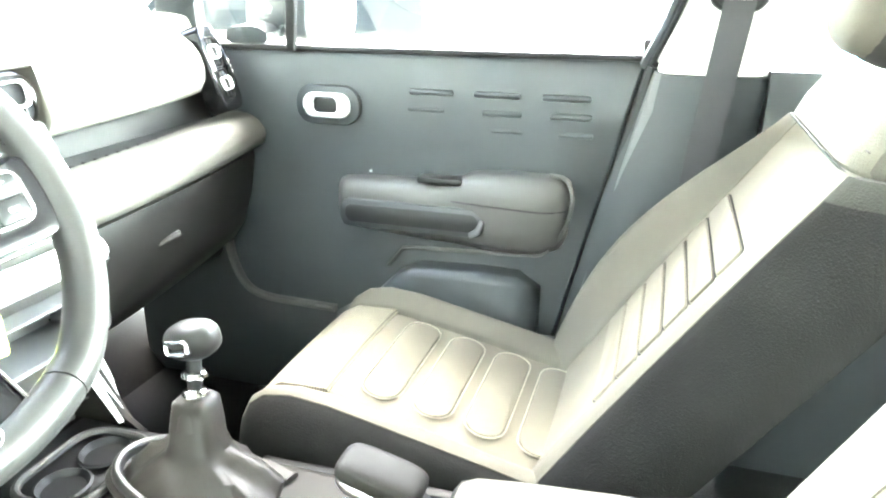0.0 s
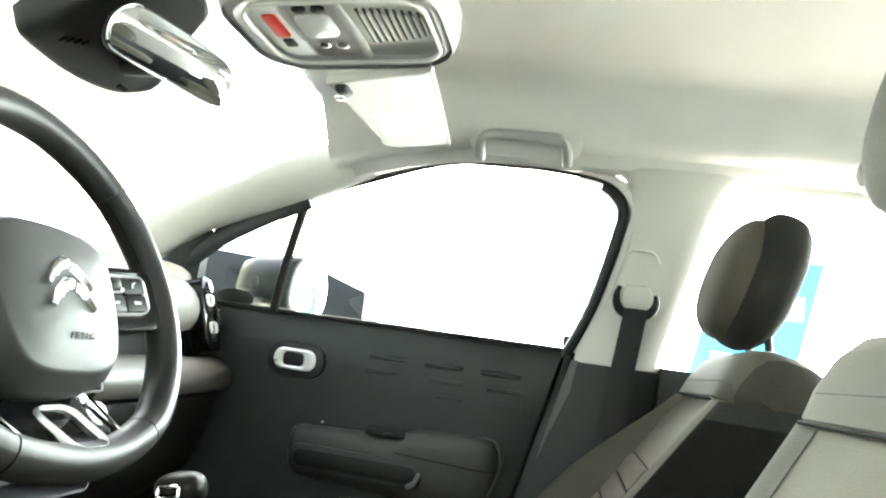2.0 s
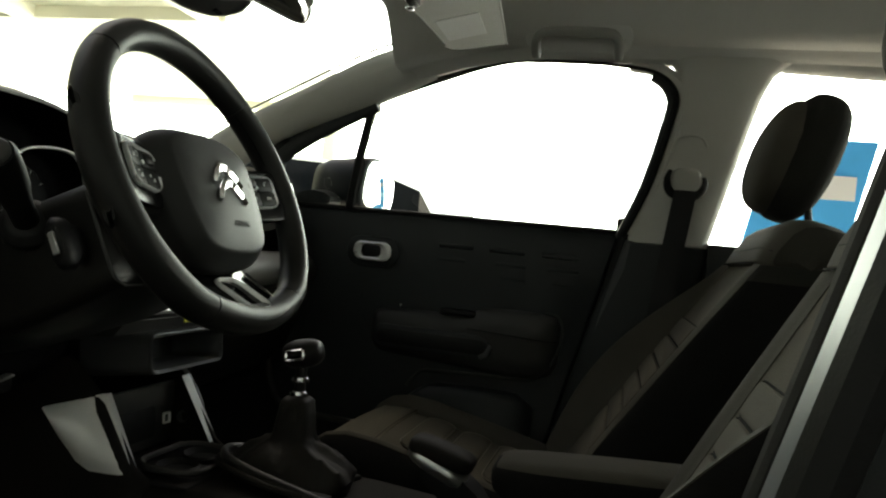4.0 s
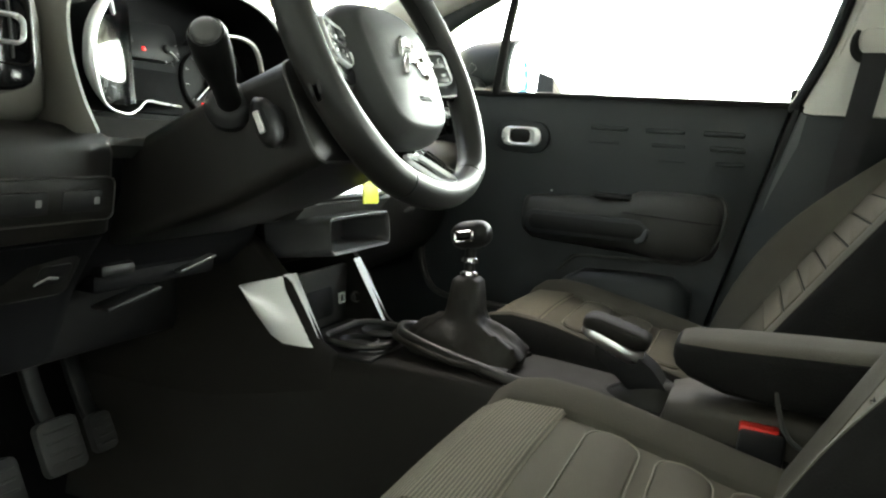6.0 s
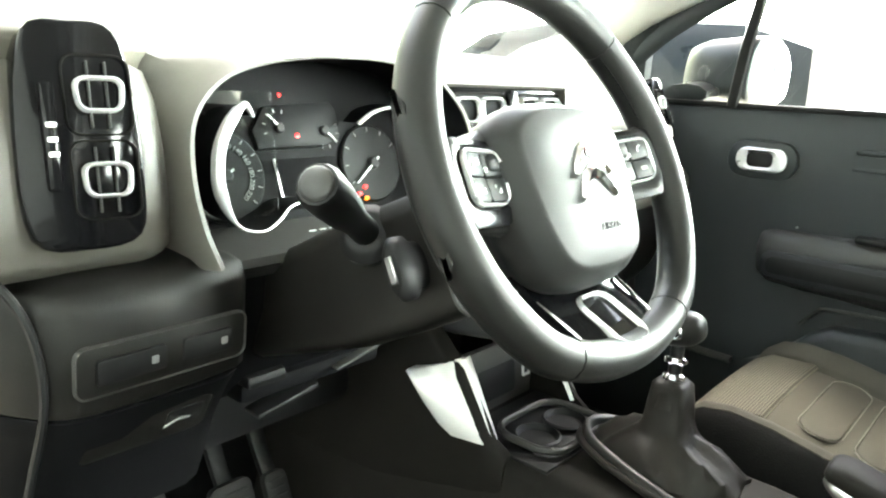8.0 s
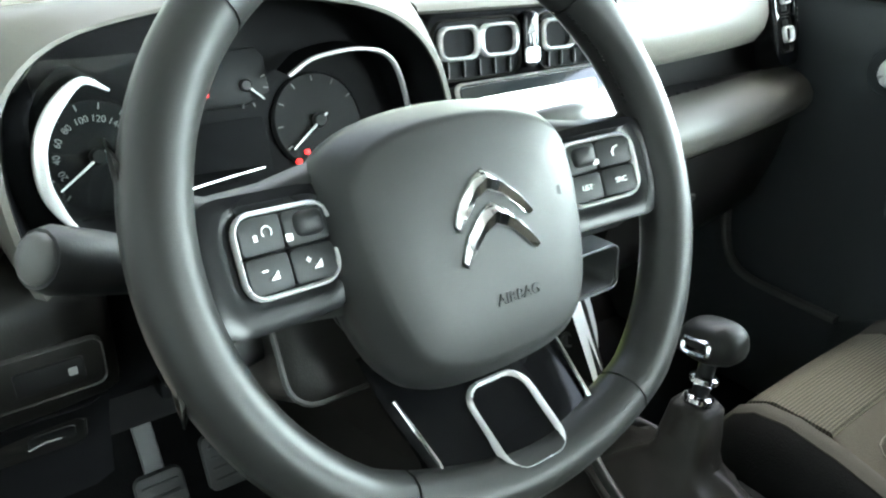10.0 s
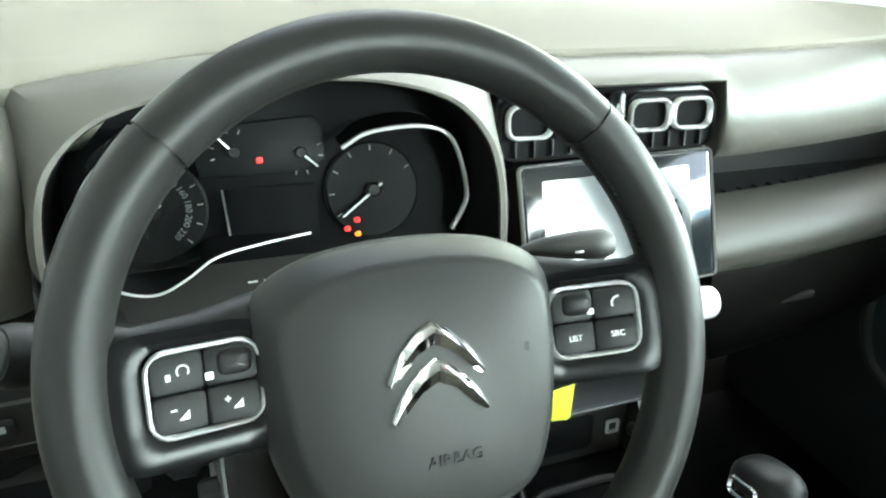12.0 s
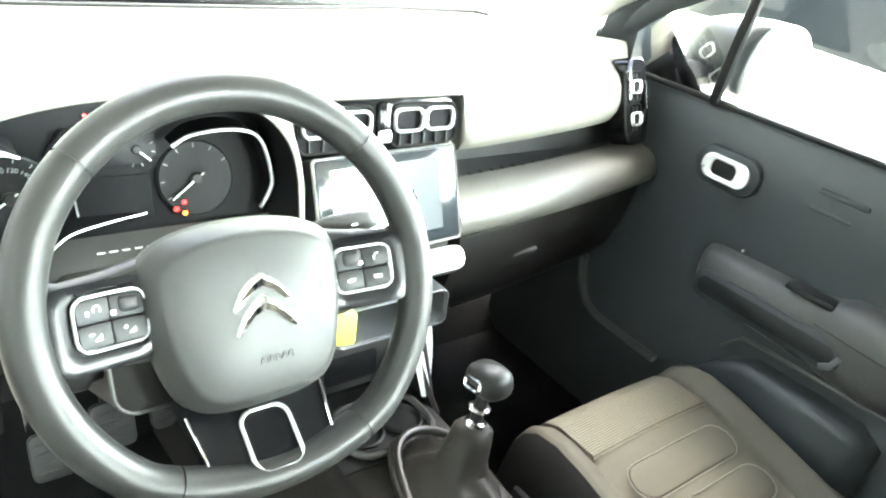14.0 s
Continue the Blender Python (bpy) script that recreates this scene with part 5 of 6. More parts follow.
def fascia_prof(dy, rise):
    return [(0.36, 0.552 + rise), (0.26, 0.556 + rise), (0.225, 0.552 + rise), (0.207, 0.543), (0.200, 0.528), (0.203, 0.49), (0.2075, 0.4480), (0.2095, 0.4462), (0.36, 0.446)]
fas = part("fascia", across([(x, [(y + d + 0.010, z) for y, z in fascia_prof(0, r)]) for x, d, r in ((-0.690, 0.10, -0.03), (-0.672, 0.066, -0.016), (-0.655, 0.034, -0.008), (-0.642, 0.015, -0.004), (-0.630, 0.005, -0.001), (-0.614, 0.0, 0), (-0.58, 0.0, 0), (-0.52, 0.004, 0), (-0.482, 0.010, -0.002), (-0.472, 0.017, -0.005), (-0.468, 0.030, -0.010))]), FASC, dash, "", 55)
# matt black in place of fascia plastic: the footwell's shade is in the colour
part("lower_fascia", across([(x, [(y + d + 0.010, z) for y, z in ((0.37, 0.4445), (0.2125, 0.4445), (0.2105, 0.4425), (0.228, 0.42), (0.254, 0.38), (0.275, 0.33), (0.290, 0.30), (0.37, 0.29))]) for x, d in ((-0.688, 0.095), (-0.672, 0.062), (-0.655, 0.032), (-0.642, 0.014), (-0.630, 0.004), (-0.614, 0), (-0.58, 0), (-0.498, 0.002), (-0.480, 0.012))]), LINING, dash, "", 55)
part("door_edge_trim", tube(spline([(-0.690, 0.265, 0.572), (-0.668, 0.246, 0.560), (-0.653, 0.233, 0.535), (-0.645, 0.228, 0.50), (-0.644, 0.230, 0.455), (-0.649, 0.255, 0.39), (-0.655, 0.285, 0.31), (-0.657, 0.31, 0.22)], 6), 0.0035, 8, up=(1, 0, 0)), BLACKP, dash)
fm = facing((-0.554, 0.2140, 0.4835), (0.03, -1, -0.1))
part("switch_frame", frame_ring(rrect(0.148, 0.044, 0.009, 4), rrect(0.1445, 0.0405, 0.008, 4), -0.003, 0.0020, fm), DASH, fas)
part("switch_bed", slab(rrect(0.1445, 0.0405, 0.008, 4), -0.004, 0.0004, 0.0002, fm), FASC, fas)
for x, w in ((-0.030, 0.056), (0.036, 0.046)):
    b = part("switch", slab(rrect(w, 0.021, 0.003, 3), -0.002, 0.0028, 0.001, fm @ Matrix.Translation((x, -0.001, 0))), BLACKP, fas)
    part("switch_mark", slab(rrect(0.006, 0.007, 0.001, 2), 0.0027, 0.0032, 0, fm @ Matrix.Translation((x + w * 0.32, -0.001, 0))), DIMP, b)
fm2 = facing((-0.555, 0.2495, 0.405), (0, -1, -0.62))
part("cubby_lid", slab([(x + 0.22 * y * (x < 0), y) for x, y in rrect(0.108, 0.050, 0.010, 4)], -0.006, 0.0014, 0.001, fm2), FASC, dash)
part("lid_gap", frame_ring([(x + 0.22 * y * (x < 0), y) for x, y in rrect(0.112, 0.054, 0.012, 4)], [(x + 0.22 * y * (x < 0), y) for x, y in rrect(0.1085, 0.0505, 0.0105, 4)], -0.004, 0.0006, fm2), DASH, dash)
part("lid_catch", slab(rrect(0.034, 0.026, 0.006, 4), 0.0, 0.0022, 0.0008, fm2 @ Matrix.Translation((0.030, 0.004, 0))), BLACKP, dash)
part("lid_mark", slab([(-0.012, -0.003), (0.0, 0.004), (0.012, 0.002), (0.012, 0.005), (0.0, 0.008), (-0.012, 0.001)], 0.0030, 0.0034, 0, fm2 @ Matrix.Translation((0.024, -0.004, -0.0004))), DIMP, dash)
# knee panel and wide bracket also carry the under-dash shade in their black
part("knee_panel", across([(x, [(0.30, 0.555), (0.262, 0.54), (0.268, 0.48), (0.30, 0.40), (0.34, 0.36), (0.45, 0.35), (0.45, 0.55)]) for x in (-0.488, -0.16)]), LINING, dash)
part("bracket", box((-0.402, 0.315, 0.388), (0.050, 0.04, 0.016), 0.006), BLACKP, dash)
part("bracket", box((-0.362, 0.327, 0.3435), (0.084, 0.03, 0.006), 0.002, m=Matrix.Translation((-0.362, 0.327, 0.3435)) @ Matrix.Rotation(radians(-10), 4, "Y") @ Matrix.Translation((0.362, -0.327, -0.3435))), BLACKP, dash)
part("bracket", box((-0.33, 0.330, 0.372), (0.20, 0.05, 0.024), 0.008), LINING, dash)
part("bracket", box((-0.275, 0.300, 0.379), (0.066, 0.014, 0.004), 0.0015, m=Matrix.Translation((-0.275, 0.3, 0.379)) @ Matrix.Rotation(radians(-12), 4, "Y") @ Matrix.Translation((0.275, -0.3, -0.379))), MIDP, dash)


def end_vent(s, parent):
    """Gloss black end panel with two stacked outlets."""
    c = Vector((-0.607, 0.226, 0.657) if s < 0 else (0.604, 0.356, 0.649))
    m = facing(c, (s * 0.15, -1, 0.18 if s < 0 else 0.34))
    outline = spline([(-0.036, -0.070), (-0.041, 0.0), (-0.030, 0.072), (0.0, 0.082), (0.030, 0.076), (0.040, 0.03), (0.042, -0.03), (0.036, -0.072), (0.0, -0.080)], 4, True)
    if s > 0:
        outline = [Vector((-p.x, p.y)) for p in outline]
    base = part("vent_panel", slab([(p.x, p.y) for p in outline], -0.03, 0.006, 0.006, m), PIANO, parent, "gloss black vent panel", 50)
    k = 0.0145 if s < 0 else -0.010
    for cy in (0.0295, -0.0305):
        part("vent_frame", frame_ring(rrect(0.046, 0.057, 0.010, 4, k, cy), rrect(0.0435, 0.0545, 0.009, 4, k, cy), 0.004, 0.009, m), CONS, base)
        part("outlet", slab(rrect(0.0435, 0.0545, 0.009, 4, k, cy), 0.0, 0.0055, 0.0, m), LINING, base)
        for i in (-1, 1):
            part("louvre", box((k + i * 0.006, cy, 0.0075), (0.0014, 0.047, 0.004), 0.0005, 1, m=m), MIDP, base)
        part("vent_ring", frame_ring([(k + (x - k) * (1 + 6 * (y - cy)), y) for x, y in rrect(0.033, 0.0255, 0.008, 4, k, cy)], [(k + (x - k) * (1 + 6 * (y - cy)), y) for x, y in rrect(0.0275, 0.020, 0.006, 4, k, cy)], 0.008, 0.015, m), SATINC, base, "chrome outlet ring")
    part("slider", box((k - 0.034 if s < 0 else k + 0.033, 0.0, 0.009), (0.010, 0.075, 0.010), 0.003, m=m), PIANO, base)
    for i in range(3):
        part("slider_rib", box((k - 0.034 if s < 0 else k + 0.033, -0.012 + 0.010 * i, 0.0155), (0.007, 0.004, 0.002), 0.0005, 1, m=m), CHROME, base)


end_vent(-1, dash)
end_vent(1, dash)

# ---------------- centre vents, screen, controls ----------------
vm = facing((-0.010, 0.298, 0.6625), (0, -1, 0.16))
vp = part("centre_vent", slab([(x if x > 0 else -0.132 + (x + 0.132) * 0.42, y if x > 0 else y * (1 + 0.02)) for x, y in rrect(0.264, 0.074, 0.034, 9)], -0.03, 0.009, 0.006, vm), PIANO, dash, "gloss black centre vent panel", 50)
for x0 in (-0.0685, 0.0675):
    part("vent_frame", frame_ring(rrect(0.114, 0.060, 0.016, 4, x0, 0.000), rrect(0.110, 0.056, 0.014, 4, x0, 0.000), 0.008, 0.0135, vm), CONS, vp)
    part("outlet", slab(rrect(0.110, 0.056, 0.014, 4, x0, 0.000), 0.004, 0.0095, 0, vm), LINING, vp)
    for j in range(5):
        part("louvre", box((x0 - 0.040 + 0.020 * j, -0.0185, 0.0115), (0.0018, 0.015, 0.004), 0, m=vm), BLACKP, vp)
    for j in (-1, 1):
        part("vent_ring", frame_ring(rrect(0.0495, 0.033, 0.011, 5, x0 + j * 0.026, 0.007), rrect(0.0430, 0.0265, 0.009, 5, x0 + j * 0.026, 0.007), 0.010, 0.018, vm), SATINC, vp, "chrome outlet ring")
part("hazard_switch", slab(rrect(0.020, 0.058, 0.007, 4, 0.0, 0.004), 0.008, 0.017, 0.004, vm), PIANO, vp)
part("hazard_mark", slab([(-0.007, 0.010), (0.007, 0.010), (0.0, 0.022)], 0.017, 0.0174, 0, vm), MIDP, vp)
part("lock_button", slab(rrect(0.020, 0.016, 0.004, 4, 0.0, -0.012), 0.016, 0.0185, 0.001, vm), SATINC, vp)
scm = facing((-0.0095, 0.246, 0.573), (0.05, -1, 0.38))
scr = part("touchscreen", slab(rrect(0.230, 0.134, 0.006, 3), -0.03, 0.004, 0.002, scm), BLACKP, dash, "dark touchscreen with a silver edge")
part("screen_frame", frame_ring(rrect(0.233, 0.137, 0.007, 3), rrect(0.228, 0.132, 0.005, 3), 0.001, 0.007, scm), SATIN, scr)
part("screen", slab(rrect(0.224, 0.128, 0.004, 3), 0.003, 0.0052, 0.0005, scm), SCREEN, scr, "glossy dark screen")
part("display", slab(rrect(0.176, 0.100, 0.002, 2, -0.004, 0.002), 0.0050, 0.0055, 0, scm), DISPLAY, scr, "unlit grey display area")
BB = facing((-0.004, 0.224, 0.477), (0, -1, 0.62))
bar = part("button_bar", slab(rrect(0.238, 0.036, 0.016, 6), 0.002, 0.012, 0.005, BB), SATINC, dash, "silver button bar under the screen")
part("bar_back", slab(rrect(0.230, 0.030, 0.013, 5), -0.04, 0.003, 0.002, BB), BLACKP, bar)
for i in range(7):
    bt = part("button", slab(rrect(0.026, 0.016, 0.004, 3, -0.087 + 0.029 * i, 0.004), 0.010, 0.0145, 0.0015, BB), SILVERP, bar)
    part("button_mark", slab(rrect(0.006, 0.004, 0.001, 2, -0.087 + 0.029 * i, 0.004), 0.0144, 0.0149, 0, BB), MIDP, bt)
part("stack_foot", across([(x, [(0.30, 0.462), (0.235, 0.460), (0.232, 0.452), (0.25, 0.430), (0.32, 0.42)]) for x in (-0.125, 0.135)]), MIDP, dash)

# open bin under the controls
bz = thing("storage_bin", (0.012, 0.27, 0.35), "grey open storage bin with a pale rim under the dash", "storage bin")
bnm = facing((-0.002, 0.212, 0.405), (0, -1, 0.12))
sh = []
for k, (w, h, z) in enumerate(((0.200, 0.066, -0.11), (0.192, 0.060, -0.004), (0.188, 0.056, 0.003), (0.180, 0.049, 0.003), (0.176, 0.045, -0.004), (0.170, 0.040, -0.085), (0.170, 0.040, -0.0851))):
    sh.append([bnm @ Vector((x, y, z)) for x, y in rrect(w, h, 0.014 if k < 3 else 0.010, 4)])
part("bin_shell", loft(sh), BINM, bz, "", 45)
part("bin_rim", frame_ring(rrect(0.190, 0.059, 0.014, 4), rrect(0.183, 0.052, 0.012, 4), 0.002, 0.0065, bnm), BINM, bz, "thin pale rim")
part("stack_web", box((0.012, 0.33, 0.40), (0.22, 0.06, 0.10), 0.01), CONS, dash)

# ---------------- rest of the steering wheel ----------------
for s in (1, -1):
    # spoke between hub and rim
    secs = []
    for x, y0, y1, z0, z1 in ((0.060, -0.040, 0.043, -0.022, 0.006), (0.080, -0.040, 0.042, -0.020, 0.0055), (0.11, -0.036, 0.036, -0.018, 0.0045), (0.140, -0.034, 0.034, -0.014, 0.004), (0.158, -0.040, 0.040, -0.012, 0.004), (0.170, -0.054, 0.054, -0.009, 0.006), (0.176, -0.064, 0.066, -0.006, 0.005)):
        r = 0.008
        secs.append([(s * x, y0, z0 + r), (s * x, y0 + r, z0), (s * x, y1 - r, z0), (s * x, y1, z0 + r), (s * x, y1, z1 - r), (s * x, y1 - r, z1), (s * x, y0 + r, z1), (s * x, y0, z1 - r)])
    sp = part("spoke", loft(secs), LEATH, wheel, "", 55)
    pm = Matrix.Translation((s * 0.1080, 0.001, 0.004))
    o = [(x + s * 0.003, y) for x, y in rrect(0.084, 0.066, 0.018, 5, s * 0.003, -0.003)]
    part("switch_plate", frame_ring(o, rrect(0.0525, 0.0390, 0.010, 5), -0.004, 0.0045, pm), BEZEL, sp, "gloss black switch plate")
    part("switch_bed", slab(rrect(0.052, 0.0385, 0.010, 5), -0.004, 0.0015, 0, pm), LINING, sp)
    part("switch_surround", frame_ring(rrect(0.0560, 0.0425, 0.011, 5), rrect(0.0515, 0.0380, 0.009, 5), 0.003, 0.0085, pm), SATINC, sp, "satin chrome surround")
    for i, (cx, cy, w, h) in enumerate(((-0.0127, 0.0093, 0.0250, 0.0180), (0.0127, 0.0093, 0.0250, 0.0180), (-0.0127, -0.0093, 0.0250, 0.0180), (0.0127, -0.0093, 0.0250, 0.0180))):
        b = part("button", slab(rrect(w, h, 0.003, 3, cx, cy), 0.003, 0.0075, 0.0015, pm), BUTTON, sp)
        roller = (i == 1 and s < 0) or (i == 0 and s > 0)
        if roller:
            part("roller", pillow(0.0085, 0.0065, 0.004, 3.5, 2.2, pm @ Matrix.Translation((cx + 0.002, cy + 0.001, 0.0075)), 20, 8), BLACKP, b)
            part("button_mark", slab(rrect(0.004, 0.0035, 0.0005, 2, cx - s * -0.0105 * (1 if s < 0 else 1), cy - 0.004), 0.0074, 0.0087, 0, pm), WHITE, b)
        elif s > 0 and i >= 2:
            text_mesh("button_mark", ("LIST", "SRC")[i - 2], 0.0046, pm @ Matrix.Translation((cx, cy, 0.0086)), WHITE, b)
        elif s > 0:
            part("button_mark", tube([pm @ Vector((cx + 0.0006 + x, cy + y, 0.0085)) for x, y in ((-0.0022, -0.0026), (-0.0026, 0.0), (-0.0010, 0.0026), (0.0016, 0.0034))], 0.0006, 5), WHITE, b)
        elif s < 0 and i == 0:
            part("button_mark", tube([pm @ Vector((cx + 0.003 + 0.0028 * math.cos(a), cy + 0.001 + 0.0028 * math.sin(a), 0.0085)) for a in [radians(-40 + 26 * k) for k in range(11)]], 0.0004, 4), WHITE, b)
            part("button_mark", box((cx - 0.004, cy - 0.001, 0.0084), (0.0022, 0.003, 0.0006), 0, m=pm), WHITE, b)
        else:
            part("button_mark", slab([(cx - 0.001, cy - 0.003), (cx + 0.004, cy - 0.003), (cx + 0.004, cy + 0.0010)], 0.0074, 0.0087, 0, pm), WHITE, b)
            part("button_mark", box((cx - 0.003, cy + 0.002, 0.0084), (0.003, 0.0007, 0.0006), 0, m=pm), WHITE, b)
            if i == 3:
                part("button_mark", box((cx - 0.003, cy + 0.002, 0.0085), (0.0007, 0.003, 0.0006), 0, m=pm), WHITE, b)
# lower spoke: gloss black with a silver loop
secs = []
for y, x0, x1, z0, z1 in ((-0.070, -0.066, 0.066, -0.036, -0.024), (-0.10, -0.063, 0.063, -0.032, -0.015), (-0.13, -0.058, 0.058, -0.020, -0.001), (-0.155, -0.058, 0.058, -0.012, 0.009), (-0.163, -0.062, 0.062, -0.01, 0.010)):
    r = 0.005
    secs.append([(x0, y, z0), (x1, y, z0), (x1 + 0.003, y, z1 - r), (x1 - r, y, z1), (x0 + r, y, z1), (x0 - 0.003, y, z1 - r)])
low = part("lower_spoke", loft(secs), GLOSSB, wheel, "gloss black lower spoke", 40)
lm = Matrix.Translation((0.001, -0.131, 0.0015)) @ Matrix.Rotation(radians(-24), 4, "X")
loop_o, loop_i = rrect(0.046, 0.054, 0.013, 5, 0, 0.004), rrect(0.040, 0.048, 0.011, 5, 0, 0.004)
part("loop_trim", frame_ring(loop_o, loop_i, -0.004, 0.006, lm), SATINC, low, "satin silver loop")
part("loop_well", slab(loop_i, -0.006, 0.0005, 0, lm), GLOSSB, low)
for s in (1, -1):
    part("spoke_edge", tube([(s * 0.061, -0.095, -0.0155), (s * 0.0565, -0.13, 0.0), (s * 0.057, -0.158, 0.010)], 0.0014, 6), CHROME, low)

# stitching along the inner side of the rim
for a0, a1 in ((16, 42),):
    bm = bmesh.new()
    for i in range(17):
        a = radians(a0 + (a1 - a0) * i / 16)
        r = RR - 0.0162
        box((0, 0, 0), (0.0012, 0.0034, 0.0012), 0, m=Matrix.Translation((r * math.cos(a), r * math.sin(a), 0.0030)) @ Matrix.Rotation(a + 0.5, 4, "Z"), bm=bm)
    part("stitching", bm, LINING, wheel, "fine dark stitches")

# emblem on the hub: two plain chevrons
def hub_h(x, y):
    r = math.hypot(x / 0.086, (y + 0.02) / 0.081)
    return 0.0335 - 0.0085 * min(1.0, r) ** 1.7


def chevron(y0):
    """A chevron with a ridge along its arms and rounded tips."""
    out = [(0.0262, -0.0270), (0.0225, -0.0195), (0.018, -0.0135), (0.0085, -0.0045), (0.0, 0.0)]
    inn = [(0.0245, -0.0312), (0.0212, -0.0290), (0.018, -0.0255), (0.009, -0.0165), (0.0, -0.0125)]
    pairs = list(zip(out, inn)) + [((-a[0], a[1]), (-b[0], b[1])) for a, b in list(zip(out, inn))[-2::-1]]
    secs = []
    for a, b in pairs:
        row = []
        for k, h in ((0.0, -0.003), (0.0, 0.0010), (0.06, 0.0020), (0.45, 0.0046), (0.94, 0.0020), (1.0, 0.0010), (1.0, -0.003)):
            x, y = a[0] + (b[0] - a[0]) * k + 0.002, a[1] + (b[1] - a[1]) * k + y0
            row.append((x, y, hub_h(x, y) + h))
        secs.append(row)
    return loft(secs)


part("emblem", chevron(0.018), CHROME, hub, "polished chrome chevron", 30)
part("emblem", chevron(-0.001), CHROME, hub, "polished chrome chevron", 30)
text_mesh("raised_word", "AIRBAG", 0.0088, Matrix.Translation((0.008, -0.054, hub_h(0.006, -0.054) + 0.0006)) @ Matrix.Rotation(0.097, 4, "X"), BLACKP, hub)
part("horn_mark", slab([(-0.003, 0.0015), (0.004, 0.003), (0.004, -0.003), (-0.003, -0.0015)], 0.0, 0.0003, 0, Matrix.Translation((0.053, -0.004, hub_h(0.053, -0.004) + 0.0002))), BLACKP, hub)

# the rim stands proud of the hub
def dish(ob):
    for c in ob.children:
        if c.type == "MESH":
            for v in c.data.vertices:
                k = min(1.0, max(0.0, (math.hypot(v.co.x, v.co.y) - 0.085) / 0.075))
                k = k * k * (3 - 2 * k)
                v.co.z += 0.015 * k
                v.co.x *= 1 - 0.015 * k
                v.co.y *= 1 - 0.015 * k
        dish(c)


dish(wheel)

# ---------------- steering column ----------------
colm = thing("steering_column", WM, "dark grey steering column cover with control stalks", "steering column", local=True)
part("collar", lathe([(0.060, -0.065), (0.070, -0.060), (0.074, -0.040), (0.066, -0.026), (0.05, -0.020)], 32, Matrix.Translation((0, -0.02, 0))), BLACKP, colm, "", 40)


def shroud_sec(z, w, y0, y1, r=0.018):
    return [(x, y, z) for x, y in rrect(2 * w, y1 - y0, r, 4, 0.0, (y0 + y1) / 2)]


shroud = part("shroud", loft([shroud_sec(-0.047, 0.096, -0.083, 0.010), shroud_sec(-0.053, 0.104, -0.091, 0.017), shroud_sec(-0.12, 0.107, -0.092, 0.020), shroud_sec(-0.18, 0.109, -0.092, 0.021), shroud_sec(-0.25, 0.111, -0.084, 0.021), shroud_sec(-0.34, 0.112, -0.073, 0.022)]), COLUMN, colm, "smooth dark grey column cover", 40)
part("shroud_edge", tube([(x, y, -0.052) for x, y in rrect(0.207, 0.107, 0.018, 5, 0, -0.037)], 0.0018, 5, True), MIDP, shroud)
for s in (-1, 1):
    a = Vector((s * 0.106, -0.002, -0.122))
    b = Vector((-0.205, 0.025, -0.046))
    if s > 0:
        way = spline([(0.064, 0.008, -0.075), (0.080, 0.034, -0.048), (0.100, 0.042, -0.036), (0.128, 0.043, -0.033), (0.156, 0.041, -0.033)], 4)
        st = part("stalk", sweep(way, circle(0.0085, 14, 0.0065), up=(0, 0, 1), scale=[0.9 - 0.25 * math.sin(math.pi * min(1, k / 9)) + 0.4 * max(0, (k - 9) / 7) for k in range(16)] + [0.9]), DASH, colm, "slim dark wiper stalk", 60)
        for k in (8, 12):
            part("stalk_mark", box(tuple(way[k] + Vector((0, -0.0045, 0.0065))), (0.006, 0.0014, 0.002), 0.0004, 1), WHITE, st)
        continue
    st = part("stalk", sweep([a, a.lerp(b, 0.12), a.lerp(b, 0.3), a.lerp(b, 0.45), a.lerp(b, 0.55), a.lerp(b, 0.72), a.lerp(b, 0.95), b], circle(0.0165, 14), up=(0, 0, 1), scale=[0.8, 0.72, 0.72, 0.82, 0.96, 1.04, 1.05, 0.9]), BLACKP, colm, "black control stalk", 60)
    part("stalk_cap", sweep([a.lerp(b, 0.985), a.lerp(b, 1.01), a.lerp(b, 1.03), a.lerp(b, 1.04)], circle(0.013, 14), up=(0, 0, 1), scale=[1.0, 1.0, 0.8, 0.3]), MIDP, st, "paler end cap", 60)
    part("stalk_boot", lathe([(0.026, -0.004), (0.026, 0.004), (0.020, 0.010), (0.016, 0.012)], 18, facing(a, b - a, (0, 1, 0))), BLACKP, colm)
    for k in (0.5, 0.62):
        c = a.lerp(b, k) + Vector((0, 0.006, 0.0145))
        part("stalk_mark", box(tuple(c), (0.009, 0.004, 0.002), 0.0005, 1), WHITE, st)
cr = part("cruise_stalk", loft([[(x, y * k * 1.6 - 0.040, -0.076 + z * k * 0.75) for y, z in circle(1, 16)] for x, k in ((-0.104, 0.012), (-0.114, 0.013), (-0.118, 0.016), (-0.130, 0.016), (-0.135, 0.012))]), BLACKP, colm, "small black control knob", 50)
part("knob_mark", box((-0.1355, -0.040, -0.076), (0.003, 0.022, 0.007), 0.001, 1), SATIN, cr)
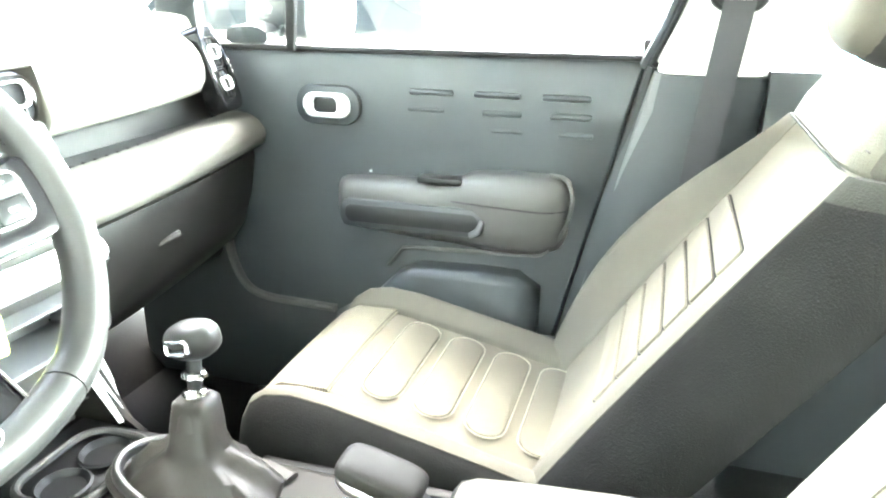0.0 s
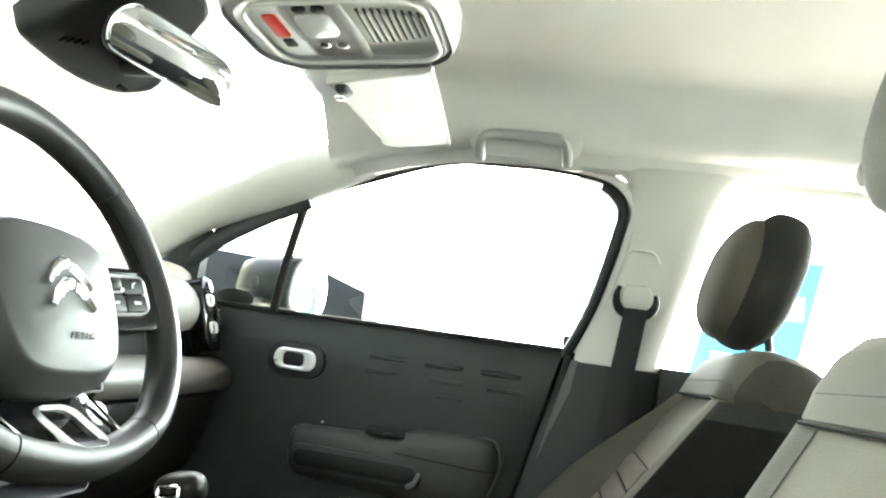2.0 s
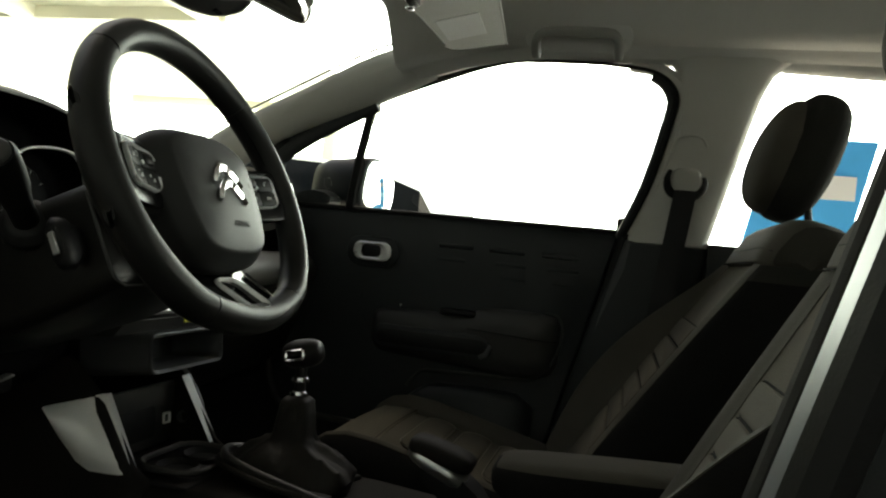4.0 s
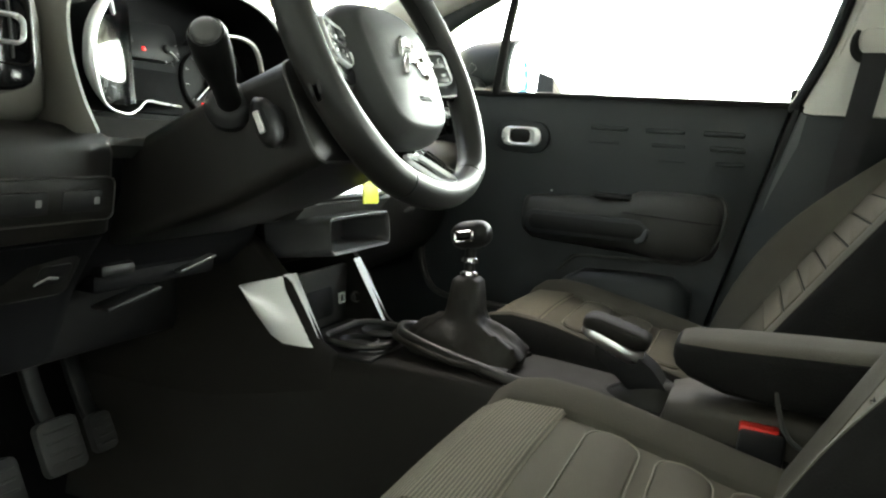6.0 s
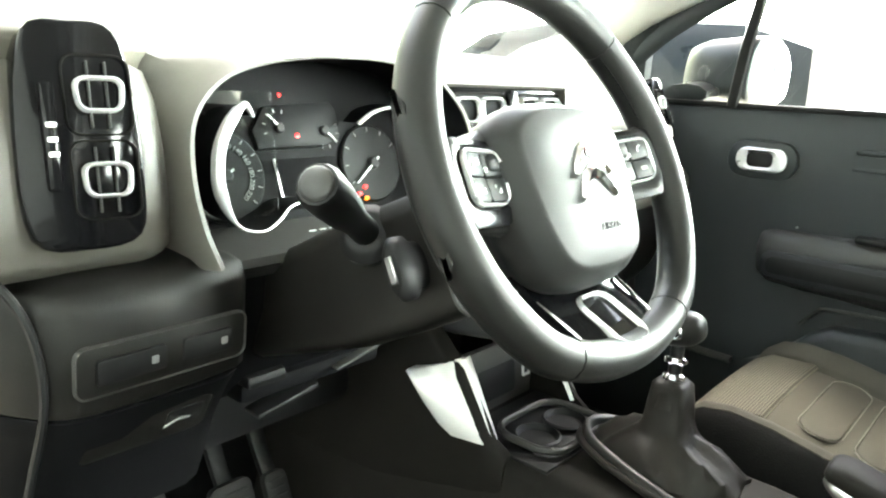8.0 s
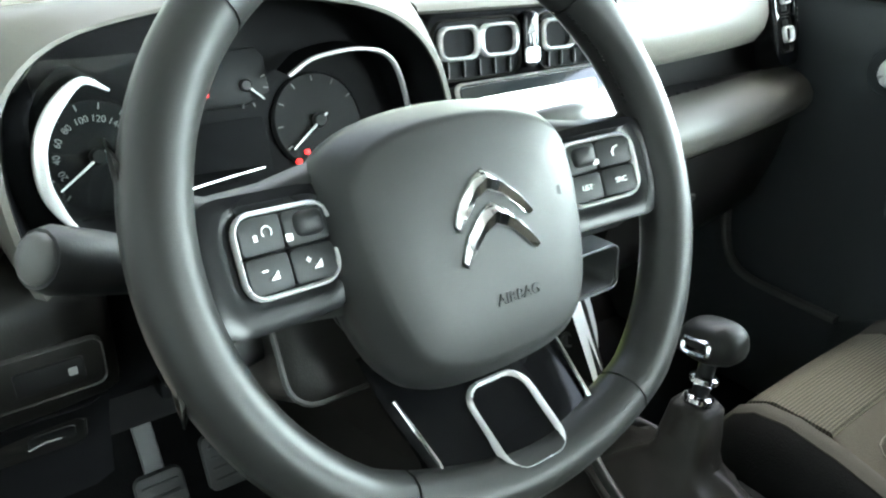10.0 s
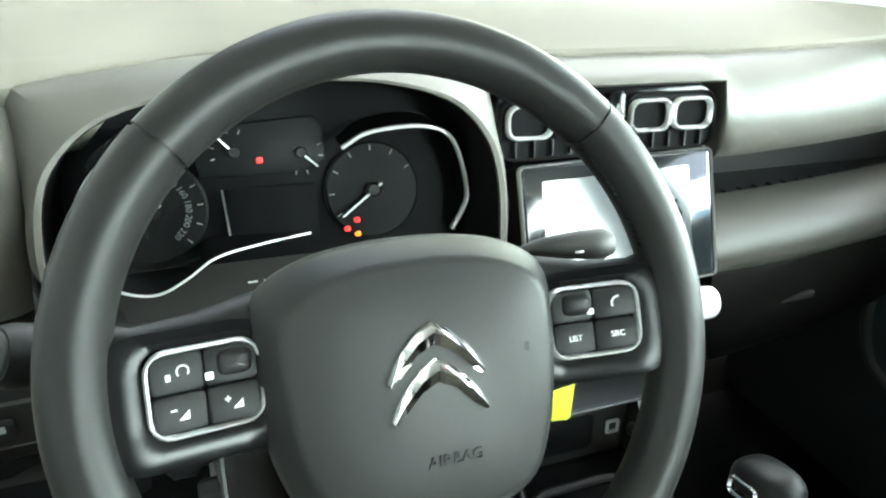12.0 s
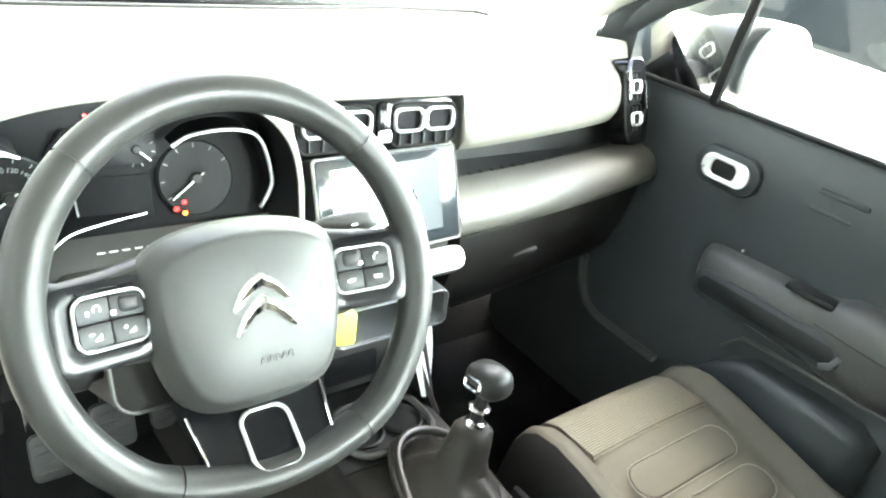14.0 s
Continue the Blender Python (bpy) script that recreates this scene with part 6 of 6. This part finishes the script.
# ignition key with its tag
key = thing("ignition_key", (-0.205, 0.13, 0.52), "car key in the column with a yellow tag", "key")
part("key_head", box((-0.212, 0.132, 0.522), (0.050, 0.012, 0.024), 0.004), BLACKP, key)
part("key_ring", tube([(-0.172 + 0.013 * math.cos(a), 0.112 + 0.018 * math.cos(a), 0.522 + 0.011 * math.sin(a)) for a in [2 * math.pi * i / 16 for i in range(16)]], 0.001, 5, True), CHROME, key)
tm = facing((-0.150, 0.112, 0.494), (-0.15, -1, 0.12), (0.03, 0, 1))
part("tag", slab([(-0.016, -0.025), (0.014, -0.025), (0.0165, -0.022), (0.0165, 0.014), (0.003, 0.027), (-0.003, 0.027), (-0.0165, 0.014), (-0.0165, -0.023)], -0.001, 0.001, 0.0006, tm), YELLOW, key, "bright yellow tag")
part("tag_eyelet", lathe([(0.0035, 0.0008), (0.0035, 0.0016), (0.002, 0.0016), (0.002, 0.0008)], 12, tm @ Matrix.Translation((0, 0.019, 0))), SATIN, key)

# ---------------- pedals ----------------
def pedal(name, c, w, h, label, arm_mat):
    p = thing(name, c, label, "pedal", "pedals")
    m = facing(c, (0, -1, 0.45))
    pad = part("pad", slab(rrect(w, h, 0.012, 4), -0.008, 0.006, 0.004, m), RUBBER, p, "ribbed grey rubber pad")
    for i in range(4):
        part("rib", box((0, -h * 0.3 + h * 0.2 * i, 0.0065), (w * 0.75, 0.004, 0.003), 0.001, 1, m=m), RUBBER, pad)
    part("arm", sweep(spline([(c[0], c[1] + 0.008, c[2]), (c[0], c[1] + 0.05, c[2] + 0.06), (c[0] - 0.005, c[1] + 0.08, c[2] + 0.16), (c[0] - 0.01, c[1] + 0.09, c[2] + 0.28)], 5), rrect(0.014, 0.026, 0.004, 2), up=(1, 0, 0)), arm_mat, p)
    return p


pedal("clutch_pedal", (-0.408, 0.510, 0.058), 0.064, 0.078, "grey rubber clutch pedal on a steel arm", BINM)
pedal("brake_pedal", (-0.3165, 0.507, 0.088), 0.066, 0.080, "grey rubber brake pedal on a dark arm", BLACKP)
pedal("accelerator_pedal", (-0.2335, 0.522, 0.076), 0.040, 0.062, "slim grey accelerator pedal on a dark arm", BLACKP)
mat_ = thing("floor_mat", (-0.34, 0.2, FLOORZ), "dark carpet mat in the driver's footwell", "floor mat")
part("mat", slab(rrect(0.40, 0.50, 0.05, 5, -0.36, 0.22), FLOORZ, FLOORZ + 0.012, 0.004), CARPET, mat_)
part("mat_binding", tube([(x, y, FLOORZ + 0.012) for x, y in rrect(0.40, 0.50, 0.05, 5, -0.36, 0.22)], 0.004, 6, True), DASH, mat_)

# ---------------- belt on the passenger's pillar ----------------
belt = thing("seat_belt", (0.64, -0.52, 0.60), "dark grey seat belt hanging from its pillar ring", "seat belt")
bc = Vector((0.622, -0.543, 0.790))
bmx = facing(bc, (-1, 0.05, -0.25))
part("anchor_cover", slab(rrect(0.058, 0.05, 0.016, 5, 0, 0.012), -0.02, 0.006, 0.005, bmx), PILLAR, belt, "pale plastic anchor cover")
ring = spline([(-0.034, 0.034, 0.004), (-0.039, 0.016, 0.0065), (-0.036, -0.004, 0.0085), (-0.024, -0.017, 0.0095), (0.0, -0.021, 0.0095), (0.024, -0.017, 0.0095), (0.036, -0.002, 0.008), (0.038, 0.012, 0.006), (0.035, 0.022, 0.004)], 5)
part("belt_ring", sweep([bmx @ Vector((v.x, v.y, 0.012)) for v in ring], circle(1.0, 9), up=(-1, 0, 0), scale=[v.z for v in ring]), BLACKP, belt, "black plastic guide ring")
part("height_adjuster", tube(spline([bmx @ Vector((x, y, 0.003)) for x, y in ((-0.036, 0.085), (-0.02, 0.105), (0.02, 0.105), (0.036, 0.085))], 5), 0.003, 6, up=(-1, 0, 0)), PILLAR, belt)
secs = []
for t in range(9):
    k = t / 8
    c = bc + Vector((-0.004 + 0.036 * k, -0.0 + 0.055 * k, -0.012 - 0.50 * k)) + Vector((-0.016, 0, 0))
    secs.append([(c.x, c.y + 0.023, c.z), (c.x - 0.003, c.y, c.z), (c.x, c.y - 0.023, c.z), (c.x + 0.0015, c.y - 0.023, c.z), (c.x - 0.0015, c.y, c.z), (c.x + 0.0015, c.y + 0.023, c.z)])
part("webbing", loft(secs), WEB, belt, "dark woven webbing", 60)

# ---------------- roof fittings ----------------
grab = thing("grab_handle", (0.535, -0.29, 1.05), "pale grey folding grab handle above the door", "grab handle")
part("handle_recess", slab(rrect(0.215, 0.064, 0.028, 6), -0.03, 0.003, 0.003, facing((0.474, -0.298, 1.058), (-0.86, 0, -0.51))), LINER, grab)
gh = facing((0.466, -0.298, 1.054), (-0.86, 0, -0.51))
part("grip", sweep(spline([gh @ Vector(p) for p in ((-0.083, -0.032, 0.002), (-0.083, -0.018, 0.016), (-0.080, 0.002, 0.022), (-0.066, 0.015, 0.024), (-0.03, 0.018, 0.026), (0.03, 0.018, 0.026), (0.066, 0.015, 0.024), (0.080, 0.002, 0.022), (0.083, -0.018, 0.016), (0.083, -0.032, 0.002))], 4), rrect(0.019, 0.024, 0.007, 3), up=(-0.86, 0, -0.51)), ROOFP, grab, "rounded grip bar", 55)
copy_thing(grab, Matrix.Translation((0.535, -0.98, 1.045)))

visor = thing("sun_visor", (0.29, -0.10, 1.03), "pale grey sun visor with a white warning label", "sun visor")
vz = Matrix.Translation((0.286, -0.100, 1.029)) @ Matrix.Rotation(radians(-9), 4, "X") @ Matrix.Rotation(radians(-2), 4, "Y")
edge = spline([(-0.176, 0.058), (-0.180, -0.075), (-0.165, -0.090), (0.158, -0.058), (0.176, -0.044), (0.178, 0.040), (0.162, 0.062), (0.13, 0.070), (0.115, 0.064), (-0.05, 0.066), (-0.16, 0.068)], 3, True)
vb = part("visor_board", slab([(v.x, v.y) for v in edge], -0.008, 0.008, 0.006, vz), PILLAR, visor, "", 60)
part("visor_seam", tube([vz @ Vector((v.x * 0.985, v.y * 0.97, -0.0078)) for v in edge], 0.0012, 5, True), ROOFP, vb)
part("warning_label", slab([(-0.042, -0.038), (0.082, -0.030), (0.098, 0.050), (-0.026, 0.046)], -0.0088, -0.0080, 0, vz), WHITE, visor, "blank white label")
part("hinge_rod", tube([vz @ Vector(p) for p in ((-0.178, -0.084, 0.0), (-0.21, -0.095, 0.02))], 0.005, 8), ROOFP, visor)
clip = part("visor_clip", box((-0.150, 0.052, -0.006), (0.040, 0.020, 0.024), 0.006, m=vz), BLACKP, visor, "dark clip")
part("clip_cap", box((-0.142, 0.060, -0.019), (0.018, 0.014, 0.006), 0.002, m=vz), CHROME, clip, "bright metal tip")

over = thing("overhead_console", (0, -0.10, 1.03), "pale grey overhead console with reading lamps and vents", "overhead console")
om = facing((-0.004, -0.098, 1.030), (0, -0.075, -1), (0, 1, 0))
oc = part("console_shell", frame_ring(rrect(0.214, 0.284, 0.066, 8, 0, 0.008), rrect(0.166, 0.236, 0.040, 8, 0, 0.002), -0.03, 0.002, om), ROOFP, over, "", 60)
part("shell_skirt", loft([[om @ Vector((x * k, y * k, z)) for x, y in rrect(0.214, 0.284, 0.066, 8, 0, 0.008)] for k, z in ((1.0, 0.002), (1.03, -0.006), (1.06, -0.02), (1.07, -0.05))], cap=False), ROOFP, oc, "", 70)
part("opening_lip", tube([om @ Vector((x, y, 0.002)) for x, y in rrect(0.168, 0.238, 0.041, 8, 0, 0.002)], 0.0032, 8, True), PILLAR, oc, "pale rounded lip round the lamps")
part("lamp_bed", slab(rrect(0.168, 0.238, 0.040, 8, 0, 0.002), -0.020, -0.008, 0.002, om), PILLAR, over, "sunken bed of the lamps")
part("alarm_frame", slab([(0.066, 0.074), (0.070, 0.106), (-0.058, 0.110), (-0.068, 0.098), (-0.066, 0.066), (-0.02, 0.070)], -0.008, -0.002, 0.002, om), WHITE, over, "white frame of the emergency button")
part("alarm_cover", slab(rrect(0.060, 0.020, 0.005, 3, 0.022, 0.090), -0.003, 0.0005, 0.001, om), RED, over, "red emergency button cover")
part("alarm_switch", slab(rrect(0.022, 0.016, 0.003, 2, -0.026, 0.090), -0.003, 0.0, 0.001, om), BLACKP, over)
part("lamp_panel", slab(rrect(0.150, 0.072, 0.014, 4, 0, 0.030), -0.009, -0.004, 0.002, om), ROOFP, over)
part("lamp_lens", slab(rrect(0.058, 0.050, 0.012, 5, 0.016, 0.036), -0.005, 0.001, 0.004, om), LENS, over, "clear white lamp lens")
for x, y in ((0.062, 0.044), (0.060, 0.020), (-0.034, 0.044), (-0.036, 0.018)):
    part("lamp_switch", lathe([(0.009, -0.006), (0.009, 0.0), (0.006, 0.002), (0.001, 0.002)], 14, om @ Matrix.Translation((x, y, 0))), CHROME if x < 0 else BLACKP, over)
part("grille_bridge", sweep(spline([om @ Vector(p) for p in ((0.078, -0.004, -0.004), (0.03, -0.010, -0.001), (-0.03, -0.012, -0.001), (-0.076, -0.008, -0.004))], 5), rrect(0.012, 0.006, 0.002, 2), up=(0, 0, -1)), ROOFP, over, "curved bridge beside the grille")
for i in range(9):
    y = -0.026 - 0.0095 * i
    w = 0.046 - 0.00022 * i * i
    part("grille_slot", box((0.004, y, -0.0078), (2 * w, 0.0042, 0.003), 0.001, 1, m=om), BLACKP, over)
    part("grille_rib", box((0.004, y - 0.0047, -0.0062), (2 * w - 0.014, 0.0040, 0.006), 0.001, 1, m=om), PILLAR, over)

mirror = thing("rear_view_mirror", (0, 0.16, 0.99), "dark rear-view mirror on a sensor pod at the windscreen", "mirror")
mm = facing((-0.020, 0.125, 0.965), (-0.33, -0.92, -0.22))
mo = [(v.x, v.y) for v in spline([(-0.104, -0.014), (-0.108, 0.012), (-0.094, 0.036), (-0.065, 0.045), (0.03, 0.040), (0.076, 0.030), (0.091, 0.006), (0.089, -0.020), (0.074, -0.031), (0.01, -0.028), (-0.08, -0.024)], 4, True)]
body = part("mirror_body", loft([[mm @ Vector((x * k, y * k, z)) for x, y in mo] for k, z in ((0.75, -0.030), (0.93, -0.022), (1.0, -0.008), (1.0, 0.002), (0.985, 0.004))]), BLACKP, mirror, "", 50)
part("mirror_glass", slab(shrink(ccw(mo), 0.0050), 0.0, 0.0052, 0.0008, mm), MIRROR, body, "clear mirror glass")
part("mirror_edge", tube([mm @ Vector((x, y, 0.003)) for x, y in mo if x < -0.07 or y < -0.015 and x < 0.0], 0.0012, 6, up=(0, -1, 0)), SATIN, body, "pale bevelled edge of the glass")
pm = facing((0, 0.085, 1.07), (0, -0.335, -0.715), (0, 0.715, -0.335))
po = [(-v.x, v.y) for v in spline([(-0.147, 0.200), (-0.128, 0.222), (-0.03, 0.232), (0.045, 0.214), (0.072, 0.160), (0.035, 0.09), (0.0, 0.03), (-0.09, 0.025), (-0.13, 0.085), (-0.145, 0.140)], 4, True)]
pod = part("sensor_pod", loft([[pm @ Vector((x * k, 0.125 + (y - 0.125) * k, z * (0.2 + 0.8 * min(1.0, max(0.0, (y - 0.06) / 0.11))))) for x, y in po] for k, z in ((1.02, 0.004), (1.02, 0.030), (1.0, 0.040), (0.93, 0.046), (0.80, 0.048))]), BLACKP, mirror, "dark sensor pod on the glass", 60)
for i in range(5):
    part("pod_slot", box((0.118 - 0.0075 * i, 0.186 - 0.005 * i, 0.0455), (0.0032, 0.012, 0.004), 0.001, 1, m=pm), LINING, pod)
part("pod_button", box((-0.030, 0.195, 0.0475), (0.020, 0.009, 0.004), 0.001, 1, m=pm), LINING, pod)
part("stem", tube([(0.0, 0.22, 0.965), (-0.012, 0.14, 0.962)], 0.013, 10), BLACKP, mirror)

# ---------------- outside: door mirror, parked cars, banner ----------------
dm = thing("door_mirror", (0.80, 0.34, 0.68), "black door mirror with clear glass outside the window", "door mirror")
dmm = facing((0.846, 0.242, 0.748), (-0.10, -0.99, 0.0))
do = [(v.x, v.y) for v in spline([(-0.088, -0.05), (-0.094, 0.01), (-0.070, 0.062), (-0.015, 0.075), (0.05, 0.066), (0.088, 0.03), (0.092, -0.02), (0.070, -0.056), (0.0, -0.064)], 5, True)]
secs = []
for k, z in ((0.45, -0.165), (0.78, -0.150), (0.96, -0.11), (1.06, -0.03), (1.07, 0.006), (1.0, 0.012)):
    secs.append([dmm @ Vector((x * k, y * k, z)) for x, y in do])
part("mirror_housing", loft(secs), CARB, dm, "gloss black housing", 60)
part("mirror_glass", slab(shrink(ccw(do), 0.008), 0.006, 0.015, 0.001, dmm), MIRROR, dm, "clear mirror glass")
part("mirror_foot", loft([[(x, y + b * 0.05, z + a * 0.022) for a, b in circle(1, 10)] for x, y, z in ((0.715, 0.36, 0.70), (0.755, 0.35, 0.705), (0.80, 0.33, 0.715))]), CARB, dm)


def parked_car(m, paint, label, upper=None):
    """A plain hatchback about its middle on the ground: x across, y ahead."""
    car = thing("parked_car", m, label, "car", "parked cars", local=True)
    prof = [(-2.0, 0.35), (-2.02, 0.75), (-1.95, 0.98), (-1.0, 1.02), (0.9, 0.99), (1.6, 0.90), (1.98, 0.75), (2.05, 0.5), (2.0, 0.3), (1.0, 0.22), (-1.0, 0.22)]
    part("body", across([(x, [(y * ky, z if z < 0.6 else z - dz) for y, z in prof]) for x, ky, dz in ((-0.88, 0.95, 0.10), (-0.86, 0.985, 0.03), (-0.8, 1, 0), (0, 1.01, -0.01), (0.8, 1, 0), (0.86, 0.985, 0.03), (0.88, 0.95, 0.10))]), paint, car, "", 40)
    top = [(-1.85, 0.99), (-1.62, 1.35), (-1.3, 1.46), (-0.4, 1.50), (0.25, 1.42), (1.05, 0.99)]
    cab = part("cabin", across([(sx * w, [(y * k, 0.98 + (z - 0.98) * h) for y, z in top]) for sx, w, k, h in ((-1, 0.80, 1.0, 0.02), (-1, 0.66, 0.97, 0.93), (-1, 0.5, 0.96, 1.0), (1, 0.5, 0.96, 1.0), (1, 0.66, 0.97, 0.93), (1, 0.80, 1.0, 0.02))]), upper or paint, car, "", 30)
    for s in (-1, 1):
        for y0, y1 in ((-0.5, 0.55), (-1.4, -0.56)):
            bm = bmesh.new()
            q = [(s * 0.79, y0, 1.03), (s * 0.79, y1, 1.03), (s * 0.685, y1 - 0.32 * (y1 > 0), 1.36), (s * 0.685, y0 + 0.25 * (y0 < -1), 1.38)]
            bm.faces.new([bm.verts.new(p) for p in q])
            bmesh.ops.solidify(bm, geom=bm.faces[:], thickness=0.02)
            part("window", bm, CARGL, cab)
        for y in (-1.3, 1.28):
            w = part("wheel", lathe([(0.20, -0.10), (0.30, -0.10), (0.32, -0.06), (0.32, 0.06), (0.30, 0.10), (0.22, 0.10), (0.20, 0.06)], 28, Matrix.Translation((s * 0.80, y, 0.32)) @ Matrix.Rotation(radians(90), 4, "Y")), BLACKP, car, "black tyre")
            part("rim", lathe([(0.19, -0.09), (0.20, 0.09), (0.05, 0.07), (0.01, 0.09)], 20, Matrix.Translation((s * 0.80, y, 0.32)) @ Matrix.Rotation(radians(90 * s), 4, "Y")), SATIN, w, "silver rim")
        part("headlight", pillow(0.16, 0.12, 0.06, 2.6, 2.2, Matrix.Translation((s * 0.66, 1.86, 0.76))), SATIN, car, "clear headlight")
        part("mirror", pillow(0.07, 0.05, 0.06, 2.6, 2.2, Matrix.Translation((s * 0.98, 0.62, 1.05))), paint, car)
        part("taillight", pillow(0.12, 0.05, 0.08, 2.6, 2.2, Matrix.Translation((s * 0.70, -1.95, 0.86))), RED, car, "red tail light")
    return car


parked_car(pose(3.3, 2.22, GROUNDZ, 0, 0, 0), CARW, "white hatchback with a black roof parked beside the car", CARB)
parked_car(pose(1.2, 7.8, GROUNDZ, 0, 0, 75), CARG, "dark teal hatchback parked ahead of the car")
ban = thing("banner", (3.6, -1.34, GROUNDZ), "tall blue advertising banner with pale panels", "banner")
part("banner_sheet", loft([[(3.58, -1.08 - 0.2 * k, GROUNDZ + 0.06 + z), (3.62, -1.08 - 0.2 * k, GROUNDZ + 0.06 + z), (3.62, -1.64 - 0.2 * k, GROUNDZ + 0.06 + z), (3.58, -1.64 - 0.2 * k, GROUNDZ + 0.06 + z)] for k, z in ((-0.7, 0.0), (0.0, 1.1), (0.7, 1.84))]), BLUE, ban)
part("banner_panel", box((3.572, -1.40, GROUNDZ + 1.24), (0.006, 0.42, 0.16), 0), CYAN, ban, "light blue panel")
part("banner_panel", box((3.572, -1.48, GROUNDZ + 1.62), (0.006, 0.40, 0.14), 0), WHITE, ban, "pale bar of unreadable print")
part("banner_foot", box((3.6, -1.22, GROUNDZ + 0.04), (0.3, 0.60, 0.08), 0.01), SATIN, ban)
